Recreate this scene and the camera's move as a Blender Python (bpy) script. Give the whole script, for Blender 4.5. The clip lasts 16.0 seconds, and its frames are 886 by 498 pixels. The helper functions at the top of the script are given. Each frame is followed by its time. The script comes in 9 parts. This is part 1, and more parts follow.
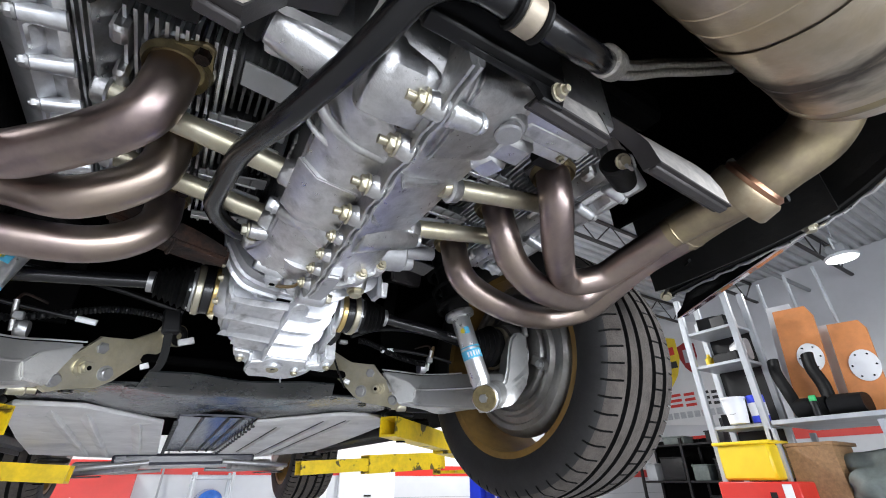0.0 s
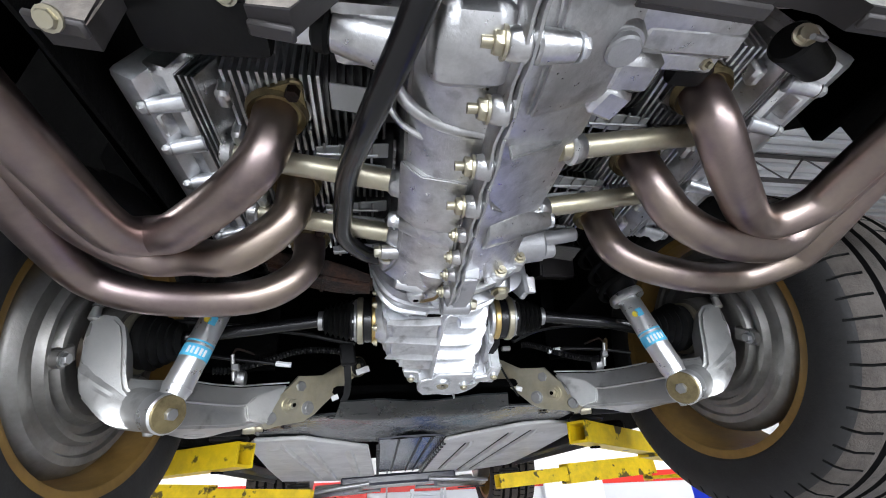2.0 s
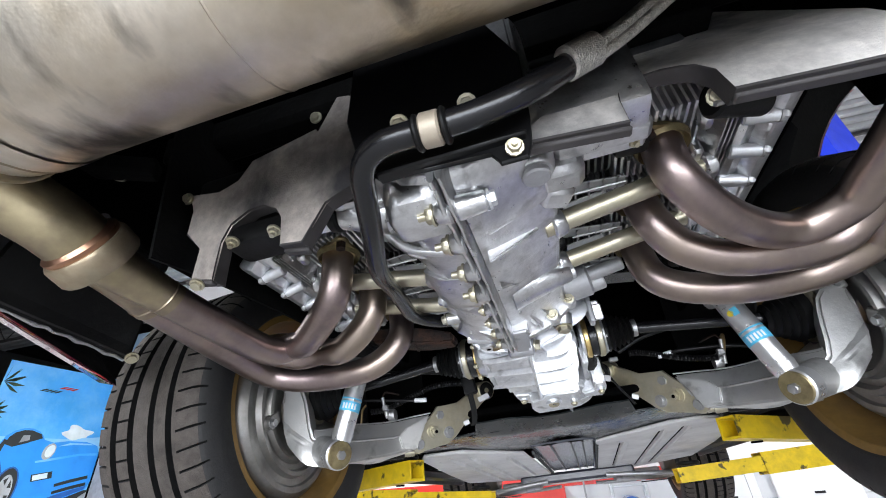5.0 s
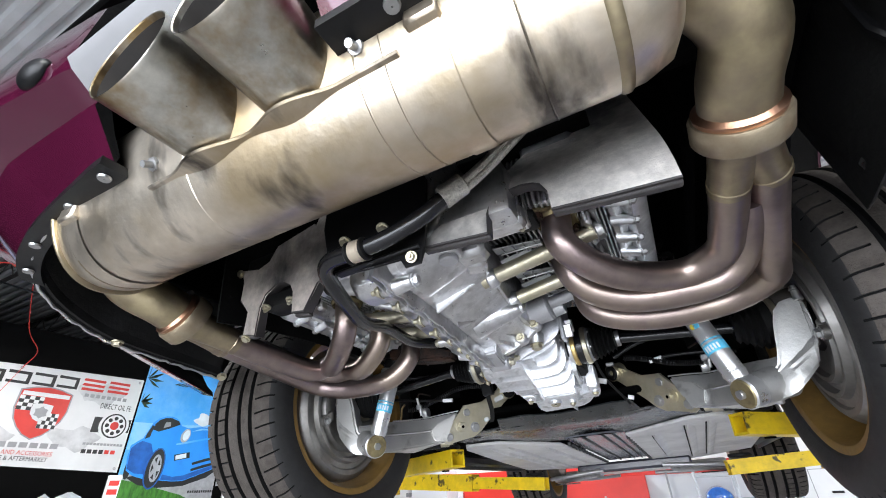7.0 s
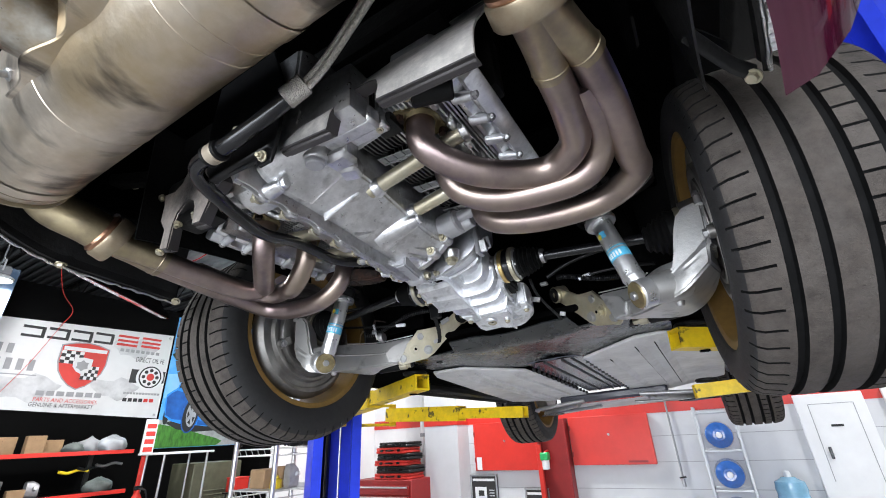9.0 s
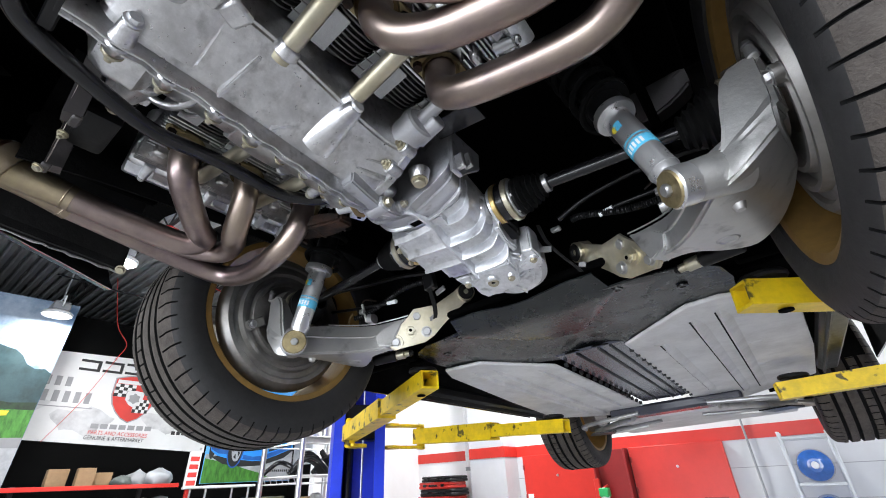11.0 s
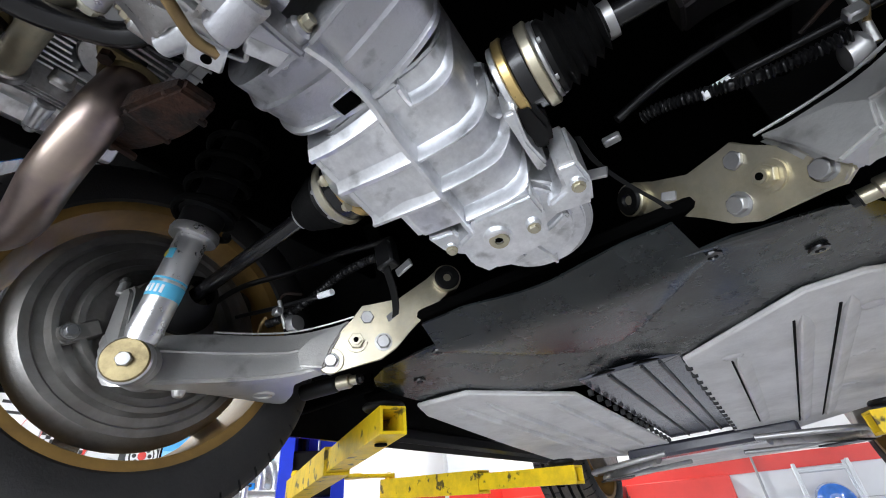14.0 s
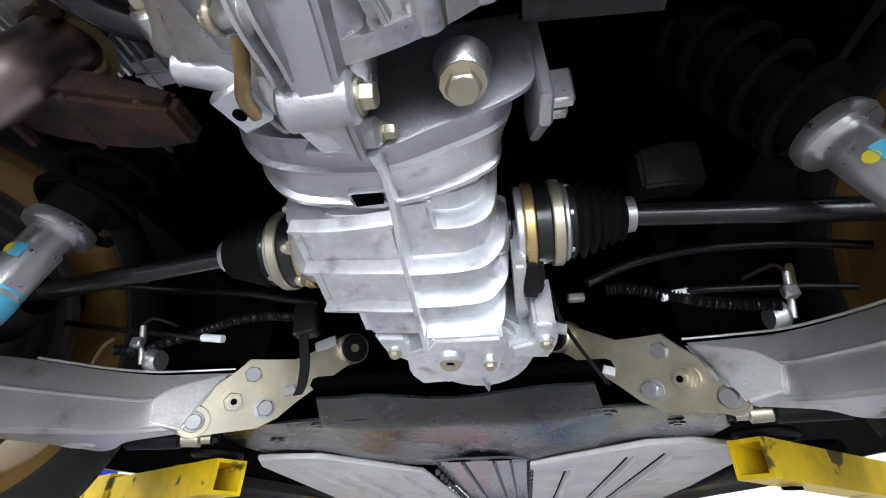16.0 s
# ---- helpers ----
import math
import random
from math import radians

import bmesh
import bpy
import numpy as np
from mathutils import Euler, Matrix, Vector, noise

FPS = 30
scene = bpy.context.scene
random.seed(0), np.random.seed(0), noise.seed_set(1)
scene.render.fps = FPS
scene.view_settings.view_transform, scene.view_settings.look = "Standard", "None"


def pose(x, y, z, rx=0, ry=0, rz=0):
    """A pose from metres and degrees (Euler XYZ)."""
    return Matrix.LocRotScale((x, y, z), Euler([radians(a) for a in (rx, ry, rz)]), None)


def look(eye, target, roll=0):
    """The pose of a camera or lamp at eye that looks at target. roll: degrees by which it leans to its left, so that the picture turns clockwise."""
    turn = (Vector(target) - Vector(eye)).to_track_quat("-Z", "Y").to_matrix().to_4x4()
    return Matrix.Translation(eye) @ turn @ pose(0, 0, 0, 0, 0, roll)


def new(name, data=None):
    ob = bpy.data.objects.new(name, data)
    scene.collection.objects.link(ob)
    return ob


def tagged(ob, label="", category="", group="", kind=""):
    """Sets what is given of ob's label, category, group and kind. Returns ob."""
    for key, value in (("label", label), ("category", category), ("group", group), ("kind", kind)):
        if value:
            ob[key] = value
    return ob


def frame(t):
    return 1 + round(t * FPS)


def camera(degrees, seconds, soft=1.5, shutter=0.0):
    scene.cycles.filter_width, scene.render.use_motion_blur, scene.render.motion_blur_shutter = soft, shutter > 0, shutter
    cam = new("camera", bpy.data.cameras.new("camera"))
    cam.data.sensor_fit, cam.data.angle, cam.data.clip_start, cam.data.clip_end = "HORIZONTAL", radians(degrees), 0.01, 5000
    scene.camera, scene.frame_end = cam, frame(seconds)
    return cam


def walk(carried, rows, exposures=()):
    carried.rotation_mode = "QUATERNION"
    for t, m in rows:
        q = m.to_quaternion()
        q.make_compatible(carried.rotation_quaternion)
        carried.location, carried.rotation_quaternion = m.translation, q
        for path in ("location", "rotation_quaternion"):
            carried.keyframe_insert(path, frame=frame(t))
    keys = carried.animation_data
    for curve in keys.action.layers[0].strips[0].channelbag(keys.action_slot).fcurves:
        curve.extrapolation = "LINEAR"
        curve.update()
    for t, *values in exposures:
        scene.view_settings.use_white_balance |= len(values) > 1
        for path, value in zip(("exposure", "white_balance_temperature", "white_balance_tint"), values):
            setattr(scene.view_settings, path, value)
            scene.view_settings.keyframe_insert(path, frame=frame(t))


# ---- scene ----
cam = camera(92.4, 16.0, soft=1.0)
ROWS = [
    (0.0, -0.1585, -0.7912, 1.4999, 118.78, 0.11, -31.77),
    (0.5, -0.1355, -0.7665, 1.5025, 118.89, 0.53, -26.60),
    (1.0, -0.1131, -0.7443, 1.5042, 119.00, 0.95, -20.15),
    (1.5, -0.1089, -0.7276, 1.5056, 118.80, 1.72, -13.98),
    (2.0, -0.1155, -0.7435, 1.5062, 120.29, 2.24, -7.67),
    (2.5, -0.0968, -0.7915, 1.5041, 120.58, 2.58, -2.23),
    (3.0, -0.0735, -0.8378, 1.5188, 119.91, 3.05, 1.32),
    (3.5, -0.0682, -0.8752, 1.5294, 119.59, 2.22, 4.25),
    (4.0, -0.0538, -0.8890, 1.5362, 119.70, 3.25, 6.90),
    (6.5, 0.2733, -0.9934, 1.5353, 120.93, 1.98, 28.30),
    (7.0, 0.3125, -1.0466, 1.5226, 119.53, 2.21, 27.79),
    (7.5, 0.3618, -1.0743, 1.4900, 117.04, 1.83, 28.06),
    (8.0, 0.4093, -1.0778, 1.4585, 115.95, 1.94, 28.32),
    (8.5, 0.4654, -1.0169, 1.4268, 114.07, 2.61, 28.83),
    (9.0, 0.5163, -0.9286, 1.4146, 114.00, 2.64, 31.17),
    (11.5, 0.4266, -0.5267, 1.3053, 120.00, 1.98, 38.42),
    (12.0, 0.3692, -0.4702, 1.3080, 120.46, 0.66, 37.01),
    (12.5, 0.3072, -0.4091, 1.2918, 120.98, 1.28, 34.62),
    (13.0, 0.2524, -0.3138, 1.3188, 120.32, 2.78, 33.94),
    (13.5, 0.2200, -0.2513, 1.3779, 122.28, 4.07, 35.37),
    (14.0, 0.2014, -0.2144, 1.4264, 122.53, 4.39, 35.59),
    (14.5, 0.2035, -0.2083, 1.4772, 122.83, 5.07, 36.08),
    (15.0, 0.1823, -0.2135, 1.5243, 122.78, 2.87, 30.30),
    (15.5, 0.1388, -0.2451, 1.5533, 123.33, 0.50, 20.29),
    (16.0, 0.0941, -0.2952, 1.5543, 123.02, -1.28, 9.28),
]
walk(cam, [(t, pose(x, y, z, rx, ry, rz)) for t, x, y, z, rx, ry, rz in ROWS], ((0, 0.05), (4, 0.08), (6.5, 0.03), (8.5, -0.04), (11.5, 0.0), (13.5, 0.03), (15, 0.10), (16, 0.18)))

# ---- light: daylight through the open bay door behind the car, and the high-bay and fill lamps ----
world = bpy.data.worlds.new("world")
scene.world = world
world.use_nodes = True
wn = world.node_tree
sky = wn.nodes.new("ShaderNodeTexSky")
sky.sky_type, sky.sun_disc, sky.sun_elevation, sky.sun_rotation = "NISHITA", False, radians(40), radians(150)
wn.links.new(sky.outputs[0], wn.nodes["Background"].inputs[0])
wn.nodes["Background"].inputs[1].default_value = 0.12


def area(name, eye, target, sx, sy, power, colour=(1, 1, 1)):
    lamp = bpy.data.lights.new(name, "AREA")
    lamp.shape, lamp.size, lamp.size_y, lamp.energy, lamp.color = "RECTANGLE", sx, sy, power, colour
    ob = new(name, lamp)
    ob.matrix_world = look(eye, target)
    return ob


area("bay_door_daylight", (0.6, -4.4, 1.75), (0.2, 0, 1.6), 5.6, 3.3, 500, (0.92, 0.975, 1.07))


# ---- materials ----
def mat(name, base, rough=0.5, metal=0.0, var=0.15, scale=18.0, bump=0.1, bscale=160.0, tint=None, tscale=5.0, tamount=0.5,
        coat=0.0, stretch=(1, 1, 1), rvar=0.12, spec=0.5, streak=None):
    m = bpy.data.materials.new(name)
    m.use_nodes = True
    nt = m.node_tree
    b = nt.nodes["Principled BSDF"]
    b.inputs["Metallic"].default_value = metal
    b.inputs["Coat Weight"].default_value = coat
    b.inputs["Specular IOR Level"].default_value = spec
    co = nt.nodes.new("ShaderNodeTexCoord")
    mp = nt.nodes.new("ShaderNodeMapping")
    mp.inputs["Scale"].default_value = stretch
    nt.links.new(co.outputs["Object"], mp.inputs[0])

    def noise_at(s, detail=4.0, r=0.6):
        n = nt.nodes.new("ShaderNodeTexNoise")
        n.inputs["Scale"].default_value, n.inputs["Detail"].default_value, n.inputs["Roughness"].default_value = s, detail, r
        nt.links.new(mp.outputs[0], n.inputs["Vector"])
        return n.outputs["Fac"]

    def ramp(fac, stops):
        r = nt.nodes.new("ShaderNodeValToRGB")
        while len(r.color_ramp.elements) < len(stops):
            r.color_ramp.elements.new(0.5)
        for e, (p, c) in zip(r.color_ramp.elements, stops):
            e.position, e.color = p, (*c, 1)
        nt.links.new(fac, r.inputs[0])
        return r.outputs[0]

    lo, hi = [max(0, c * (1 - var)) for c in base], [min(1, c * (1 + var)) for c in base]
    colour = ramp(noise_at(scale, 6.0, 0.65), [(0.32, lo), (0.68, hi)])
    if tint:
        mix = nt.nodes.new("ShaderNodeMix")
        mix.data_type = "RGBA"
        f = ramp(noise_at(tscale, 5.0, 0.7), [(0.42, (0, 0, 0)), (0.66, (tamount, tamount, tamount))])
        nt.links.new(f, mix.inputs[0])
        nt.links.new(colour, mix.inputs[6])
        mix.inputs[7].default_value = (*tint, 1)
        colour = mix.outputs[2]
    if streak:
        sm = nt.nodes.new("ShaderNodeMapping")
        sm.inputs["Scale"].default_value = streak[1]
        nt.links.new(co.outputs["Object"], sm.inputs[0])
        sn = nt.nodes.new("ShaderNodeTexNoise")
        sn.inputs["Scale"].default_value, sn.inputs["Detail"].default_value = 1.0, 7.0
        nt.links.new(sm.outputs[0], sn.inputs["Vector"])
        mix2 = nt.nodes.new("ShaderNodeMix")
        mix2.data_type = "RGBA"
        nt.links.new(ramp(sn.outputs["Fac"], [(streak[2], (0, 0, 0)), (streak[3], (streak[4],) * 3)]), mix2.inputs[0])
        nt.links.new(colour, mix2.inputs[6])
        mix2.inputs[7].default_value = (*streak[0], 1)
        colour = mix2.outputs[2]
    nt.links.new(colour, b.inputs["Base Color"])
    fine = noise_at(bscale, 5.0, 0.6)
    rr = nt.nodes.new("ShaderNodeMapRange")
    rr.inputs[3].default_value, rr.inputs[4].default_value = max(0.04, rough - rvar), min(1, rough + rvar)
    nt.links.new(noise_at(scale * 2.3, 6.0, 0.7), rr.inputs[0])
    nt.links.new(rr.outputs[0], b.inputs["Roughness"])
    if bump:
        bp = nt.nodes.new("ShaderNodeBump")
        bp.inputs["Strength"].default_value, bp.inputs["Distance"].default_value = bump, 0.004
        nt.links.new(fine, bp.inputs["Height"])
        nt.links.new(bp.outputs[0], b.inputs["Normal"])
    return m


CAST = mat("cast_aluminium", (0.65, 0.65, 0.655), 0.31, 0.96, 0.16, 34, 0.16, 260, (0.30, 0.297, 0.292), 18, 0.5, streak=((0.10, 0.097, 0.092), (44, 50, 44), 0.56, 0.74, 0.45))
CAST_CLEAN = mat("clean_cast_aluminium", (0.80, 0.81, 0.83), 0.36, 0.86, 0.14, 26, 0.07, 260, (0.46, 0.47, 0.485), 12, 0.7, streak=((0.22, 0.22, 0.22), (30, 34, 30), 0.58, 0.72, 0.6))
BELL_ALU = mat("grey_bell_aluminium", (0.56, 0.565, 0.59), 0.42, 0.8, 0.14, 24, 0.2, 240, (0.30, 0.30, 0.305), 12, 0.6, streak=((0.12, 0.12, 0.12), (34, 40, 34), 0.56, 0.72, 0.6))
ARM_ALU = mat("arm_aluminium", (0.58, 0.58, 0.57), 0.46, 0.85, 0.16, 14, 0.14, 160, (0.44, 0.42, 0.39), 7, 0.5, streak=((0.16, 0.15, 0.14), (24, 24, 24), 0.58, 0.74, 0.6))
HEADER = mat("heat_tinted_steel", (0.31, 0.243, 0.235), 0.35, 1.0, 0.22, 12, 0.04, 200, (0.36, 0.30, 0.21), 6, 0.6, streak=((0.10, 0.085, 0.085), (9, 9, 9), 0.55, 0.75, 0.5))
HEADER_TAN = mat("straw_steel", (0.40, 0.335, 0.21), 0.40, 1.0, 0.25, 12, 0.05, 200, (0.22, 0.17, 0.15), 7, 0.8, streak=((0.10, 0.075, 0.06), (14, 8, 14), 0.54, 0.7, 0.7))
MUFFLER = mat("brushed_muffler_steel", (0.62, 0.555, 0.465), 0.38, 1.0, 0.24, 10, 0.45, 17, (0.44, 0.34, 0.20), 4, 0.8, streak=((0.05, 0.043, 0.04), (15, 6, 6), 0.54, 0.66, 0.9))
TIP = mat("stained_tip_steel", (0.52, 0.505, 0.45), 0.32, 1.0, 0.3, 22, 0.12, 60, (0.30, 0.20, 0.085), 9, 0.95, streak=((0.05, 0.030, 0.014), (18, 6, 18), 0.50, 0.68, 0.9))
SOOT = mat("sooty_pipe", (0.015, 0.012, 0.01), 0.7, 0.0, 0.3)
GOLD = mat("yellow_zinc", (0.50, 0.455, 0.33), 0.38, 0.85, 0.16, 25, 0.06, 200, (0.46, 0.45, 0.40), 14, 0.5)
BRASS = mat("brass_zinc", (0.66, 0.48, 0.2), 0.32, 0.9, 0.14, 25, 0.05)
ZINC = mat("zinc_bolt", (0.40, 0.40, 0.40), 0.40, 0.9, 0.12, 40, 0.05)
BLACK = mat("black_paint", (0.006, 0.006, 0.0065), 0.36, 0.0, 0.3, 20, 0.06, 150, spec=0.3)
DULL = mat("dull_black", (0.003, 0.003, 0.003), 0.85, 0.0, 0.4, 14, 0.5, 90, spec=0.1)
# near-black for the unlit bay and hole insides; the shade is in the colour
VOID = mat("unlit_void_black", (0.0012, 0.0012, 0.0012), 0.95, 0.0, 0.3, 14, 0.3, 60, spec=0.03)
PLASTIC = mat("black_undertray", (0.009, 0.0112, 0.0120), 0.26, 0.0, 0.3, 7, 0.10, 22, (0.019, 0.022, 0.0225), 5, 0.7, spec=0.38, streak=((0.005, 0.005, 0.006), (11, 6, 11), 0.55, 0.7, 0.7))
RUBBER = mat("tyre_rubber", (0.012, 0.0115, 0.0115), 0.7, 0.0, 0.2, 30, 0.2, 220)
TREAD = mat("dusty_tread", (0.044, 0.036, 0.030), 0.85, 0.0, 0.35, 40, 0.6, 260, (0.078, 0.068, 0.06), 14, 0.7)
BOOT = mat("rubber_boot", (0.005, 0.005, 0.005), 0.5, 0.0, 0.3, 30, 0.1, spec=0.22)
GROOVE = mat("shaded_groove_rubber", (0.006, 0.006, 0.006), 0.9, 0.0, 0.3, 30, 0.1, spec=0.1)
RIM = mat("gold_rim_paint", (0.29, 0.17, 0.045), 0.5, 0.35, 0.2, 9, 0.06, 120, (0.13, 0.08, 0.03), 6, 0.6)
DISC = mat("dust_shield_alu", (0.31, 0.30, 0.285), 0.42, 0.8, 0.2, 10, 0.12, 200, (0.15, 0.14, 0.13), 6, 0.65)
TIN = mat("blasted_sheet", (0.78, 0.745, 0.70), 0.50, 0.5, 0.16, 60, 0.3, 420, (0.36, 0.335, 0.32), 7, 0.8, streak=((0.06, 0.06, 0.068), (9, 9, 6), 0.55, 0.68, 0.85))
TIN_SMOKED = mat("smoked_sheet", (0.56, 0.50, 0.445), 0.50, 0.5, 0.2, 60, 0.3, 420, (0.20, 0.18, 0.17), 8, 0.9, streak=((0.03, 0.032, 0.04), (9, 9, 6), 0.50, 0.64, 0.9))
COAT = mat("grey_floor_coating", (0.62, 0.615, 0.605), 0.6, 0.0, 0.10, 7, 0.3, 130, (0.38, 0.365, 0.36), 6, 0.5)
TUNNEL = mat("dark_tunnel_coating", (0.045, 0.046, 0.06), 0.16, 0.0, 0.2, 8, 0.12, 60)
PURPLE = mat("deep_purple_paint", (0.065, 0.006, 0.024), 0.10, 0.25, 0.1, 6, 0.0, 100, coat=0.7, rvar=0.02, spec=0.35)
RUST = mat("rusty_heat_pipe", (0.010, 0.007, 0.006), 0.7, 0.0, 0.4, 30, 0.5, 150, (0.055, 0.024, 0.014), 26, 0.8, spec=0.2)
YELLOW = mat("worn_yellow_paint", (0.86, 0.60, 0.01), 0.42, 0.0, 0.1, 9, 0.12, 120, (0.30, 0.20, 0.03), 14, 0.35, streak=((0.035, 0.03, 0.02), (15, 15, 15), 0.60, 0.64, 0.9))
BLUE = mat("blue_lift_paint", (0.02, 0.05, 0.62), 0.35, 0.0, 0.14, 6, 0.05, 120)
RED = mat("red_cabinet_paint", (0.60, 0.032, 0.022), 0.38, 0.0, 0.08, 4, 0.04, 120)
DARKRED = mat("dark_red_paint", (0.26, 0.012, 0.012), 0.45, 0.0, 0.12, 6, 0.05)
WALL = mat("light_grey_wall_paint", (0.58, 0.59, 0.61), 0.6, 0.0, 0.05, 2.5, 0.12, 60)
WHITEWALL = mat("white_wall_paint", (0.78, 0.78, 0.78), 0.6, 0.0, 0.04, 2.5, 0.12, 60)
GREY = mat("mid_grey_paint", (0.30, 0.31, 0.32), 0.5, 0.0, 0.1, 4, 0.08, 80)
CONCRETE = mat("concrete_floor", (0.34, 0.34, 0.34), 0.45, 0.0, 0.14, 1.6, 0.15, 40, (0.2, 0.19, 0.18), 0.9, 0.6)
DECK = mat("corrugated_deck", (0.52, 0.53, 0.54), 0.42, 0.2, 0.12, 2, 0.06, 40)
STEEL = mat("dark_joist_steel", (0.06, 0.055, 0.055), 0.5, 0.4, 0.2, 6, 0.1)
CHROME = mat("chrome_wire", (0.60, 0.60, 0.60), 0.38, 0.9, 0.1, 20, 0.0)
WHITE = mat("white_panel", (0.75, 0.76, 0.77), 0.4, 0.0, 0.04, 4, 0.05, 80)
ORANGE = mat("orange_seat_leather", (0.62, 0.24, 0.08), 0.5, 0.0, 0.14, 6, 0.1, 90)
SILVER = mat("shock_silver", (0.66, 0.66, 0.66), 0.3, 0.85, 0.08, 18, 0.03, 150)
STICKER = mat("pale_blue_sticker", (0.10, 0.48, 0.72), 0.35, 0.0, 0.08, 30, 0.0)
YSTICK = mat("yellow_sticker", (0.75, 0.6, 0.05), 0.4, 0.0, 0.05, 30, 0.0)
BLACKMETAL = mat("black_satin_steel", (0.007, 0.007, 0.008), 0.22, 0.0, 0.25, 24, 0.06, 160)
BRAID = mat("braided_hose", (0.50, 0.48, 0.44), 0.34, 1.0, 0.3, 260, 0.8, 420)
PRINT_W = mat("banner_white", (0.70, 0.70, 0.70), 0.55, 0.0, 0.06, 2, 0.08, 12)
PRINT_K = mat("banner_black", (0.02, 0.02, 0.02), 0.55, 0.0, 0.1, 4, 0.0)
PRINT_R = mat("banner_red", (0.62, 0.04, 0.03), 0.55, 0.0, 0.1, 4, 0.0)
PRINT_G = mat("banner_grey", (0.30, 0.30, 0.31), 0.55, 0.0, 0.1, 4, 0.0)


GREYCAST = mat("grey_cast", (0.42, 0.42, 0.43), 0.5, 0.6, 0.14, 22, 0.2, 260)
LEVER = mat("bronze_lever", (0.30, 0.21, 0.10), 0.38, 0.8, 0.2, 25, 0.08)
BOLT_MIX = mat("olive_zinc_nut", (0.40, 0.385, 0.31), 0.4, 0.85, 0.2, 30, 0.05)
FIN = mat("dark_cylinder_fins", (0.10, 0.10, 0.10), 0.5, 0.6, 0.25, 20, 0.1)
DEFLECT = mat("pale_deflector_tin", (0.46, 0.47, 0.47), 0.5, 0.5, 0.12, 14, 0.1, 160)
BRONZE = mat("bronze_flange_zinc", (0.34, 0.28, 0.15), 0.45, 0.85, 0.25, 24, 0.1, 180, (0.12, 0.085, 0.05), 16, 0.8)
COPPER = mat("copper_tinted_weld", (0.46, 0.26, 0.17), 0.32, 1.0, 0.2, 18, 0.1)
LINER = mat("black_liner_plastic", (0.012, 0.012, 0.012), 0.34, 0.0, 0.4, 8, 0.3, 60, spec=0.3)
# near-black base puts the dim depth of the workshop into the wall colour
SHADEWALL = mat("shade_black_wall", (0.003, 0.003, 0.003), 0.9, 0.0, 0.1, 2, 0.1, 40, spec=0.05)
# first three hang where lamps are known; the rest are unseen, added as fill
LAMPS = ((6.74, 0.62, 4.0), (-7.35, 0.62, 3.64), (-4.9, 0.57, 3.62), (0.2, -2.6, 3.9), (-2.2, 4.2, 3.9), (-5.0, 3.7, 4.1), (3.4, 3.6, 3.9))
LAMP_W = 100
CLAMP_TAN = mat("tan_clamp_steel", (0.42, 0.36, 0.28), 0.5, 0.4, 0.15, 30, 0.1, 200)
BUMPER_GREY = mat("pale_grey_bumper", (0.24, 0.24, 0.245), 0.35, 0.0, 0.06, 8, 0.03, 120)
BAND_TAN = mat("straw_band_steel", (0.40, 0.34, 0.24), 0.42, 0.85, 0.2, 20, 0.08, 180, (0.26, 0.18, 0.11), 12, 0.6)


# ---- shape helpers ----
SINGLE = {"inner_panel", "wheel_housing", "sump_bulge", "carrier_bar", "cover_boss", "bolt", "tin_lip", "stiffening_web", "case_nozzle", "seal_ring", "clamp_rubber", "linkage_bracket",
          "slotted_tab", "connector", "tube_socket", "body_bracket", "liner_bolt", "tunnel_line", "cooling_notch", "crossmember", "control_arm", "anti_roll_link", "side_rail", "casting_seam",
          "oil_pump_cover", "carriage", "arm_yoke", "sill", "perch", "pressed_rib", "air_deflector", "sticker_band", "sticker_lettering", "emblem", "heat_duct", "motor_body", "clip_wire", "print", "head_fin", "housing_rib", "cast_pad"}


def islands(bm):
    """The separate pieces of a bmesh, each as a bmesh of its own."""
    left = set(bm.verts)
    while left:
        seed = left.pop()
        group, todo = {seed}, [seed]
        while todo:
            for e in todo.pop().link_edges:
                for v in e.verts:
                    if v not in group:
                        group.add(v)
                        todo.append(v)
        left -= group
        out = bmesh.new()
        names = {v: out.verts.new(v.co) for v in group}
        for f in {f for v in group for f in v.link_faces}:
            out.faces.new([names[v] for v in f.verts])
        yield out


def part(name, bm, material, parent=None, label="", angle=38):
    if name in SINGLE:
        pieces = list(islands(bm))
        if len(pieces) > 1:
            bm.free()
            return [part_mesh(name, b, material, parent, label, angle) for b in pieces][0]
        for b in pieces:
            b.free()
    return part_mesh(name, bm, material, parent, label, angle)


def part_mesh(name, bm, material, parent=None, label="", angle=38):
    me = bpy.data.meshes.new(name)
    bmesh.ops.recalc_face_normals(bm, faces=bm.faces)
    bm.to_mesh(me)
    bm.free()
    me.materials.append(material)
    me.shade_smooth()
    me.set_sharp_from_angle(angle=radians(angle))
    ob = new(name, me)
    if parent:
        ob.parent = parent
    if label:
        ob["label"] = label
    return ob


def empty(name, label, category, m=None, group="", kind=""):
    ob = new(name)
    ob.empty_display_size = 0.1
    if m:
        ob.matrix_world = m
    return tagged(ob, label, category, group, kind)


def box(bm, c, s, rot=None, bevel=0.0, seg=1):
    made = bmesh.ops.create_cube(bm, size=1.0)["verts"]
    m = Matrix.Translation(c) @ (rot.to_4x4() if rot else Matrix()) @ Matrix.Diagonal((*s, 1))
    bmesh.ops.transform(bm, matrix=m, verts=made)
    if bevel:
        edges = {e for v in made for e in v.link_edges}
        bmesh.ops.bevel(bm, geom=list(edges), offset=min(bevel, min(s) * 0.45), segments=seg, profile=0.6, affect="EDGES")
    return bm


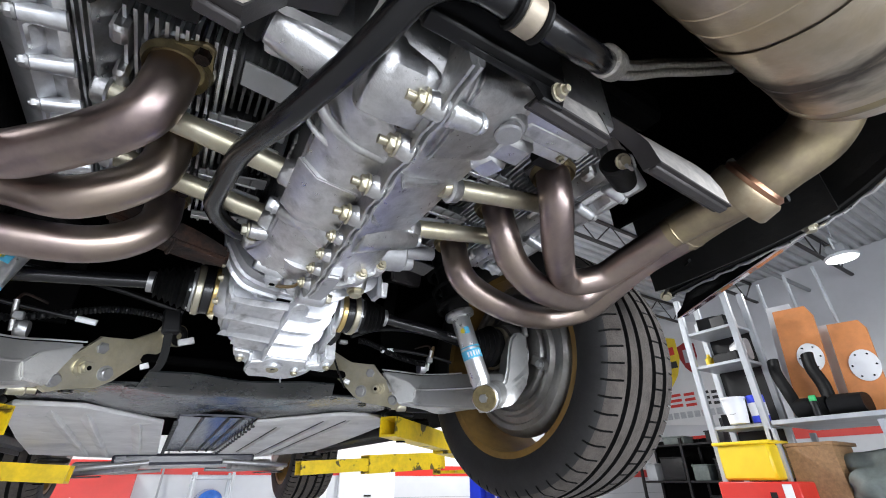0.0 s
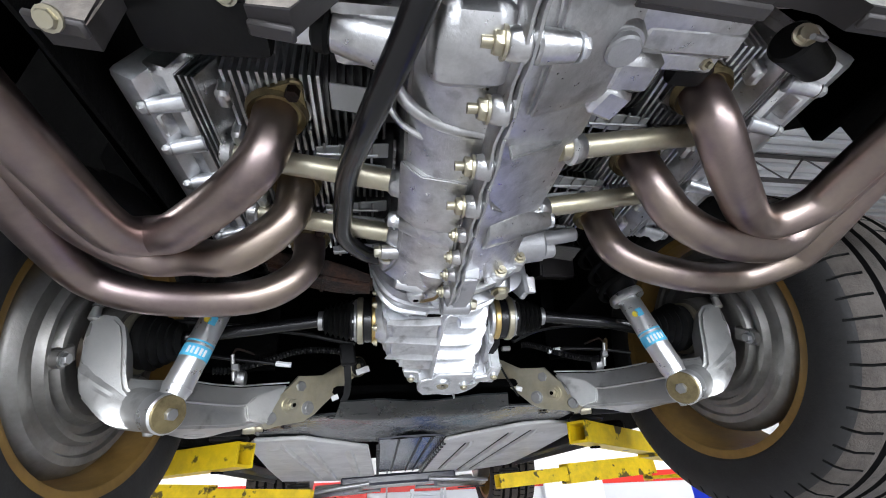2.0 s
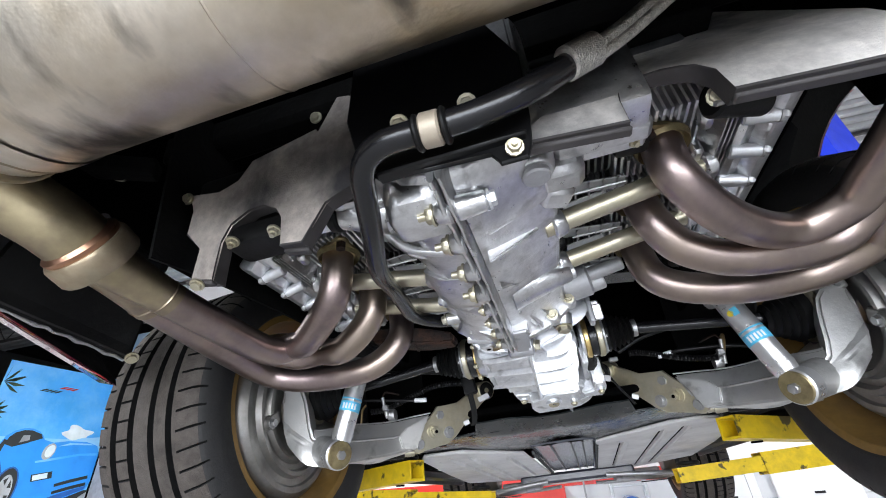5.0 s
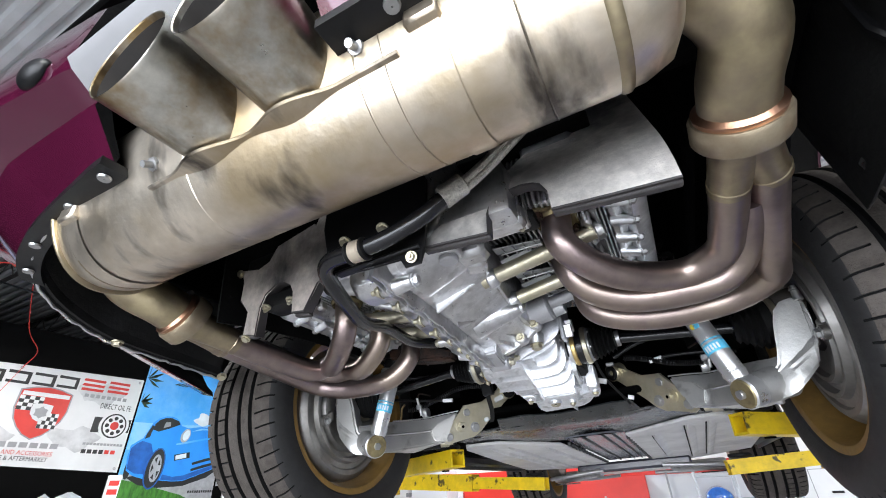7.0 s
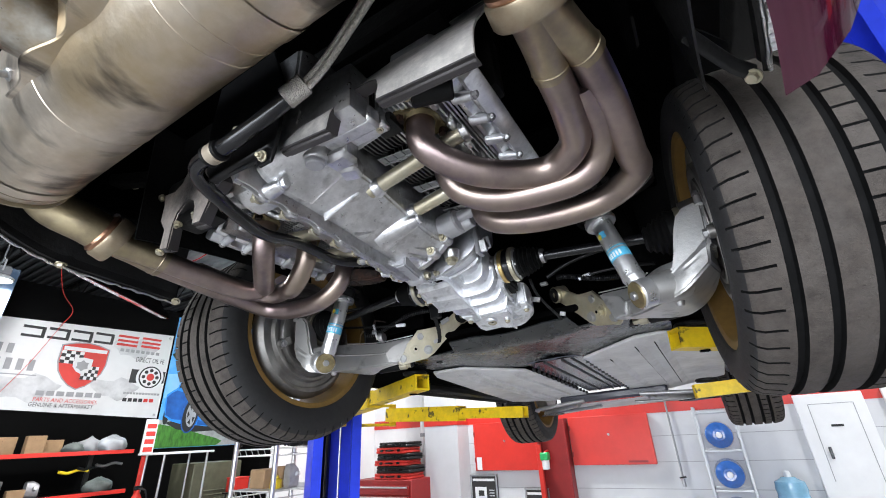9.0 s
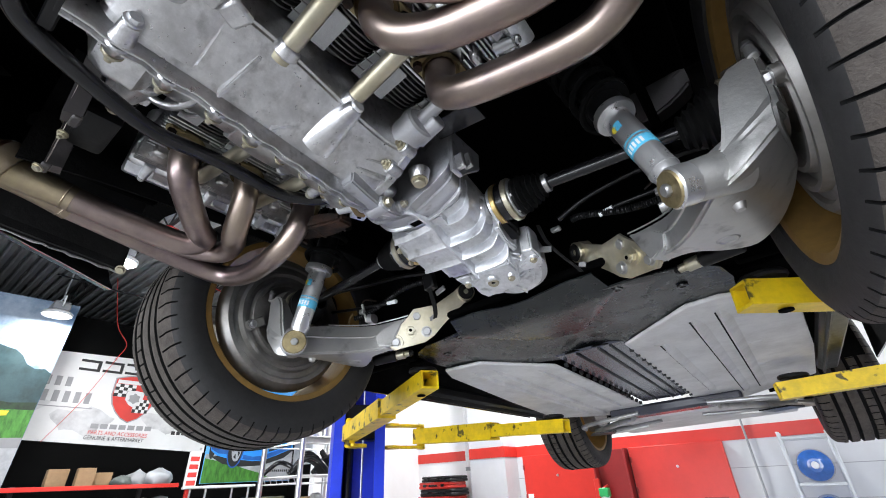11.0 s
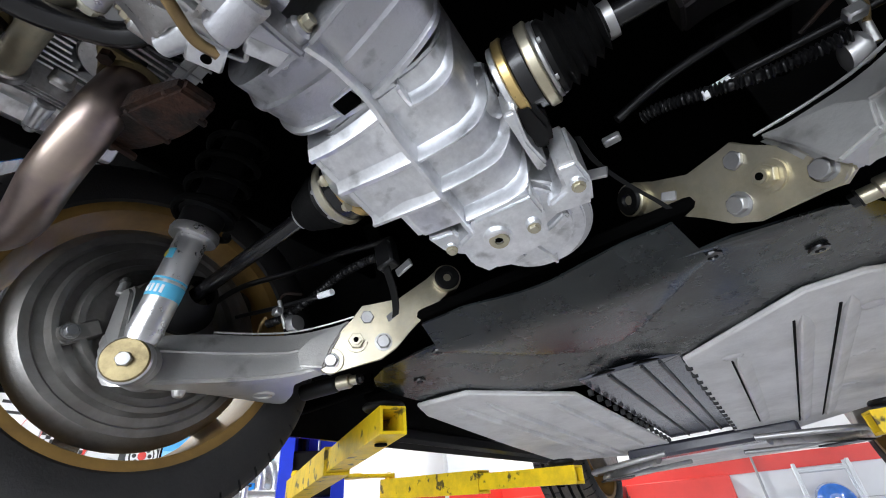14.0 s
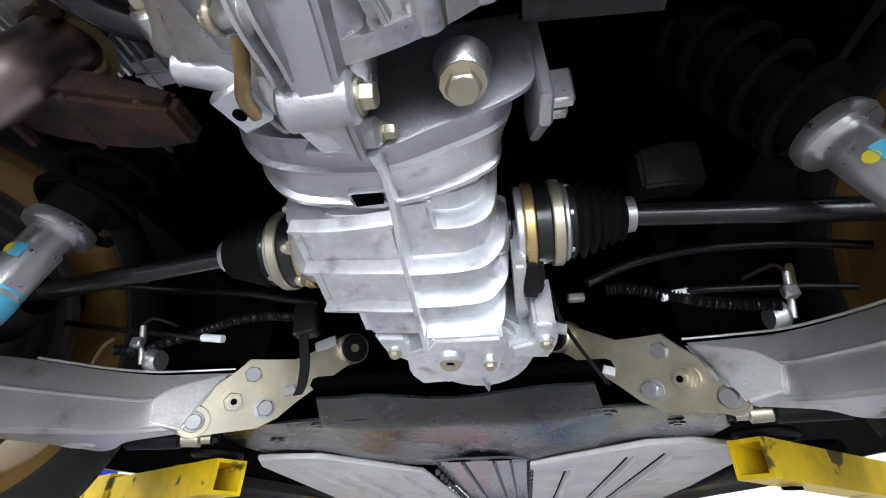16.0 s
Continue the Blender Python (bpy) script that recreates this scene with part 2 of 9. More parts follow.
def frame_of(d):
    d = Vector(d).normalized()
    return d.to_track_quat("Z", "Y").to_matrix()


def cyl(bm, p0, p1, r0, r1=None, seg=20, caps=True, bevel=0.0):
    p0, p1 = Vector(p0), Vector(p1)
    r1 = r0 if r1 is None else r1
    q = frame_of(p1 - p0)
    rings = []
    length = (p1 - p0).length
    stops = [(0, r0), (1, r1)]
    if bevel:
        b = bevel / length
        stops = [(0, r0 - bevel), (b, r0), (1 - b, r1), (1, r1 - bevel)]
    for f, r in stops:
        o = p0.lerp(p1, f)
        rings.append([bm.verts.new(o + q @ Vector((r * math.cos(2 * math.pi * i / seg), r * math.sin(2 * math.pi * i / seg), 0))) for i in range(seg)])
    skin(bm, rings, caps)
    return bm


def skin(bm, rings, caps=True, closed=False):
    n = len(rings[0])
    pairs = list(zip(rings, rings[1:])) + ([(rings[-1], rings[0])] if closed else [])
    for a, b in pairs:
        for i in range(n):
            bm.faces.new((a[i], a[(i + 1) % n], b[(i + 1) % n], b[i]))
    if caps and not closed:
        bm.faces.new(rings[0][::-1])
        bm.faces.new(rings[-1])


def bend(points, radius=0.05, steps=8):
    """A polyline with its corners rounded."""
    pts = [Vector(p) for p in points]
    out = [pts[0]]
    for a, b, c in zip(pts, pts[1:], pts[2:]):
        u, v = (a - b), (c - b)
        k = min(radius, u.length * 0.49, v.length * 0.49)
        s, e = b + u.normalized() * k, b + v.normalized() * k
        for i in range(steps + 1):
            f = i / steps
            out.append(s * (1 - f) ** 2 + b * 2 * f * (1 - f) + e * f * f)
    out.append(pts[-1])
    return out


def smooth_path(points, steps=10):
    """A Catmull-Rom curve through the points."""
    p = [Vector(q) for q in points]
    p = [p[0] * 2 - p[1], *p, p[-1] * 2 - p[-2]]
    out = []
    for a, b, c, d in zip(p, p[1:], p[2:], p[3:]):
        for i in range(steps):
            t = i / steps
            out.append(0.5 * (2 * b + (c - a) * t + (2 * a - 5 * b + 4 * c - d) * t * t + (3 * b - a - 3 * c + d) * t ** 3))
    out.append(p[-2])
    return out


def sweep(bm, path, r, seg=18, caps=True, flat=1.0, wave=None):
    """A round bar along a path; r is a number or a function of the way from 0 to 1."""
    clean = [path[0]]
    for q in path[1:]:
        if (q - clean[-1]).length > 1e-5:
            clean.append(q)
    path = clean
    total = sum((b - a).length for a, b in zip(path, path[1:]))
    side = None
    run, rings = 0.0, []
    for i, q in enumerate(path):
        d = (path[min(i + 1, len(path) - 1)] - path[max(i - 1, 0)]).normalized()
        if side is None:
            side = d.orthogonal().normalized()
        side = (side - d * side.dot(d)).normalized()
        up = d.cross(side)
        if i:
            run += (q - path[i - 1]).length
        rad = r(run / total) if callable(r) else r
        rings.append([bm.verts.new(q + side * rad * math.cos(2 * math.pi * k / seg) + up * rad * flat * math.sin(2 * math.pi * k / seg)) for k in range(seg)])
    skin(bm, rings, caps)
    return bm


def lathe(bm, profile, centre=(0, 0, 0), axis=(1, 0, 0), seg=48, closed=False, caps=False):
    """Turns (along, radius) pairs round an axis."""
    q, c = frame_of(axis), Vector(centre)
    rings = [[bm.verts.new(c + q @ Vector((r * math.cos(2 * math.pi * i / seg), r * math.sin(2 * math.pi * i / seg), a))) for i in range(seg)] for a, r in profile]
    skin(bm, rings, caps, closed)
    return bm


def plate(bm, outline, thick, m=None, bevel=0.0):
    """A sheet with the outline (x, y pairs), extruded along z, placed by m."""
    m = m or Matrix()
    lo = [bm.verts.new(m @ Vector((x, y, 0))) for x, y in outline]
    hi = [bm.verts.new(m @ Vector((x, y, thick))) for x, y in outline]
    n = len(outline)
    faces = [bm.faces.new(lo[::-1]), bm.faces.new(hi)]
    for i in range(n):
        faces.append(bm.faces.new((lo[i], lo[(i + 1) % n], hi[(i + 1) % n], hi[i])))
    if bevel:
        bmesh.ops.bevel(bm, geom=list(faces[0].edges) + list(faces[1].edges), offset=bevel, segments=1, affect="EDGES")
    return bm


def hexbolt(bm, c, axis, r=0.009, h=0.008, washer=True, stud=0.0):
    c, a = Vector(c), Vector(axis).normalized()
    q = frame_of(a)
    stops = [(0, 1.5, 0), (0.0025, 1.5, 0)] if washer else [(0, 1.12, 1)]
    stops += [(0.0027, 1.15, 1), (h, 1.15, 1), (h + 0.0014, 0.95, 0)]
    if stud:
        stops += [(h + 0.0015, 0.55, 0), (h + stud, 0.55, 0)]
    rings = []
    for along, k, hexed in stops:
        ring = []
        for i in range(12):
            t = 2 * math.pi * i / 12
            rad = r * k * (1.0 if not hexed else (1.0 if i % 2 == 0 else 0.866))
            ring.append(bm.verts.new(c + a * along + q @ Vector((rad * math.cos(t), rad * math.sin(t), 0))))
        rings.append(ring)
    skin(bm, rings)
    return bm


def square_tube(bm, a, b, w, t, h=None):
    """A hollow square tube from a to b, open at both ends."""
    a, b = Vector(a), Vector(b)
    h = h or w
    q = (b - a).to_track_quat("Y", "Z").to_matrix()
    rings = []
    for o, ww, hh in ((a, w, h), (b, w, h), (b, w - 2 * t, h - 2 * t), (a, w - 2 * t, h - 2 * t)):
        rings.append([bm.verts.new(o + q @ Vector((x * ww / 2, 0, z * hh / 2))) for x, z in ((-1, -1), (1, -1), (1, 1), (-1, 1))])
    skin(bm, rings, closed=True)
    bmesh.ops.bevel(bm, geom=[e for e in bm.edges if e.calc_face_angle(0) > 1], offset=0.003, segments=2, affect="EDGES")
    return bm


def loft(bm, sections, n=32, caps=True):
    """Rounded-box sections (centre, half side, half height, power) stacked along y; centre is (x, y, z)."""
    rings = []
    for (x, y, z), hx, hz, p in sections:
        ring = []
        for i in range(n):
            a = 2 * math.pi * i / n
            ca, sa = math.cos(a), math.sin(a)
            ring.append(bm.verts.new((x + hx * math.copysign(abs(ca) ** (2 / p), ca), y, z + hz * math.copysign(abs(sa) ** (2 / p), sa))))
        rings.append(ring)
    skin(bm, rings, caps)
    return bm


def nb():
    return bmesh.new()


CAR = pose(0, 0, 1.65, 0, -2.0, 0)


def loft_x(bm, sections, n=28, caps=True):
    """Rounded-box sections ((x, y, z), half depth, half height, power) stacked along x."""
    rings = []
    for (x, y, z), hy, hz, p in sections:
        ring = []
        for i in range(n):
            a = 2 * math.pi * i / n
            ca, sa = math.cos(a), math.sin(a)
            ring.append(bm.verts.new((x, y + hy * math.copysign(abs(ca) ** (2 / p), ca), z + hz * math.copysign(abs(sa) ** (2 / p), sa))))
        rings.append(ring)
    skin(bm, rings, caps)
    return bm


def basis(origin, xdir, normal):
    """A placing matrix whose x runs along xdir and z along normal."""
    z = Vector(normal).normalized()
    x = Vector(xdir)
    x = (x - z * x.dot(z)).normalized()
    y = z.cross(x)
    m = Matrix((x, y, z)).transposed().to_4x4()
    m.translation = origin
    return m


def railed(bm, stations, steps=4, edge=0.004):
    """A casting drawn through polygons of equal count, its corners rounded."""
    rails = [smooth_path(track, steps) for track in zip(*stations)]
    skin(bm, [[bm.verts.new(p) for p in ring] for ring in zip(*rails)])
    bmesh.ops.recalc_face_normals(bm, faces=bm.faces)
    if edge:
        bmesh.ops.bevel(bm, geom=[e for e in bm.edges if e.calc_face_angle(0) > 0.45], offset=edge, segments=2, affect="EDGES", clamp_overlap=True)
    return bm


def cast_web(bm, face, back, edge=0.004):
    """A cast web between two outlines of equal count."""
    skin(bm, [[bm.verts.new(p) for p in ring] for ring in (face, back)])
    bmesh.ops.recalc_face_normals(bm, faces=bm.faces)
    bmesh.ops.bevel(bm, geom=[e for e in bm.edges if e.calc_face_angle(0) > 0.6], offset=edge, segments=2, affect="EDGES", clamp_overlap=True)
    return bm


def arc(cx, cy, r, a0, a1, n):
    return [(cx + r * math.cos(radians(a0 + (a1 - a0) * i / n)), cy + r * math.sin(radians(a0 + (a1 - a0) * i / n))) for i in range(n + 1)]


# ==== the car on the lift ====
car = empty("car", "deep purple rear-engined sports car raised on a two-post lift", "car", CAR)

# ---- wheels ----
TYRE_R, TYRE_W = 0.332, 0.135


def tyre_mesh(tread_r=TYRE_R, half=TYRE_W, bead=0.232):
    bm = nb()
    w, r = half, tread_r
    g = 0.010
    prof = [(-w + 0.018, bead), (-w + 0.004, bead + 0.012), (-w - 0.004, bead + 0.035), (-w - 0.004, r - 0.045), (-w + 0.002, r - 0.026)]
    flags = [0] * 5
    prof += [(-w + 0.009, r - 0.014), (-w + 0.020, r - 0.006), (-w + 0.041, r - 0.002)]
    flags += [1, 1, 1]
    ribs = (-0.070, -0.026, 0.026, 0.070)
    for k, x in enumerate(ribs):
        x = x * half / 0.135
        prof += [(x - 0.0175, r), (x - 0.0074, r - 0.0005), (x - 0.0056, r - g), (x + 0.0056, r - g), (x + 0.0074, r), (x + 0.0175, r)]
        flags += [k == 3, 0, 0, 0, 0, k == 2]  # the outer rib is slotted
    prof += [(w - 0.041, r - 0.002), (w - 0.020, r - 0.006), (w - 0.009, r - 0.014), (w - 0.002, r - 0.026), (w + 0.004, r - 0.045), (w + 0.004, bead + 0.035), (w - 0.004, bead + 0.012), (w - 0.018, bead)]
    flags += [1, 1, 1, 0, 0, 0, 0, 0]
    pitches = 58
    angles = []
    for i in range(pitches):
        a = 2 * math.pi * i / pitches
        d = 2 * math.pi / pitches
        angles += [(a, 0), (a + d * 0.42, 0), (a + d * 0.87, 0), (a + d * 0.885, 1), (a + d * 0.985, 1)]
    rings = []
    for a, slot in angles:
        ring = []
        for (x, rad), fl in zip(prof, flags):
            rad -= 0.0065 if slot and fl else 0
            turn = a + 0.35 * (abs(x) - w) * (1 if abs(x) > 0.08 else 0)
            ring.append(bm.verts.new((x, rad * math.cos(turn), rad * math.sin(turn))))
        rings.append(ring)
    m = len(prof)
    slots = set()
    for j, (a, b) in enumerate(zip(rings, rings[1:] + rings[:1])):
        for i in range(m - 1):
            f = bm.faces.new((a[i], a[i + 1], b[i + 1], b[i]))
            if angles[j][1] and (flags[i] or flags[i + 1]):
                slots.add(f)
    me = bpy.data.meshes.new("tyre")
    bmesh.ops.recalc_face_normals(bm, faces=bm.faces)
    # the crown is dusty, the sidewalls black; grooves are blacker to paint their shade
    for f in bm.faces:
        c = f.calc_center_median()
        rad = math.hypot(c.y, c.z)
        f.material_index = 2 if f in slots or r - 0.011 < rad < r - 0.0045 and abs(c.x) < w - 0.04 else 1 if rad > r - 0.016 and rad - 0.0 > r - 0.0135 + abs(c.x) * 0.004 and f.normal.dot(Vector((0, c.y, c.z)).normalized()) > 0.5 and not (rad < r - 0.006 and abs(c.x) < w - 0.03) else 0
    bm.to_mesh(me)
    bm.free()
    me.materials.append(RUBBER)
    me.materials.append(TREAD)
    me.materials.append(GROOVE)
    me.shade_smooth()
    me.set_sharp_from_angle(angle=radians(28))
    return me


TYRE = tyre_mesh()


def wheel(side, x, y, z, toe=0.0, camber=0.0):
    """side: 1 for the right of the car. The wheel's inside faces the car's middle."""
    w = new("wheel")
    w.parent = car
    w.matrix_local = pose(x, y, z, 0, camber * side, toe * side) @ pose(0, 0, 0, random.uniform(0, 60), 0, 0) @ (Matrix() if side > 0 else pose(0, 0, 0, 0, 0, 180))
    tyre = new("tyre", TYRE)
    tyre.parent = w
    tyre["label"] = "wide black road tyre with dusty grooved tread"
    bm = nb()
    # barrel and inner lip
    lathe(bm, [(-0.122, 0.224), (-0.126, 0.232), (-0.126, 0.243), (-0.120, 0.245), (-0.116, 0.238), (-0.105, 0.232), (0.02, 0.222), (0.095, 0.228), (0.116, 0.238), (0.12, 0.245),
               (0.127, 0.243), (0.127, 0.236), (0.1, 0.221), (0.02, 0.214), (-0.10, 0.222)], axis=(1, 0, 0), seg=72, closed=True)
    part("rim", bm, RIM, w, "gold-painted wide rim barrel")
    bm = nb()
    for k in range(5):
        q = Matrix.Rotation(2 * math.pi * k / 5, 4, "X")
        rings = []
        for rad, hw, d in ((0.05, 0.03, 0.016), (0.11, 0.024, 0.014), (0.17, 0.021, 0.013), (0.222, 0.03, 0.012)):
            o = 0.075 + 0.03 * (rad / 0.22) ** 2
            rings.append([bm.verts.new(q @ Vector((o + dx, dy, rad))) for dx, dy in ((-d, -hw), (-d, hw), (d * 0.6, hw * 0.8), (d * 0.6, -hw * 0.8))])
        skin(bm, rings)
    part("spokes", bm, ALU_POL, w, "polished five-spoke wheel face")
    bm = nb()
    cyl(bm, (0.04, 0, 0), (0.10, 0, 0), 0.062, 0.058, seg=32, bevel=0.006)
    part("hub", bm, ALU_POL, w)
    return w


ALU_POL = mat("polished_wheel_alloy", (0.72, 0.68, 0.6), 0.2, 1.0, 0.06, 9, 0.02)
HUB_Y, HUB_Z = 0.085, 0.127
for s in (1, -1):
    wheel(s, 0.710 * s, HUB_Y + 0.012 + 0.008 * s, HUB_Z - (0.012 if s > 0 else 0.0), 4.5, 1.4)
    wheel(s, 0.70 * s, 2.36, 0.06, 0.0)

# ---- trailing arms, hub carriers, shield, shock, drive shaft, each side ----
PLATE_N = Vector((-0.66, -0.73, -0.19))


def corner(s):
    def P(x, y, z):
        return Vector((x * s, y, z))

    arm = new("trailing_arm")
    arm.parent = car
    arm["label"] = "cast aluminium semi-trailing arm"

    # the beam: an angular hollow casting from the pivot bracket out to the hub
    bm = nb()
    stations = [
        [(0.316, 0.287, 0.104), (0.330, 0.270, 0.074), (0.340, 0.268, 0.034), (0.356, 0.296, 0.020), (0.345, 0.318, 0.096)],
        [(0.366, 0.262, 0.098), (0.368, 0.246, 0.062), (0.372, 0.240, 0.016), (0.388, 0.264, 0.010), (0.386, 0.286, 0.088)],
        [(0.405, 0.226, 0.088), (0.400, 0.214, 0.049), (0.402, 0.204, 0.006), (0.424, 0.250, 0.003), (0.424, 0.262, 0.080)],
        [(0.436, 0.176, 0.081), (0.429, 0.164, 0.043), (0.432, 0.150, -0.002), (0.470, 0.280, 0.000), (0.470, 0.275, 0.078)],
        [(0.460, 0.116, 0.075), (0.451, 0.105, 0.037), (0.455, 0.092, -0.010), (0.520, 0.298, 0.002), (0.520, 0.285, 0.082)],
        [(0.485, 0.060, 0.066), (0.474, 0.044, 0.032), (0.478, 0.034, -0.018), (0.560, 0.262, 0.012), (0.560, 0.250, 0.092)],
        [(0.524, 0.020, 0.062), (0.510, 0.002, 0.022), (0.522, 0.000, -0.012), (0.588, 0.210, 0.030), (0.588, 0.200, 0.110)],
        [(0.594, 0.004, 0.092), (0.586, 0.000, 0.064), (0.580, 0.010, 0.034), (0.604, 0.150, 0.050), (0.604, 0.140, 0.120)]]
    railed(bm, [[P(*p) for p in ring] for ring in stations], 4, 0.005)
    part("arm_casting", bm, ARM_ALU, arm)
    # gusset facet beside the bracket and the raised seams of the casting
    bm = nb()
    face = [P(0.322, 0.278, 0.098), P(0.376, 0.240, 0.070), P(0.392, 0.226, 0.048), P(0.384, 0.228, 0.020), P(0.352, 0.250, 0.014), P(0.340, 0.258, 0.050)]
    cast_web(bm, [p + P(-0.004, -0.006, 0.0) for p in face], [p + P(0.022, 0.028, 0.0) for p in face], 0.003)
    part("gusset", bm, ARM_ALU, arm)
    bm = nb()
    sweep(bm, smooth_path([P(0.318, 0.282, 0.106), P(0.366, 0.258, 0.099), P(0.405, 0.222, 0.089), P(0.436, 0.172, 0.082), P(0.460, 0.112, 0.076)]), 0.0018, 8)
    sweep(bm, smooth_path([P(0.390, 0.225, 0.052), P(0.402, 0.210, 0.048), P(0.429, 0.161, 0.043), P(0.451, 0.102, 0.037), P(0.472, 0.046, 0.033)]), 0.0028, 8)
    part("casting_seam", bm, ARM_ALU, arm)
    # upright web that curves round the joint boot and ends in the horn
    bm = nb()
    web = [(0.478, 0.034), (0.500, 0.032), (0.512, 0.044), (0.521, 0.068), (0.528, 0.096), (0.536, 0.124), (0.546, 0.150), (0.562, 0.166), (0.590, 0.172), (0.602, 0.164), (0.596, 0.110), (0.590, 0.066), (0.548, 0.036), (0.506, 0.010)]
    cast_web(bm, [P(x, 0.004 + 0.06 * max(0, z - 0.06) + 1.6 * (x - 0.552) ** 2 * (1 if x < 0.552 else 0), z) for x, z in web], [P(x + 0.012 + 0.10 * (x - 0.56), 0.052 + 0.06 * max(0, z - 0.06), z + 0.004) for x, z in web], 0.011)
    part("horn", bm, ARM_ALU, arm)
    bm = nb()
    cyl(bm, P(0.597, 0.012, 0.160), P(0.597, 0.012, 0.184), 0.009, 0.007, 16, bevel=0.002)
    part("horn_pin", bm, ARM_ALU, arm)
    bm = nb()
    hexbolt(bm, P(0.597, 0.012, 0.184), (0, 0, 1), 0.006, 0.008)
    part("bolt", bm, ZINC, arm)
    bm = nb()
    lathe(bm, [(-0.012, 0.056), (-0.012, 0.066), (0.02, 0.070), (0.03, 0.072), (0.03, 0.056)], centre=P(0.572, HUB_Y, HUB_Z + 0.012), axis=(s, 0, 0), seg=40, closed=True)
    part("bearing_carrier", bm, DISC, arm)
    # shock mounting boss
    eye, back = P(0.452, 0.004, 0.002), P(0.525, 0.050, 0.022)
    bm = nb()
    cyl(bm, eye, back, 0.030, 0.034, 28, bevel=0.003)
    part("shock_boss", bm, ARM_ALU, arm)
    # dimples and drain hole of the casting
    bm = nb()
    cyl(bm, P(0.506, 0.100, -0.018), P(0.506, 0.100, 0.004), 0.008, 0.013, 16, bevel=0.002)
    part("locating_boss", bm, ARM_ALU, arm)
    bm = nb()
    lathe(bm, [(0.0, 0.011), (0.0035, 0.016), (0.0, 0.021)], centre=P(0.479, 0.226, -0.0005), axis=(0, 0, -1), seg=20)
    part("drain_rim", bm, ARM_ALU, arm)
    bm = nb()
    cyl(bm, P(0.479, 0.226, -0.0012), P(0.479, 0.226, 0.008), 0.0115, seg=18)
    part("drain_hole", bm, VOID, arm)
    # outer pivot bush under the arm
    bm = nb()
    cyl(bm, P(0.395, 0.352, 0.024), P(0.422, 0.344, 0.024), 0.0135, seg=20, bevel=0.002)
    cyl(bm, P(0.380, 0.356, 0.024), P(0.396, 0.352, 0.024), 0.009, seg=16)
    part("pivot_sleeve", bm, GOLD, arm, "yellow-zinc pivot sleeve")
    bm = nb()
    cyl(bm, P(0.422, 0.344, 0.024), P(0.50, 0.325, 0.022), 0.016, seg=20, bevel=0.003)
    hexbolt(bm, P(0.380, 0.356, 0.024), P(-1, 0.3, 0), 0.007, 0.008)
    part("pivot_bush", bm, BOOT, arm)

    # gold bracket plate with its four bolts
    bracket = new("pivot_bracket")
    bracket.parent = car
    bracket["label"] = "yellow-zinc pivot bracket with four bolts"
    n = Vector((PLATE_N.x * s, PLATE_N.y, PLATE_N.z)).normalized()
    dy = 0.006 * s
    D, bush = P(0.347, 0.266 + dy, 0.028), P(0.186, 0.398 + dy, 0.166)
    bush = bush - n * (bush - D).dot(n)
    m = basis(D - n * 0.008, bush - D, n)
    inv = m.inverted()

    def flat(p):
        q = inv @ p
        return (q.x, q.y)

    A, B, C = P(0.297, 0.301 + dy, 0.100), P(0.279, 0.322 + dy, 0.055), P(0.312, 0.290 + dy, 0.058)
    fa, fb, fd, fe = flat(A), flat(B), flat(D), flat(bush)
    sy = 1 if fa[1] > fb[1] else -1
    outline = [(fd[0] - 0.022, fd[1] - 0.006 * sy), (fd[0] - 0.014, fd[1] + 0.020 * sy), (fa[0] - 0.020, fa[1] + 0.012 * sy), (fa[0] + 0.004, fa[1] + 0.023 * sy), (fa[0] + 0.022, fa[1] + 0.014 * sy),
               (fa[0] + 0.065, fa[1] - 0.006 * sy), (fe[0] - 0.03, fe[1] + 0.021 * sy), (fe[0], fe[1] + 0.027 * sy), (fe[0] + 0.020, fe[1] + 0.018 * sy), (fe[0] + 0.027, fe[1]), (fe[0] + 0.018, fe[1] - 0.020 * sy),
               (fe[0] - 0.03, fe[1] - 0.024 * sy), (fb[0] + 0.05, fb[1] - 0.012 * sy), (fb[0] + 0.012, fb[1] - 0.022 * sy), (fb[0] - 0.02, fb[1] - 0.022 * sy), (fd[0] + 0.006, fd[1] - 0.022 * sy), (fd[0] - 0.014, fd[1] - 0.018 * sy)]
    bm = nb()
    plate(bm, outline, 0.008, m, 0.0012)
    part("bracket_plate", bm, GOLD, bracket)
    for p, r in ((A, 0.0105), (B, 0.0105)):
        bm = nb()
        hexbolt(bm, p, n, r, 0.010)
        part("bolt", bm, ZINC, bracket)
    bm = nb()
    cyl(bm, C, C + n * 0.004, 0.019, seg=24)
    cyl(bm, C + n * 0.004, C + n * 0.013, 0.0135, seg=6, bevel=0.001)
    cyl(bm, C + n * 0.013, C + n * 0.018, 0.008, seg=16)
    part("adjuster_nut", bm, GOLD, bracket)
    bm = nb()
    cyl(bm, C + n * 0.0175, C + n * 0.0185, 0.0045, seg=12)
    part("adjuster_socket", bm, VOID, bracket)
    bm = nb()
    lathe(bm, [(0, 0.012), (0.004, 0.014), (0.004, 0.0205), (0, 0.0215)], centre=D, axis=n, seg=28)
    part("eccentric_washer", bm, GOLD, bracket)
    bm = nb()
    hexbolt(bm, D, n, 0.0095, 0.011)
    part("eccentric_bolt", bm, ZINC, bracket)
    bm = nb()
    cyl(bm, bush - n * 0.03, bush + n * 0.012, 0.026, seg=28, bevel=0.002)
    part("bush_sleeve", bm, GOLD, bracket)
    bm = nb()
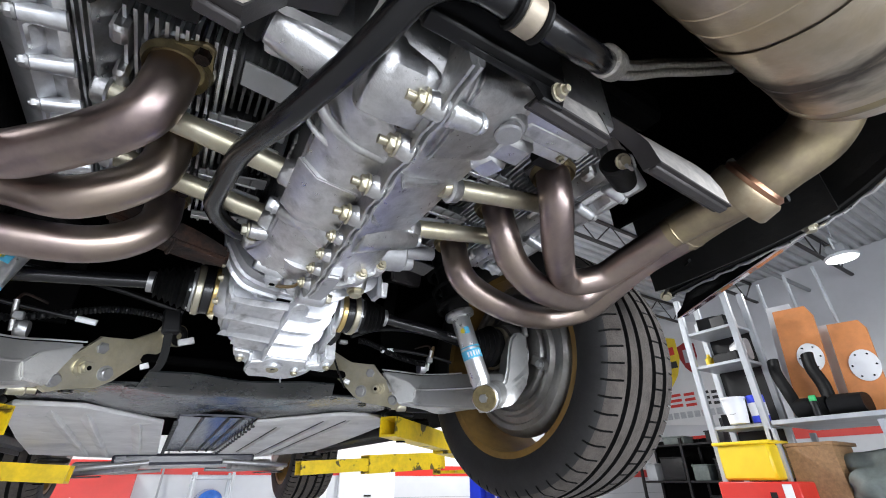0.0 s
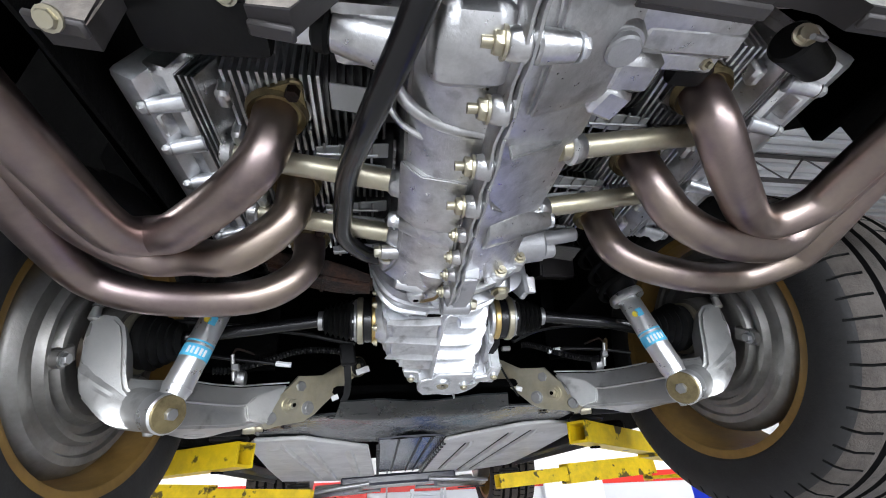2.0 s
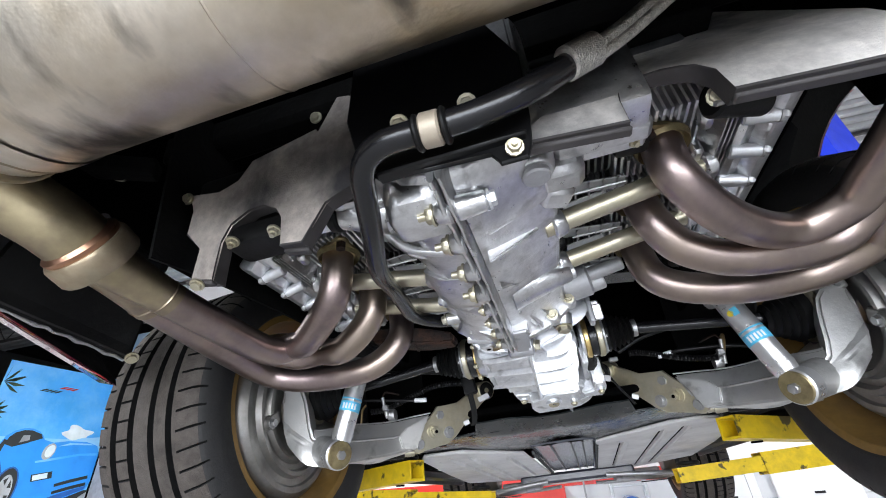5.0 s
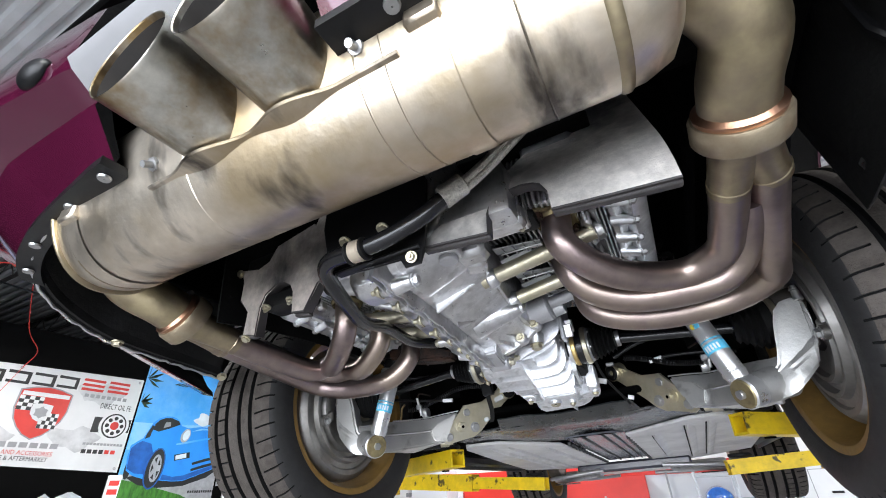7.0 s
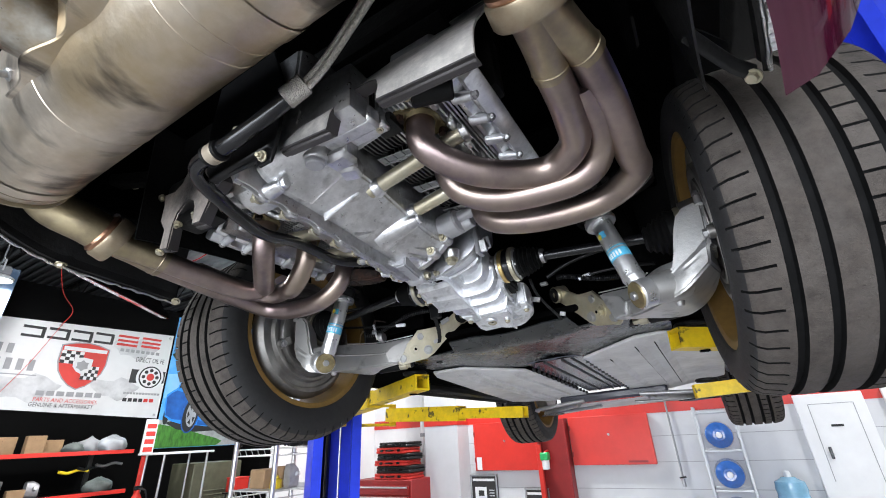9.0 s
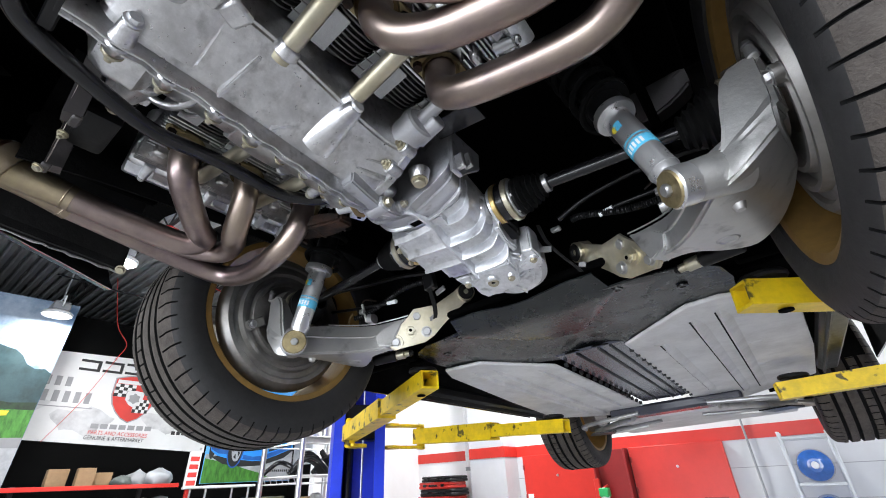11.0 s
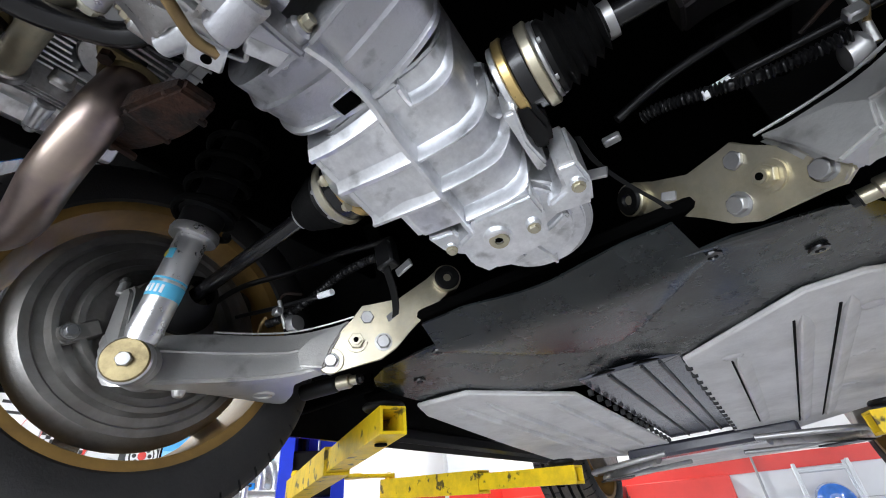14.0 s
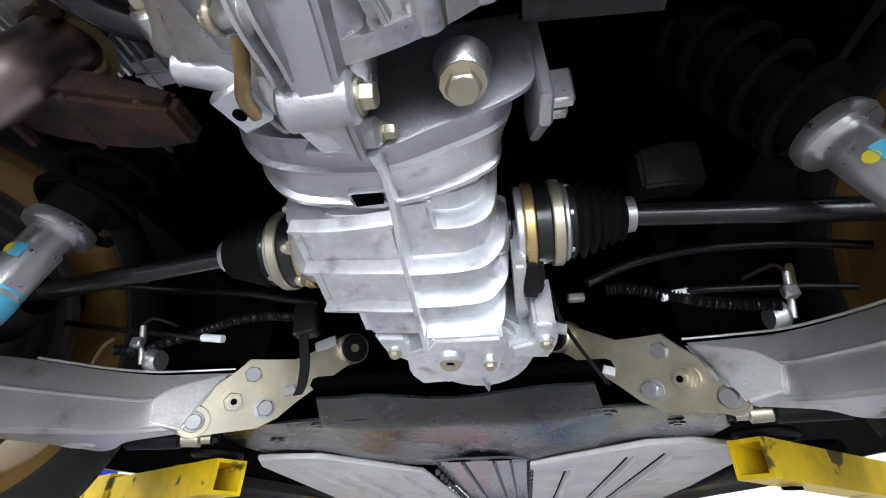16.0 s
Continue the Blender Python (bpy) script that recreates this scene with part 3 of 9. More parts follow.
    lathe(bm, [(0.012, 0.007), (0.016, 0.010), (0.016, 0.020), (0.0125, 0.023)], centre=bush, axis=n, seg=28)
    part("bush_rubber", bm, BOOT, bracket)

    # brake dust shield with pressed rings
    shield = new("brake_shield")
    shield.parent = car
    shield["label"] = "ribbed aluminium brake dust shield"
    bm = nb()
    prof = [(0.004, 0.058), (0.000, 0.088), (0.000, 0.104), (-0.011, 0.108), (-0.011, 0.117), (0.002, 0.123), (0.002, 0.135), (-0.011, 0.140), (-0.011, 0.149), (0.002, 0.154), (0.003, 0.168), (-0.003, 0.172), (-0.003, 0.184), (0.006, 0.194), (0.014, 0.200), (0.028, 0.202), (0.032, 0.195), (0.022, 0.088), (0.022, 0.058)]
    lathe(bm, prof, centre=P(0.612, HUB_Y, HUB_Z), axis=(s, 0, 0), seg=72, closed=True)
    part("shield_disc", bm, DISC, shield)
    bm = nb()
    c = P(0.602, -0.036, 0.079)
    box(bm, c + P(0.004, 0.014, 0.008), (0.014, 0.06, 0.03), Matrix.Rotation(radians(30), 3, "X"), 0.004)
    cyl(bm, c, c + P(-0.012, 0, 0), 0.014, seg=20)
    part("shield_tab", bm, DISC, shield)
    bm = nb()
    hexbolt(bm, c + P(-0.012, 0, 0), (-s, 0, 0), 0.008, 0.008)
    part("bolt", bm, ZINC, shield)
    bm = nb()
    lathe(bm, [(0.0, 0.03), (0.0, 0.168), (0.024, 0.168), (0.024, 0.03)], centre=P(0.655, HUB_Y, HUB_Z), axis=(s, 0, 0), seg=60, closed=True)
    part("brake_disc", bm, ZINC, shield, "grey steel brake disc")
    bm = nb()
    loft_x(bm, [(P(0.625, HUB_Y + 0.135, HUB_Z + 0.06), 0.05, 0.075, 3), (P(0.70, HUB_Y + 0.135, HUB_Z + 0.06), 0.05, 0.075, 3)], 20)
    part("caliper", bm, BLACK, shield, "black brake caliper")

    # shock absorber
    shock = new("shock_absorber")
    shock.parent = car
    shock["label"] = "silver shock absorber with pale blue sticker bands"
    e, top = P(0.446, 0.004, 0.004), P(0.398, 0.022, 0.196)
    d = (top - e).normalized()
    ax = (back - eye).normalized()
    bm = nb()
    cyl(bm, eye - ax * 0.020, eye + ax * 0.012, 0.031, seg=32, bevel=0.003)
    part("eye", bm, SILVER, shock)
    bm = nb()
    lathe(bm, [(0.0, 0.0), (-0.003, 0.001), (-0.003, 0.0265), (0.0, 0.0285)], centre=eye - ax * 0.020, axis=ax, seg=32)
    part("eye_washer", bm, BRONZE, shock)
    bm = nb()
    hexbolt(bm, eye - ax * 0.023, -ax, 0.0085, 0.007, washer=False)
    part("bolt", bm, ZINC, shock)
    bm = nb()
    lathe(bm, [(0.022, 0.0), (0.022, 0.020), (0.034, 0.0225), (0.20, 0.0225), (0.20, 0.0)], centre=e, axis=d, seg=32)
    part("damper_body", bm, SILVER, shock)
    bm = nb()
    lathe(bm, [(0.036, 0.0228), (0.036, 0.0235), (0.040, 0.0235), (0.040, 0.0228)], centre=e, axis=d, seg=32, closed=True)
    lathe(bm, [(0.186, 0.0226), (0.186, 0.034), (0.194, 0.036), (0.202, 0.034), (0.206, 0.0226)], centre=e, axis=d, seg=32)
    part("perch", bm, SILVER, shock)
    bm = nb()
    lathe(bm, [(0.084, 0.02285), (0.084, 0.0232), (0.105, 0.0232), (0.105, 0.02285)], centre=e, axis=d, seg=32, closed=True)
    lathe(bm, [(0.110, 0.02285), (0.110, 0.0231), (0.113, 0.0231), (0.113, 0.02285)], centre=e, axis=d, seg=32, closed=True)
    part("sticker_band", bm, STICKER, shock)
    # plain white lettering bars round the band and the small emblem above it
    view = Vector((-0.25 * s, -0.85, -0.45))
    view = (view - d * view.dot(d)).normalized()
    bm = nb()
    for k in range(5):
        q = Matrix.Rotation(radians(-34 + 17 * k), 3, d) @ view
        box(bm, e + d * 0.0945 + q * 0.0233, (0.004, 0.0006, 0.012), basis((0, 0, 0), d.cross(q), q).to_3x3() @ Matrix.Rotation(radians(90), 3, "X"))
    part("sticker_lettering", bm, WHITE, shock)
    bm = nb()
    for k in range(3):
        q = Matrix.Rotation(radians(-8 + 9 * k), 3, d) @ view
        box(bm, e + d * 0.150 + q * 0.0232, (0.0045, 0.0008, 0.016), basis((0, 0, 0), d.cross(q), q).to_3x3() @ Matrix.Rotation(radians(90), 3, "X"))
    part("emblem", bm, STICKER, shock)
    bm = nb()
    q = Matrix.Rotation(radians(-22), 3, d) @ view
    cyl(bm, e + d * 0.150 + q * 0.0222, e + d * 0.150 + q * 0.0232, 0.006, seg=16)
    part("emblem", bm, YSTICK, shock)
    bm = nb()
    path = []
    for i in range(150):
        t = i / 149
        o = e + d * (0.205 + 0.20 * t)
        a = t * 2 * math.pi * 4.5
        u = d.orthogonal().normalized()
        path.append(o + (u * math.cos(a) + d.cross(u) * math.sin(a)) * 0.044)
    sweep(bm, path, 0.006, 8)
    part("coil_spring", bm, DULL, shock)
    bm = nb()
    lathe(bm, [(0.2, 0.03), (0.23, 0.032), (0.23, 0.046), (0.236, 0.046), (0.24, 0.026), (0.42, 0.026)], centre=e, axis=d, seg=28)
    part("spring_seat", bm, BLACK, shock)

    # drive shaft with joints and boots
    shaft = new("drive_shaft")
    shaft.parent = car
    shaft["label"] = "black drive shaft with rubber boots and zinc joint rings"
    j0, j1 = P(0.098, 0.094, 0.180), P(0.228, 0.096, 0.182)
    o1 = P(0.545, HUB_Y, HUB_Z + 0.015)
    dirn = Vector((s, 0, 0))

    def ring(a0, a1, r0, material, name):
        b = nb()
        cyl(b, j0 + dirn * a0, j0 + dirn * a1, r0, seg=40, bevel=0.0015)
        part(name, b, material, shaft)

    ring(-0.02, 0.010, 0.026, BLACKMETAL, "output_flange")
    ring(0.014, 0.022, 0.0440, CAST_CLEAN if s > 0 else GOLD, "flange_ring")
    ring(0.022, 0.033, 0.0475, BRASS, "joint_ring")
    ring(0.033, 0.050, 0.045, BLACKMETAL, "joint_housing")
    ring(0.050, 0.062, 0.0475, GOLD, "joint_ring")
    ring(0.062, 0.068, 0.043, ZINC, "boot_cap")
    bm = nb()
    prof = [(0.066, 0.040), (0.074, 0.041)]
    for k in range(5):
        a = 0.079 + 0.0105 * k
        r = 0.042 - 0.0035 * k
        prof += [(a, r - 0.007), (a + 0.005, r)]
    prof += [(0.128, 0.0175), (0.130, 0.0175)]
    lathe(bm, prof, centre=j0, axis=dirn, seg=36)
    part("boot", bm, BOOT, shaft)
    bm = nb()
    cyl(bm, j1 + dirn * -0.001, j1 + dirn * 0.009, 0.0195, seg=28)
    part("boot_clamp", bm, ZINC, shaft)
    bm = nb()
    cyl(bm, j1, o1, 0.0125, seg=24)
    part("shaft_bar", bm, BLACKMETAL, shaft)
    bm = nb()
    prof = []
    for k in range(5):
        prof += [(0.0 + 0.012 * k, 0.022 + 0.0055 * k), (0.006 + 0.012 * k, 0.032 + 0.0055 * k)]
    prof += [(0.066, 0.050), (0.09, 0.052)]
    lathe(bm, prof, centre=P(0.475, HUB_Y + 0.002, HUB_Z + 0.018), axis=dirn, seg=36)
    part("outer_boot", bm, BOOT, shaft)
    bm = nb()
    cyl(bm, P(0.548, HUB_Y, HUB_Z + 0.015), P(0.575, HUB_Y, HUB_Z + 0.015), 0.056, seg=36, bevel=0.002)
    part("outer_joint_ring", bm, GOLD, shaft)
    for k in range(6):
        a = 2 * math.pi * k / 6 + 0.4
        bm = nb()
        c = j0 + Vector((0.063 * s, 0.037 * math.cos(a), 0.037 * math.sin(a)))
        cyl(bm, c, c + dirn * 0.008, 0.005, seg=8)
        part("bolt", bm, ZINC, shaft)

    # brake and cable lines above the arm
    lines = new("brake_line_set")
    lines.parent = car
    lines["label"] = "black cables and brake lines above the trailing arm"

    def line(name, pts, r, material, label=""):
        b = nb()
        sweep(b, smooth_path([P(*p) for p in pts]), r, 10)
        part(name, b, material, lines, label)

    if s > 0:
        line("cable", [(0.20, 0.215, 0.165), (0.269, 0.22, 0.193), (0.359, 0.22, 0.204), (0.452, 0.21, 0.194), (0.52, 0.19, 0.17)], 0.0058, BLACK)
        line("cable", [(0.315, 0.218, 0.143), (0.347, 0.22, 0.145), (0.43, 0.21, 0.136), (0.48, 0.19, 0.12)], 0.0042, BLACK)
        line("cable_end", [(0.286, 0.219, 0.139), (0.318, 0.22, 0.144)], 0.0058, WHITE, "white cable sleeve")
        conduit_path = [(0.225, 0.228, 0.160), (0.244, 0.224, 0.158), (0.28, 0.22, 0.146), (0.328, 0.216, 0.128), (0.37, 0.21, 0.117), (0.405, 0.205, 0.112)]
    else:
        line("cable", [(0.62, 0.17, 0.20), (0.54, 0.19, 0.222), (0.425, 0.22, 0.219), (0.30, 0.22, 0.202), (0.218, 0.22, 0.183), (0.17, 0.22, 0.172)], 0.0058, BLACK)
        line("cable", [(0.56, 0.20, 0.166), (0.44, 0.21, 0.146), (0.33, 0.22, 0.132)], 0.0042, BLACK)
        line("cable_end", [(0.338, 0.219, 0.133), (0.306, 0.22, 0.129)], 0.0058, WHITE, "white cable sleeve")
        conduit_path = [(0.46, 0.205, 0.118), (0.423, 0.212, 0.120), (0.36, 0.222, 0.140), (0.302, 0.226, 0.159), (0.25, 0.228, 0.163), (0.198, 0.226, 0.155), (0.18, 0.224, 0.14)]
    path = smooth_path([P(*p) for p in conduit_path], 26)
    b = nb()
    sweep(b, path, lambda f: 0.0065 + 0.0018 * math.sin(f * 260), 10)
    part("ribbed_conduit", b, BLACK, lines)
    # reddish strip that hangs from the line bracket
    b = nb()
    sweep(b, smooth_path([P(0.478, 0.212, 0.140), P(0.488, 0.210, 0.128), P(0.490, 0.208, 0.104), P(0.493, 0.206, 0.076)] if s < 0 else [P(0.425, 0.206, 0.150), P(0.434, 0.204, 0.160), P(0.428, 0.204, 0.136), P(0.420, 0.206, 0.118)]), 0.0032, 8)
    part("rusty_strip", b, LEVER, lines, "rust-brown metal strip")
    b = nb()
    box(b, P(0.185, 0.228, 0.152), (0.022, 0.012, 0.010), None, 0.002)
    box(b, P(0.41, 0.188, 0.119), (0.016, 0.012, 0.014), None, 0.002)
    part("connector", b, ZINC, lines)
    b = nb()
    cyl(b, P(0.418, 0.215, 0.098), P(0.424, 0.200, 0.150), 0.0042, seg=10)
    part("line_bracket", b, ARM_ALU, lines)
    b = nb()
    sweep(b, smooth_path([P(0.424, 0.200, 0.150), P(0.418, 0.205, 0.163), P(0.40, 0.215, 0.160), P(0.385, 0.22, 0.155)]), 0.0025, 8)
    part("spring_clip", b, RUST, lines)
    b = nb()
    loft_x(b, [(P(0.398, 0.225, 0.105), 0.014, 0.014, 2.2), (P(0.410, 0.223, 0.108), 0.016, 0.018, 2.2), (P(0.416, 0.222, 0.106), 0.012, 0.014, 2.2)], 16)
    part("line_clamp", b, ZINC, lines)
    # tabs hanging beside the gearbox
    hw = 0.0035 if s > 0 else 0.0075
    b = nb()
    railed(b, [[c + P(-hw, 0, 0), c + P(hw, 0.004, 0), c + P(hw, 0.007, 0.002), c + P(-hw, 0.003, 0.002)] for c in ((P(0.150, 0.212, 0.172), P(0.158, 0.222, 0.130), P(0.178, 0.238, 0.092), P(0.200, 0.252, 0.060), P(0.208, 0.256, 0.046)) if s > 0 else (P(0.186, 0.214, 0.150), P(0.186, 0.222, 0.120), P(0.184, 0.232, 0.090), P(0.187, 0.240, 0.064), P(0.194, 0.246, 0.052)))], 3, 0)
    part("hanger_strap", b, BOOT, lines)
    if s < 0:
        b = nb()
        box(b, P(0.186, 0.226, 0.150), (0.034, 0.024, 0.050), Matrix.Rotation(radians(-8), 3, "Y"), 0.004)
        part("connector_box", b, BLACK, lines, "black connector box")
    b = nb()
    box(b, P(0.152, 0.225, 0.112), (0.030, 0.005, 0.014), Matrix.Rotation(radians(18 * s), 3, "Y"), 0.001)
    box(b, P(0.213, 0.262, 0.064), (0.016, 0.004, 0.012), Matrix.Rotation(radians(20 * s), 3, "Y"), 0.001)
    part("slotted_tab", b, ZINC, lines)


for s in (1, -1):
    corner(s)
duct = new("air_duct")
duct.parent = car
duct["label"] = "dark curved sheet-metal air duct under the floor"
bm = nb()
railed(bm, [[(x, y - 0.02, z + h), (x, y - 0.03, z), (x, y - 0.01, z - h), (x, y + 0.06, z - h * 0.6), (x, y + 0.06, z + h)] for x, y, z, h in ((0.345, 0.31, 0.435, 0.055), (0.390, 0.30, 0.440, 0.066), (0.450, 0.30, 0.432, 0.060), (0.505, 0.30, 0.438, 0.048), (0.545, 0.30, 0.452, 0.036))], 5, 0.006)
part("duct_shell", bm, STEEL, duct)

# ---- gearbox ----
gearbox = new("gearbox")
gearbox.parent = car
gearbox["label"] = "ribbed cast aluminium gearbox"


def G(x, y, h=0.0):
    """A point on the sloping underside of the gearbox; h is the height above it."""
    return Vector((x, y, 0.1398 - 0.31 * y + h))


def prism(name, outline, h, tall, material, bevel=0.004, label="", seg=2, lean=0.0):
    """A block of the casting: its outline on the underside, carried straight up."""
    b = nb()
    cx, cy = sum(p[0] for p in outline) / len(outline), sum(p[1] for p in outline) / len(outline)
    low = [b.verts.new(G(x, y, h)) for x, y in outline]
    top = [b.verts.new(G(x + (x - cx) * lean, y + (y - cy) * lean, h + tall)) for x, y in outline]
    b.faces.new(low)
    b.faces.new(top)
    for i in range(len(low)):
        j = (i + 1) % len(low)
        b.faces.new((low[i], low[j], top[j], top[i]))
    bmesh.ops.recalc_face_normals(b, faces=b.faces)
    if bevel:
        edges = [e for e in b.edges if sum(v in low for v in e.verts) >= 1]
        bmesh.ops.bevel(b, geom=edges, offset=bevel, segments=seg, affect="EDGES", clamp_overlap=True)
    return part(name, b, material, gearbox, label)


def wall_rib(name, pts, t, h0, tall, material, draft=1.6):
    """A cast rib that follows a line on the underside."""
    b = nb()
    path = smooth_path([Vector((x, y, 0)) for x, y in pts], 5) if len(pts) > 2 else [Vector((x, y, 0)) for x, y in pts]
    rings = []
    for i, p in enumerate(path):
        d = (path[min(i + 1, len(path) - 1)] - path[max(i - 1, 0)]).normalized()
        n = Vector((-d.y, d.x, 0)) * t / 2
        prof = ((-draft, tall), (-1, 0.003), (-0.6, 0), (0.6, 0), (1, 0.003), (draft, tall))
        rings.append([b.verts.new(G(p.x + n.x * k, p.y + n.y * k, h0 + h)) for k, h in prof])
    skin(b, rings)
    return part(name, b, material, gearbox)


def rib(name, pts, t, tall, material, draft=1.5):
    """A cast rib through points in space, its edge outwards and its foot sunk towards the middle of the case."""
    b = nb()
    path = smooth_path([Vector(p) for p in pts], 5)
    rings = []
    for i, p in enumerate(path):
        d = (path[min(i + 1, len(path) - 1)] - path[max(i - 1, 0)]).normalized()
        inward = (Vector((0.0, p.y, 0.25)) - p).normalized()
        n = d.cross(inward).normalized() * t / 2
        rings.append([b.verts.new(p + n * k + inward * h) for k, h in ((-draft, tall), (-1, 0.003), (-0.6, 0), (0.6, 0), (1, 0.003), (draft, tall))])
    skin(b, rings)
    return part(name, b, material, gearbox)


def strip(name, y0, y1, cross, h, material, bevel=0.004, seg=2, tilt=0.0):
    """A step of the case: a cross section given as (x, height), carried from y0 to y1."""
    b = nb()
    rings = [[b.verts.new(G(x, y + tilt * x, h + hh)) for x, hh in cross] for y in (y0, y1)]
    skin(b, rings)
    bmesh.ops.recalc_face_normals(b, faces=b.faces)
    bmesh.ops.bevel(b, geom=[e for e in b.edges if e.calc_face_angle(0) > 0.5], offset=bevel, segments=seg, affect="EDGES", clamp_overlap=True)
    return part(name, b, material, gearbox)


# bell housing: a shallow cone between the straight rear flange and the curved front band
BELL_REAR = [(-0.150, 0.250), (-0.140, 0.205), (-0.120, 0.168), (-0.088, 0.143), (-0.040, 0.127), (0.014, 0.120), (0.052, 0.134), (0.098, 0.150), (0.126, 0.168), (0.134, 0.200), (0.136, 0.250)]
BELL_FRONT = [(-0.138, 0.250), (-0.130, 0.205), (-0.114, 0.173), (-0.086, 0.153), (-0.045, 0.147), (0.0, 0.143), (0.052, 0.151), (0.092, 0.165), (0.102, 0.182), (0.104, 0.210), (0.106, 0.250)]


def bell(f, sink=0.0):
    """The ring of the bell housing; f runs from the rear flange (0) to the front band (1)."""
    return [Vector((xa + (xb - xa) * f - math.copysign(sink * 0.5, xa) * (1 if abs(xa) > 0.1 else 0), -0.097 + 0.089 * f - 0.014 * f * (xb / 0.12) ** 2, za + (zb - za) * f + sink)) for (xa, za), (xb, zb) in zip(BELL_REAR, BELL_FRONT)]


bm = nb()
rings = []
for f, d in ((0.02, 0.016), (0.22, 0.015), (0.42, 0.012), (0.46, 0.008), (0.72, 0.008), (0.95, 0.008), (1.06, 0.013)):
    rings.append([bm.verts.new(p) for p in smooth_path(bell(f, d), 3)])
skin(bm, rings)
part("bell_housing", bm, BELL_ALU, gearbox, angle=30)
rib("bell_band", bell(0.98, 0.001), 0.008, 0.022, CAST_CLEAN)
rib("bell_band", bell(0.02, 0.0)[4:], 0.006, 0.030, BELL_ALU)
rib("bell_band", bell(0.44, 0.006)[1:6], 0.006, 0.012, BELL_ALU)
# bolted ear of the rear flange
bm = nb()
plate(bm, [(-0.100, 0.150), (-0.072, 0.150), (-0.050, 0.172), (-0.006, 0.205), (0.0, 0.25), (-0.10, 0.25)], 0.010, basis((0.130, 0, 0), (0, 1, 0), (1, 0, 0)), 0.002)
part("bell_flange", bm, BELL_ALU, gearbox)
for dy in (0.0, 0.026):
    bm = nb()
    box(bm, (0.146, -0.088 + dy, 0.170 + dy * 0.7), (0.020, 0.010, 0.030), Matrix.Rotation(radians(12), 3, "X"), 0.002)
    part("flange_ear", bm, CAST, gearbox)
bm = nb()
box(bm, (-0.018, -0.0225, 0.1485), (0.025, 0.018, 0.012), None, 0.0005)
part("inspection_hole", bm, VOID, gearbox)
rib("hole_rim", [(-0.032, -0.012, 0.144), (-0.0325, -0.022, 0.143), (-0.031, -0.0315, 0.142), (-0.018, -0.033, 0.141), (0.002, -0.034, 0.139)], 0.004, 0.012, CAST_CLEAN)
# right half: pockets between ribs that turn up the side
strip("pocket_floor", -0.004, 0.188, [(-0.004, 0.017), (0.058, 0.018), (0.080, 0.026), (0.092, 0.044), (0.096, 0.10), (-0.004, 0.10)], 0.0, CAST_CLEAN, 0.003)
for y, x0, top in ((0.016, 0.034, 0.096), (0.068, 0.0, 0.101), (0.114, 0.0, 0.101), (0.163, 0.0, 0.095)):
    pts = [G(x0, y, -0.004), G(x0 + (0.07 - x0) * 0.5, y + 0.002, -0.004), G(0.070, y + 0.003, -0.001), G(0.086, y + 0.002, 0.008), G(top - 0.003, y - 0.001, 0.024), G(top, y - 0.004, 0.045), G(top + 0.002, y - 0.006, 0.075)]
    rib("case_rib", pts, 0.0046, 0.030, CAST_CLEAN, 1.25)
rib("case_rib", [G(0.034, -0.002, 0.000), G(0.034, 0.007, -0.002), G(0.036, 0.016, -0.004)], 0.005, 0.02, CAST_CLEAN)
strip("pocket_fill", -0.006, 0.016, [(0.0, 0.006), (0.034, 0.006), (0.034, 0.05), (0.0, 0.05)], 0.0, CAST_CLEAN, 0.003)
# left half: broad smooth steps out to the output flange
LEFT = [(0.0, 0.0), (-0.050, 0.0), (-0.098, -0.004), (-0.107, 0.006), (-0.112, 0.030), (-0.112, 0.10), (0.0, 0.10)]
strip("case_step", -0.008, 0.010, [(0.0, 0.0), (-0.066, 0.0), (-0.078, 0.012), (-0.080, 0.08), (0.0, 0.08)], 0.010, CAST_CLEAN, 0.004, tilt=-0.02)
strip("case_step", 0.008, 0.066, LEFT, 0.000, CAST_CLEAN, 0.011, 4, tilt=0.10)
strip("case_step", 0.064, 0.126, LEFT, 0.003, CAST_CLEAN, 0.011, 4, tilt=0.12)
strip("case_step", 0.124, 0.178, [(0.0, 0.0), (-0.070, 0.0), (-0.080, 0.008), (-0.084, 0.08), (0.0, 0.08)], 0.008, CAST_CLEAN, 0.010, 4, tilt=0.12)
rib("case_ridge", [G(-0.106, 0.051, -0.006), G(-0.070, 0.056, -0.006), G(-0.035, 0.061, -0.006), G(0.0, 0.065, -0.006)], 0.010, 0.010, CAST_CLEAN, 2.8)
rib("case_ridge", [G(-0.104, 0.004, -0.003), G(-0.070, 0.008, -0.004), G(-0.035, 0.010, -0.003), G(0.0, 0.010, -0.002)], 0.009, 0.010, CAST_CLEAN, 2.6)
rib("case_ridge", [G(-0.106, 0.110, -0.002), G(-0.070, 0.115, -0.002), G(-0.035, 0.120, -0.002), G(0.0, 0.124, -0.002)], 0.009, 0.010, CAST_CLEAN, 2.8)
rib("seam_rib", [(0.012, -0.097, 0.114), (0.008, -0.060, 0.130), (0.003, -0.010, 0.134), G(0.0, 0.030, -0.011), G(-0.002, 0.073, -0.008), G(-0.004, 0.125, -0.007), G(-0.006, 0.196, -0.006)], 0.0075, 0.03, CAST_CLEAN, 1.4)
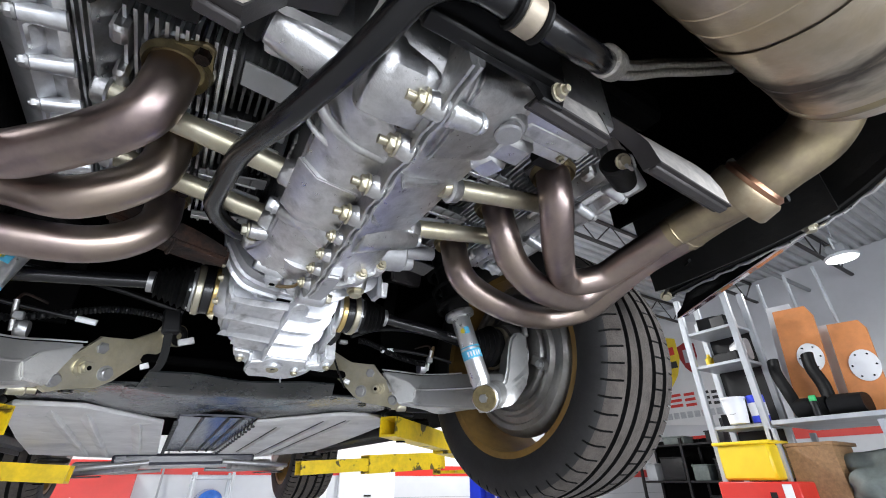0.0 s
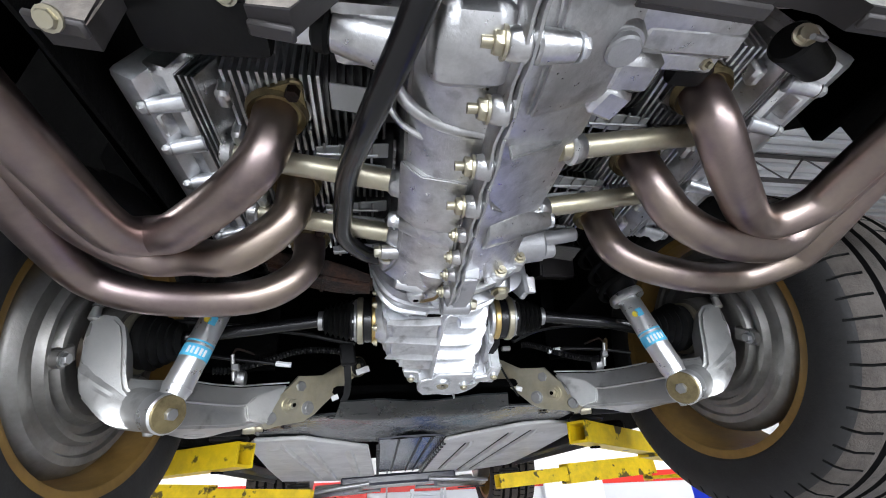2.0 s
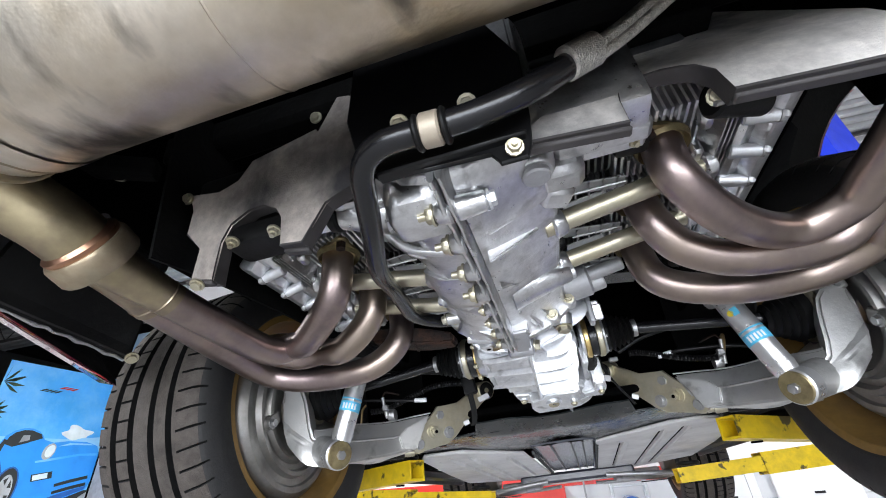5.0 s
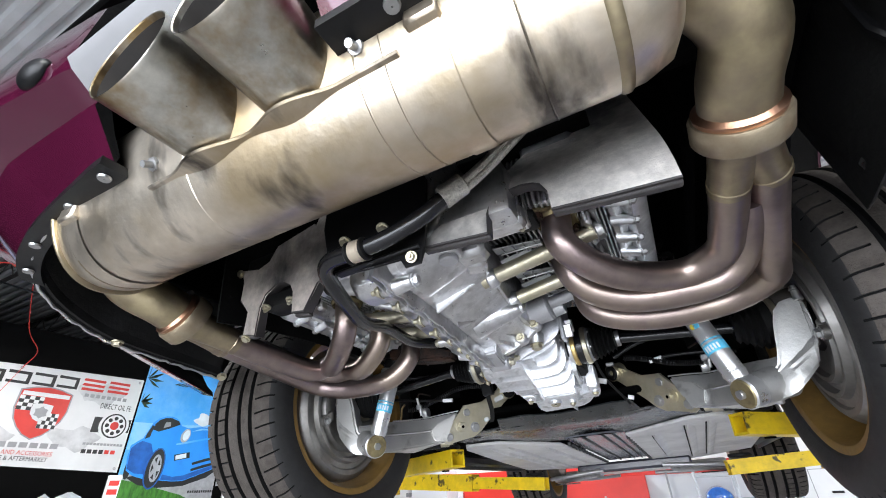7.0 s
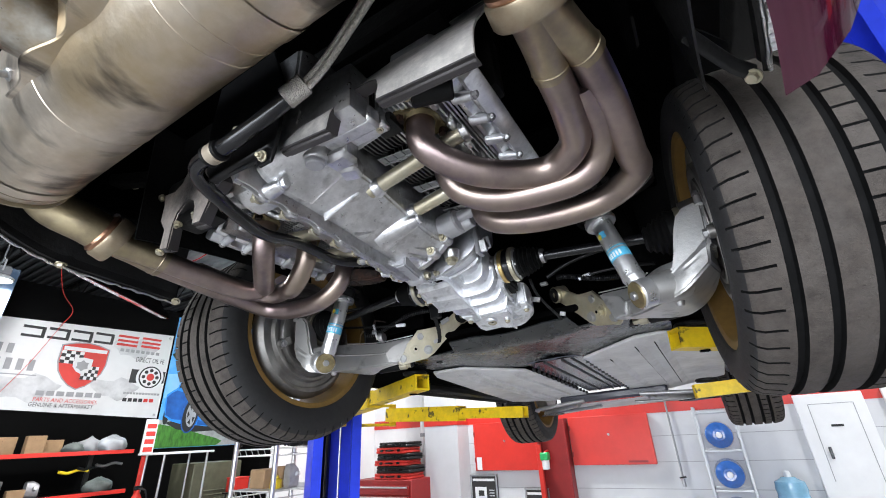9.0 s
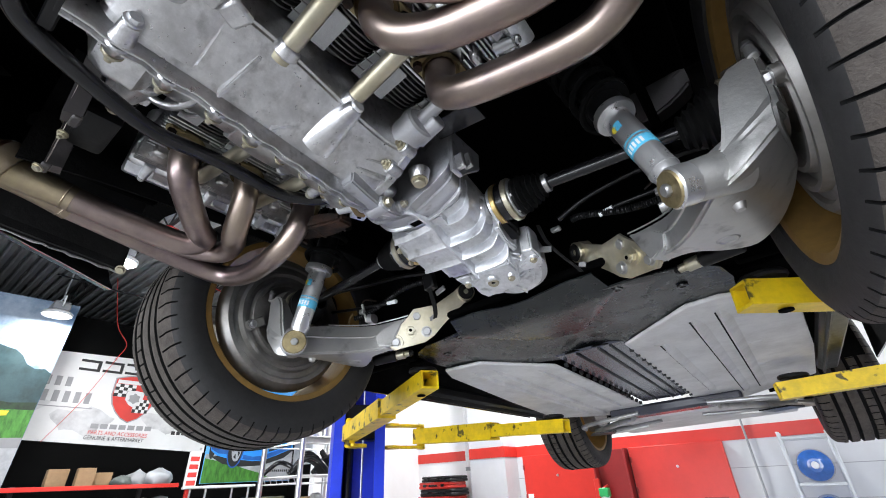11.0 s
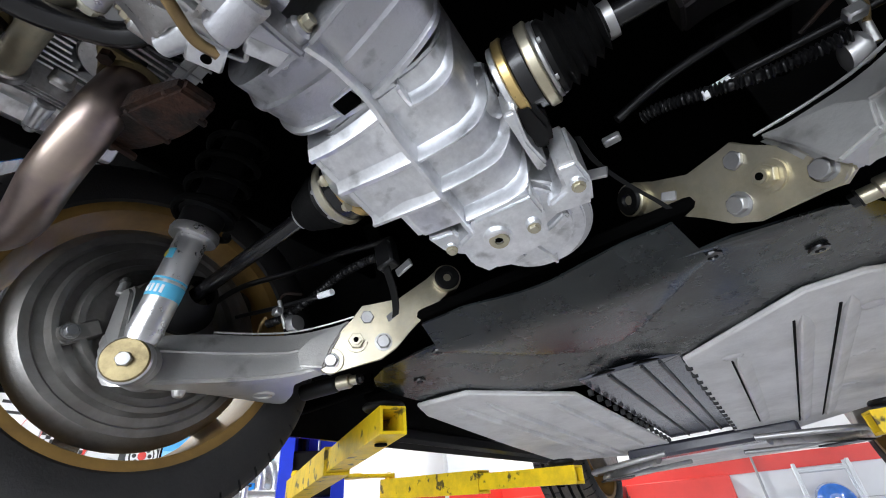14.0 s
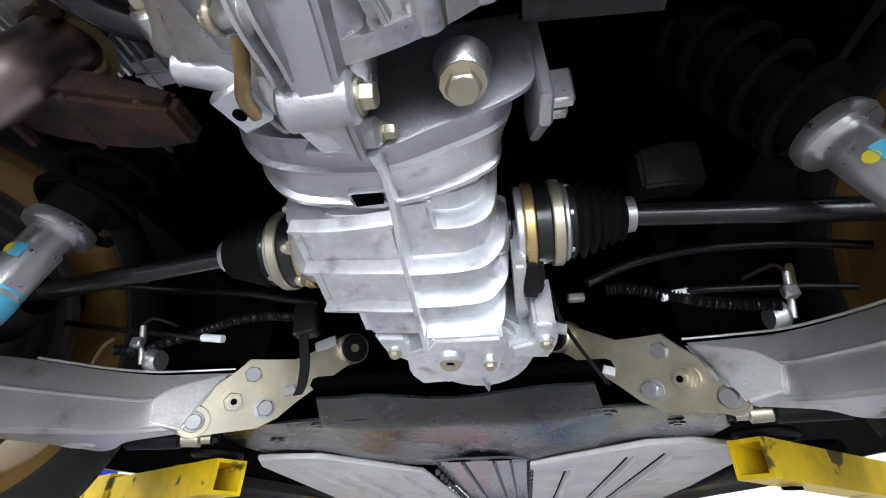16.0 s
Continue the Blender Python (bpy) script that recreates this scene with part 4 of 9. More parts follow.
# end: bolted strip, corner block and the round cover
# the deeper discs take a darker grey, which puts their recess shade into colour
for cx, cy, rad, h in ((0.054, 0.254, 0.077, 0.042), (0.053, 0.250, 0.072, 0.046), (0.052, 0.238, 0.071, 0.022), (0.051, 0.226, 0.060, 0.012)):
    prism("end_cover" if rad > 0.072 else "cover_lip", [(cx + rad * math.cos(a), cy + rad * math.sin(a)) for a in [2 * math.pi * k / 40 for k in range(40)]], h, 0.05, (BELL_ALU if h > 0.04 else CAST_CLEAN), 0.003, "round aluminium end cover" if rad > 0.072 else "", 3)
prism("end_strip", [(-0.030, 0.186), (-0.004, 0.178), (0.006, 0.164), (0.086, 0.166), (0.088, 0.196), (0.072, 0.240), (0.040, 0.244), (-0.022, 0.246), (-0.034, 0.226)], -0.008, 0.05, CAST_CLEAN, 0.004)
prism("end_step", [(-0.020, 0.240), (0.000, 0.246), (0.030, 0.244), (0.034, 0.258), (0.010, 0.262), (-0.012, 0.256)], 0.002, 0.04, CAST_CLEAN, 0.003)
prism("end_step", [(0.044, 0.238), (0.082, 0.230), (0.104, 0.220), (0.108, 0.230), (0.086, 0.244), (0.052, 0.250)], 0.003, 0.04, CAST_CLEAN, 0.003)
prism("end_block", [(0.122, 0.158), (0.146, 0.161), (0.150, 0.193), (0.140, 0.222), (0.094, 0.216), (0.092, 0.198), (0.118, 0.190)], 0.000, 0.06, CAST_CLEAN, 0.004)
prism("end_block", [(-0.068, 0.172), (-0.030, 0.178), (-0.018, 0.216), (-0.034, 0.226), (-0.060, 0.205)], 0.008, 0.05, CAST_CLEAN, 0.004)
wall_rib("end_rib", [(0.040, 0.226), (0.060, 0.292)], 0.004, 0.006, 0.02, CAST_CLEAN)
wall_rib("end_rib", [(-0.012, 0.218), (0.010, 0.236), (0.030, 0.240)], 0.006, 0.002, 0.015, CAST_CLEAN)
prism("sensor_plug", [(0.112, 0.086), (0.134, 0.092), (0.140, 0.128), (0.132, 0.150), (0.108, 0.145)], 0.020, 0.05, BOOT, 0.006)
prism("sensor_flange", [(0.104, 0.080), (0.118, 0.082), (0.112, 0.120), (0.118, 0.155), (0.104, 0.160)], 0.006, 0.06, CAST_CLEAN, 0.003)
DOWN = Vector((0, -0.30, -1)).normalized()
bm = nb()
cyl(bm, G(0.021, 0.201, 0.006), G(0.021, 0.201, -0.011), 0.019, seg=28, bevel=0.002)
part("drain_boss", bm, CAST_CLEAN, gearbox)
bm = nb()
lathe(bm, [(0, 0.0055), (0.003, 0.006), (0.003, 0.0125), (0, 0.0135)], centre=G(0.021, 0.201, -0.011), axis=DOWN, seg=24)
part("drain_plug", bm, GOLD, gearbox, "yellow-zinc drain plug")
bm = nb()
cyl(bm, G(0.021, 0.201, -0.009), G(0.021, 0.201, -0.0118), 0.0055, seg=6)
part("plug_socket", bm, VOID, gearbox)
for x, y, h in ((0.068, 0.203, -0.010), (0.135, 0.187, 0.0), (-0.048, 0.200, 0.010)):
    bm = nb()
    cyl(bm, G(x, y, h + 0.012), G(x, y, h - 0.004), 0.0095, seg=18, bevel=0.0015)
    part("bolt_boss", bm, CAST_CLEAN, gearbox)
    bm = nb()
    hexbolt(bm, G(x, y, h - 0.004), DOWN, 0.0055, 0.005)
    part("bolt", bm, GOLD, gearbox)
bm = nb()
cyl(bm, (-0.124, 0.075, 0.178), (-0.10, 0.075, 0.178), 0.047, 0.054, 40, bevel=0.003)
part("side_flange", bm, CAST_CLEAN, gearbox)
bm = nb()
cyl(bm, (0.085, 0.092, 0.184), (0.104, 0.092, 0.184), 0.036, 0.032, 40, bevel=0.003)
part("side_flange", bm, CAST, gearbox)
for k in range(7):
    a = 2 * math.pi * k / 7 + 0.3
    bm = nb()
    hexbolt(bm, (-0.121, 0.075 + 0.049 * math.cos(a), 0.178 + 0.050 * math.sin(a)), (-1, 0, 0), 0.005, 0.006, stud=0.003)
    part("bolt", bm, GOLD, gearbox)
# shift and clutch linkage under the rear of the bell housing
bm = nb()
loft(bm, [((-0.020, -0.215, 0.150), 0.050, 0.030, 2.4), ((-0.012, -0.180, 0.146), 0.046, 0.030, 2.6), ((-0.006, -0.150, 0.146), 0.034, 0.024, 2.6), ((-0.004, -0.120, 0.156), 0.024, 0.014, 2.4)], 28)
part("linkage_housing", bm, CAST, gearbox)
# the tongue of the clutch housing with its cross bolts
bm = nb()
railed(bm, [[(x0, y, z0 + 0.03), (x0 + 0.003, y, z0), (x1 - 0.003, y, z0), (x1, y, z0 + 0.03)] for y, x0, x1, z0 in ((-0.230, -0.020, 0.022, 0.112), (-0.190, -0.018, 0.020, 0.104), (-0.150, -0.014, 0.016, 0.100), (-0.118, -0.008, 0.012, 0.106), (-0.092, -0.002, 0.010, 0.112))], 4, 0.005)
part("linkage_tongue", bm, BELL_ALU, gearbox)
for x0, x1, y, z, r in ((-0.026, 0.020, -0.148, 0.110, 0.0155), (-0.004, 0.020, -0.106, 0.128, 0.011)):
    bm = nb()
    cyl(bm, (x0, y, z), (x1, y, z), r, seg=24, bevel=0.003)
    part("bolt_boss", bm, BELL_ALU, gearbox)
    bm = nb()
    hexbolt(bm, (x1, y, z), (1, 0, -0.1), r * 0.45, 0.009)
    part("bolt", bm, GOLD, gearbox)
bm = nb()
box(bm, (-0.060, -0.142, 0.128), (0.026, 0.030, 0.014), Matrix.Rotation(radians(-20), 3, "Z"), 0.002)
part("linkage_tab", bm, CAST_CLEAN, gearbox)
bm = nb()
cyl(bm, (-0.062, -0.140, 0.1202), (-0.062, -0.140, 0.126), 0.0045, seg=16)
part("tab_hole", bm, VOID, gearbox)
bm = nb()
box(bm, (-0.022, -0.110, 0.132), (0.022, 0.038, 0.014), Matrix.Rotation(radians(-22), 3, "Z"), 0.003)
part("linkage_block", bm, CAST_CLEAN, gearbox)
bm = nb()
cyl(bm, (-0.095, -0.165, 0.142), (-0.050, -0.155, 0.138), 0.010, 0.014, 20, bevel=0.002)
part("linkage_pin", bm, CAST_CLEAN, gearbox)
bm = nb()
cyl(bm, (-0.046, -0.200, 0.145), (-0.040, -0.130, 0.138), 0.016, 0.014, 20, bevel=0.003)
part("linkage_shaft", bm, CAST, gearbox)
bm = nb()
sweep(bm, smooth_path([Vector(p) for p in ((-0.028, -0.196, 0.116), (-0.036, -0.176, 0.110), (-0.048, -0.156, 0.114), (-0.052, -0.136, 0.122))]), 0.0048, 10, flat=0.5)
part("clutch_lever", bm, LEVER, gearbox, "bronze pressed clutch lever")
bm = nb()
sweep(bm, smooth_path([Vector(p) for p in ((-0.050, -0.130, 0.128), (-0.044, -0.118, 0.128), (-0.036, -0.120, 0.128), (-0.032, -0.112, 0.130))]), 0.0022, 8)
part("spring_clip", bm, ZINC, gearbox)
bm = nb()
cyl(bm, (0.079, -0.124, 0.165), (0.079, -0.124, 0.143), 0.020, 0.017, 28, bevel=0.002)
part("plug_boss", bm, CAST, gearbox)
bm = nb()
hexbolt(bm, (0.079, -0.124, 0.143), (0, -0.1, -1), 0.0105, 0.010)
part("level_plug", bm, GOLD, gearbox, "large yellow-zinc hex plug")

# ---- engine ----
engine = new("engine")
engine.parent = car
engine["label"] = "air-cooled flat six engine with finned cylinders"


def case_half(s):
    """One crankcase half. The right wall slopes flat from the seam; the left has a level underside and a steep side."""
    b = nb()
    stations = []
    for y, zb, edge in ((-0.604, 0.196, 0.074), (-0.590, 0.166, 0.082), (-0.560, 0.152, 0.088), (-0.490, 0.148, 0.090), (-0.420, 0.144, 0.090), (-0.340, 0.137, 0.088), (-0.260, 0.130, 0.088), (-0.200, 0.126, 0.094), (-0.168, 0.126, 0.112)):
        if s > 0:
            edge += 0.012 * min(1, max(0, (-0.20 - y) / 0.2))
            stations.append([(-0.008, y, zb - 0.004), (0.012, y, zb), (edge * 0.94, y, zb + 0.038), (edge, y, zb + 0.054), (edge * 1.03, y, 0.36), (-0.008, y, 0.36)])
        else:
            stations.append([(-0.012, y, zb - 0.004), (-0.026, y, zb), (-edge * 0.74, y, zb + 0.006), (-edge * 1.04, y, zb + 0.030), (-edge * 1.12, y, 0.36), (-0.012, y, 0.36)])
    railed(b, stations, 3, 0.004)
    part("crankcase_half", b, CAST, engine)


case_half(1)
case_half(-1)
SEAM = ((-0.618, 0.140), (-0.563, 0.138), (-0.506, 0.1335), (-0.439, 0.130), (-0.383, 0.124), (-0.333, 0.119), (-0.290, 0.114), (-0.250, 0.110), (-0.205, 0.106), (-0.172, 0.104))


def seam_z(y):
    for (ya, za), (yb, zb) in zip(SEAM, SEAM[1:]):
        if ya <= y <= yb:
            return za + (zb - za) * (y - ya) / (yb - ya)
    return SEAM[0][1] if y < SEAM[0][0] else SEAM[-1][1]


# the deep thin web where the two halves are bolted together
for off, w, drop in ((-0.0075, 0.0065, 0.012), (0.0005, 0.0065, 0.010)):
    bm = nb()
    rings = []
    for i in range(61):
        y = -0.618 + 0.448 * i / 60
        near = min(abs(y - q) for q, _ in SEAM[1:-1])
        zb = seam_z(y) - drop + 0.005 * min(1, near / 0.026) ** 2
        top = 0.20 if y < -0.60 else 0.185
        xo = -0.010 + off + 0.0003 * math.sin(i * 0.9)
        rings.append([bm.verts.new((x, y, z)) for x, z in ((xo - w / 2 - 0.004, top), (xo - w / 2, zb + 0.004), (xo - w / 2 + 0.002, zb), (xo + w / 2 - 0.002, zb), (xo + w / 2, zb + 0.004), (xo + w / 2 + 0.004, top))])
    skin(bm, rings)
    part("seam_web", bm, CAST, engine)
for k, (y, z) in enumerate(SEAM[1:-1]):
    bm = nb()
    cyl(bm, (-0.030, y, z), (-0.012, y, z), 0.0120 if k < 4 else 0.0085, 0.0140 if k < 4 else 0.0105, 20, bevel=0.0025)
    part("bolt_boss", bm, CAST, engine)
    bm = nb()
    hexbolt(bm, (-0.030, y, z), (-1, 0, 0.02), 0.0084 if k < 4 else 0.0058, 0.0080 if k < 4 else 0.005, stud=0.010 if k < 4 else 0.004)
    part("bolt", bm, GOLD, engine)
    if k == 0:
        bm = nb()
        cyl(bm, (-0.008, y, z), (0.026, y, z + 0.002), 0.0135, 0.0110, 20, bevel=0.0025)
        part("bolt_boss", bm, CAST, engine)
        bm = nb()
        hexbolt(bm, (0.026, y, z + 0.002), (1, 0, 0.05), 0.0075, 0.007)
        part("bolt", bm, CAST_CLEAN, engine)
# sump bulge, stepped pads and ridges on the left half
bm = nb()
loft(bm, [((-0.050, -0.588, 0.186), 0.022, 0.012, 4), ((-0.050, -0.579, 0.170), 0.030, 0.022, 4), ((-0.050, -0.560, 0.161), 0.033, 0.025, 4.5), ((-0.050, -0.528, 0.160), 0.033, 0.025, 4.5), ((-0.050, -0.514, 0.168), 0.029, 0.019, 4), ((-0.050, -0.507, 0.178), 0.022, 0.010, 4)], 40)
part("sump_bulge", bm, CAST, engine)
# the proud pad and block at the rear of the sloping right wall
bm = nb()
railed(bm, [[(0.010, y, zb - 0.010 * k), (0.094, y, zb + 0.036 - 0.012 * k), (0.101, y, zb + 0.06), (0.010, y, zb + 0.05)] for y, zb, k in ((-0.600, 0.170, 0.4), (-0.585, 0.160, 1.0), (-0.540, 0.151, 1.0), (-0.500, 0.149, 1.0), (-0.488, 0.148, 0.5))], 2, 0.004)
part("cast_pad", bm, CAST, engine)
bm = nb()
box(bm, (0.102, -0.515, 0.200), (0.030, 0.050, 0.045), Matrix.Rotation(radians(-8), 3, "Z"), 0.006, 2)
part("cast_block", bm, CAST, engine)
bm = nb()
railed(bm, [[(-0.018, y, z + 0.012), (-0.026, y, z), (-0.075, y, z + 0.008), (-0.098, y, z + 0.030), (-0.060, y, z + 0.04)] for y, z in ((-0.400, 0.140), (-0.360, 0.132), (-0.318, 0.130), (-0.310, 0.138))], 2, 0.004)
part("cast_pad", bm, CAST, engine)
bm = nb()
sweep(bm, smooth_path([Vector(v) for v in ((-0.118, -0.520, 0.205), (-0.108, -0.498, 0.175), (-0.090, -0.480, 0.160), (-0.060, -0.466, 0.154), (-0.022, -0.462, 0.150))]), 0.006, 10)
part("step_ridge", bm, CAST, engine)
bm = nb()
sweep(bm, smooth_path([Vector(v) for v in ((-0.116, -0.470, 0.196), (-0.100, -0.452, 0.172), (-0.060, -0.436, 0.160), (-0.022, -0.432, 0.152))]), 0.0035, 8)
part("step_ridge", bm, CAST, engine)
for s, tip, root, r0, r1 in ((-1, (-0.092, -0.289, 0.168), (-0.020, -0.292, 0.150), 0.013, 0.030), (1, (0.104, -0.298, 0.166), (0.010, -0.300, 0.158), 0.013, 0.034)):
    bm = nb()
    cyl(bm, root, tip, r1, r0, 24, bevel=0.002)
    part("case_nozzle", bm, CAST, engine)
    bm = nb()
    a = (Vector(tip) - Vector(root)).normalized()
    cyl(bm, Vector(tip) - a * 0.010, Vector(tip) + a * 0.006, r0 * 0.8, seg=20, bevel=0.001)
    part("nozzle_face", bm, CAST_CLEAN, engine)
bm = nb()
hexbolt(bm, (-0.096, -0.289, 0.169), (-1, 0, 0.2), 0.009, 0.010)
part("bolt", bm, CAST_CLEAN, engine)
for x, y, z in ((-0.116, -0.215, 0.165), (-0.128, -0.505, 0.205)):
    bm = nb()
    cyl(bm, (x + 0.03 * (1 if x < 0 else -1), y, z), (x, y, z), 0.011, seg=18, bevel=0.002)
    part("bolt_boss", bm, CAST, engine)
    bm = nb()
    hexbolt(bm, (x, y, z), (1 if x > 0 else -1, 0, -0.1), 0.007, 0.008)
    part("bolt", bm, BOLT_MIX, engine)
# fan of short ribs where the engine meets the bell housing
for k in range(9):
    f = -1 + k / 4
    bm = nb()
    x0, x1 = -0.006 + 0.066 * f, -0.004 + 0.098 * f
    z0, z1 = 0.128 + 0.030 * f * f, 0.124 + 0.044 * f * f
    cast_web(bm, [(x0 - 0.0025, -0.232, z0), (x1 - 0.0025, -0.168, z1 - 0.006), (x1 - 0.004, -0.166, z1 + 0.03), (x0 - 0.004, -0.235, z0 + 0.03)],
             [(x0 + 0.0025, -0.232, z0), (x1 + 0.0025, -0.168, z1 - 0.006), (x1 + 0.004, -0.166, z1 + 0.03), (x0 + 0.004, -0.235, z0 + 0.03)], 0.0015)
    part("fan_rib", bm, CAST, engine)
# flange that joins engine and gearbox, with its nuts
bm = nb()
rings = []
for f in [-1 + i / 14 for i in range(29)]:
    x, z = -0.004 + 0.112 * f, 0.118 + 0.052 * f * f
    rings.append([bm.verts.new(v) for v in ((x, -0.176, z + 0.03), (x, -0.176, z), (x, -0.163, z - 0.001), (x, -0.163, z + 0.03))])
skin(bm, rings)
part("joint_flange", bm, CAST, engine)
for f in (-0.92, -0.62, 0.60, 0.90):
    x, z = -0.004 + 0.112 * f, 0.118 + 0.052 * f * f
    bm = nb()
    cyl(bm, (x, -0.190, z + 0.009), (x, -0.162, z + 0.009), 0.0125, seg=18, bevel=0.002)
    part("bolt_boss", bm, CAST, engine)
    bm = nb()
    hexbolt(bm, (x, -0.190, z + 0.009), (0, -1, -0.1), 0.0065, 0.007, stud=0.006)
    part("bolt", bm, GOLD, engine)
# triangular webs that stiffen the sloping right wall
for y0, y1, xe in ((-0.372, -0.300, 0.060), (-0.452, -0.436, 0.070), (-0.250, -0.225, 0.058)):
    bm = nb()
    zw = 0.144
    cast_web(bm, [(0.004, y0 - 0.003, 0.128), (xe, y1 - 0.003, zw + 0.024), (xe, y1 - 0.004, zw + 0.05), (0.004, y0 - 0.004, 0.165)], [(0.004, y0 + 0.003, 0.128), (xe, y1 + 0.003, zw + 0.024), (xe, y1 + 0.004, zw + 0.05), (0.004, y0 + 0.004, 0.165)], 0.0015)
    part("stiffening_web", bm, CAST, engine)
# raised casting marks on the side wall
for k in range(6):
    bm = nb()
    box(bm, (-0.102, -0.395 + 0.011 * k, 0.196), (0.003, 0.006, 0.012), Matrix.Rotation(radians(8), 3, "X"), 0.001)
    part("casting_mark", bm, CAST, engine)
    bm = nb()
    box(bm, (0.082, -0.345 + 0.011 * k, 0.192), (0.003, 0.006, 0.012), Matrix.Rotation(radians(-8), 3, "X"), 0.001)
    part("casting_mark", bm, CAST, engine)
# pump body and covers on the rear right of the case
bm = nb()
box(bm, (0.135, -0.575, 0.225), (0.12, 0.045, 0.085), None, 0.008, 2)
box(bm, (0.150, -0.548, 0.198), (0.10, 0.030, 0.032), None, 0.006)
box(bm, (0.105, -0.520, 0.190), (0.05, 0.040, 0.045), None, 0.008)
box(bm, (0.098, -0.488, 0.182), (0.034, 0.034, 0.030), Matrix.Rotation(radians(20), 3, "Z"), 0.005)
box(bm, (0.165, -0.520, 0.210), (0.07, 0.022, 0.03), None, 0.004)
part("oil_pump_cover", bm, CAST, engine)
bm = nb()
cyl(bm, (0.078, -0.548, 0.168), (0.078, -0.548, 0.21), 0.021, 0.026, 28, bevel=0.003)
part("port_cap", bm, CAST, engine)
bm = nb()
cyl(bm, (0.078, -0.548, 0.160), (0.078, -0.548, 0.1705), 0.0150, seg=28, bevel=0.002)
part("seal_ring", bm, GREYCAST, engine)
bm = nb()
box(bm, (-0.125, -0.520, 0.225), (0.07, 0.060, 0.06), None, 0.010, 2)
cyl(bm, (-0.160, -0.522, 0.204), (-0.09, -0.515, 0.190), 0.019, 0.026, 32, bevel=0.004)
part("oil_cooler_port", bm, CAST, engine)
bm = nb()
cyl(bm, (-0.172, -0.523, 0.2065), (-0.158, -0.522, 0.2035), 0.022, seg=32, bevel=0.003)
part("seal_ring", bm, BOOT, engine)
bm = nb()
box(bm, (-0.182, -0.523, 0.208), (0.022, 0.022, 0.040), None, 0.004)
part("port_flange", bm, CAST_CLEAN, engine)
for z in (0.198, 0.224):
    bm = nb()
    hexbolt(bm, (-0.193, -0.523, z), (-1, 0, 0), 0.0075, 0.007)
    part("bolt", bm, GOLD, engine)

BANK = {1: (-0.470, -0.356, -0.240), -1: (-0.402, -0.288, -0.172)}
PORT_X, PORT_Z = 0.226, 0.232
for s in (1, -1):
    for k, y in enumerate(BANK[s]):
        # finned barrel
        bm = nb()
        cyl(bm, (0.10 * s, y, 0.285), (0.20 * s, y, 0.285), 0.043, seg=24)
        for i in range(11):
            x = 0.112 + 0.0085 * i
            fin = nb()
            loft_x(fin, [((x * s, y, 0.285), 0.052, 0.058, 3.2), (((x + 0.0028) * s, y, 0.285), 0.052, 0.058, 3.2)], 20)
            part("barrel_fin", fin, FIN, engine)
        part("cylinder_barrel", bm, FIN, engine)
        # cylinder head with fins round the exhaust port
        bm = nb()
        box(bm, (0.248 * s, y, 0.312), (0.085, 0.100, 0.085), None, 0.006)
        part("cylinder_head", bm, CAST, engine)
        bm = nb()
        for i in range(12):
            x = 0.180 + 0.0082 * i
            clear = math.sqrt(max(0, 0.036 ** 2 - (x - 0.226) ** 2))
            if clear < 0.012:
                box(bm, (x * s, y, 0.252), (0.003, 0.106, 0.05), None)
            else:
                for e in (-1, 1):
                    box(bm, (x * s, y + e * (0.053 + clear) / 2, 0.252), (0.003, 0.053 - clear, 0.05), None)
        part("head_fin", bm, CAST_CLEAN, engine)
        bm = nb()
        cyl(bm, (0.226 * s, y, 0.236), (0.226 * s, y, 0.29), 0.036, 0.038, 28, bevel=0.003)
        box(bm, (0.272 * s, y + 0.028, 0.236), (0.014, 0.022, 0.05), None, 0.004)
        box(bm, (0.272 * s, y - 0.028, 0.236), (0.014, 0.022, 0.05), None, 0.004)
        part("exhaust_port", bm, CAST, engine)
        # deflector plates between the barrels
        bm = nb()
        box(bm, (0.150 * s, y + 0.052, 0.226), (0.085, 0.024, 0.003), Matrix.Rotation(radians(6 * s), 3, "Y"), 0.001)
        box(bm, (0.140 * s, y - 0.030, 0.222), (0.060, 0.034, 0.003), Matrix.Rotation(radians(-8 * s), 3, "Y"), 0.001)
        part("air_deflector", bm, DEFLECT, engine)
        bm = nb()
        for i in range(4):
            cyl(bm, ((0.128 + 0.018 * i) * s, y + 0.034, 0.220), ((0.128 + 0.018 * i) * s, y + 0.066, 0.221), 0.0016, seg=6)
        cyl(bm, (0.120 * s, y + 0.05, 0.219), (0.192 * s, y + 0.05, 0.219), 0.0018, seg=6)
        part("clip_wire", bm, ZINC, engine)
    ys = BANK[s]
    y0, y1 = ys[0] - 0.062, ys[-1] + 0.055
    mid_y = (y0 + y1) / 2
    # cam housing and lower valve cover
    bm = nb()
    box(bm, (0.302 * s, mid_y, 0.262), (0.034, y1 - y0, 0.11), Matrix.Rotation(radians(-24 * s), 3, "Y"), 0.006)
    part("cam_housing", bm, CAST, engine)
    bm = nb()
    for i in range(4):
        box(bm, ((0.283 + 0.006 * i) * s, mid_y, 0.224 + 0.001 * i), (0.0028, y1 - y0 - 0.01, 0.034), Matrix.Rotation(radians(-24 * s), 3, "Y"))
    part("housing_rib", bm, CAST, engine)
    bm = nb()
    box(bm, (0.332 * s, mid_y, 0.235), (0.030, y1 - y0 - 0.004, 0.072), Matrix.Rotation(radians(-30 * s), 3, "Y"), 0.008, 2)
    part("valve_cover", bm, CAST_CLEAN, engine)
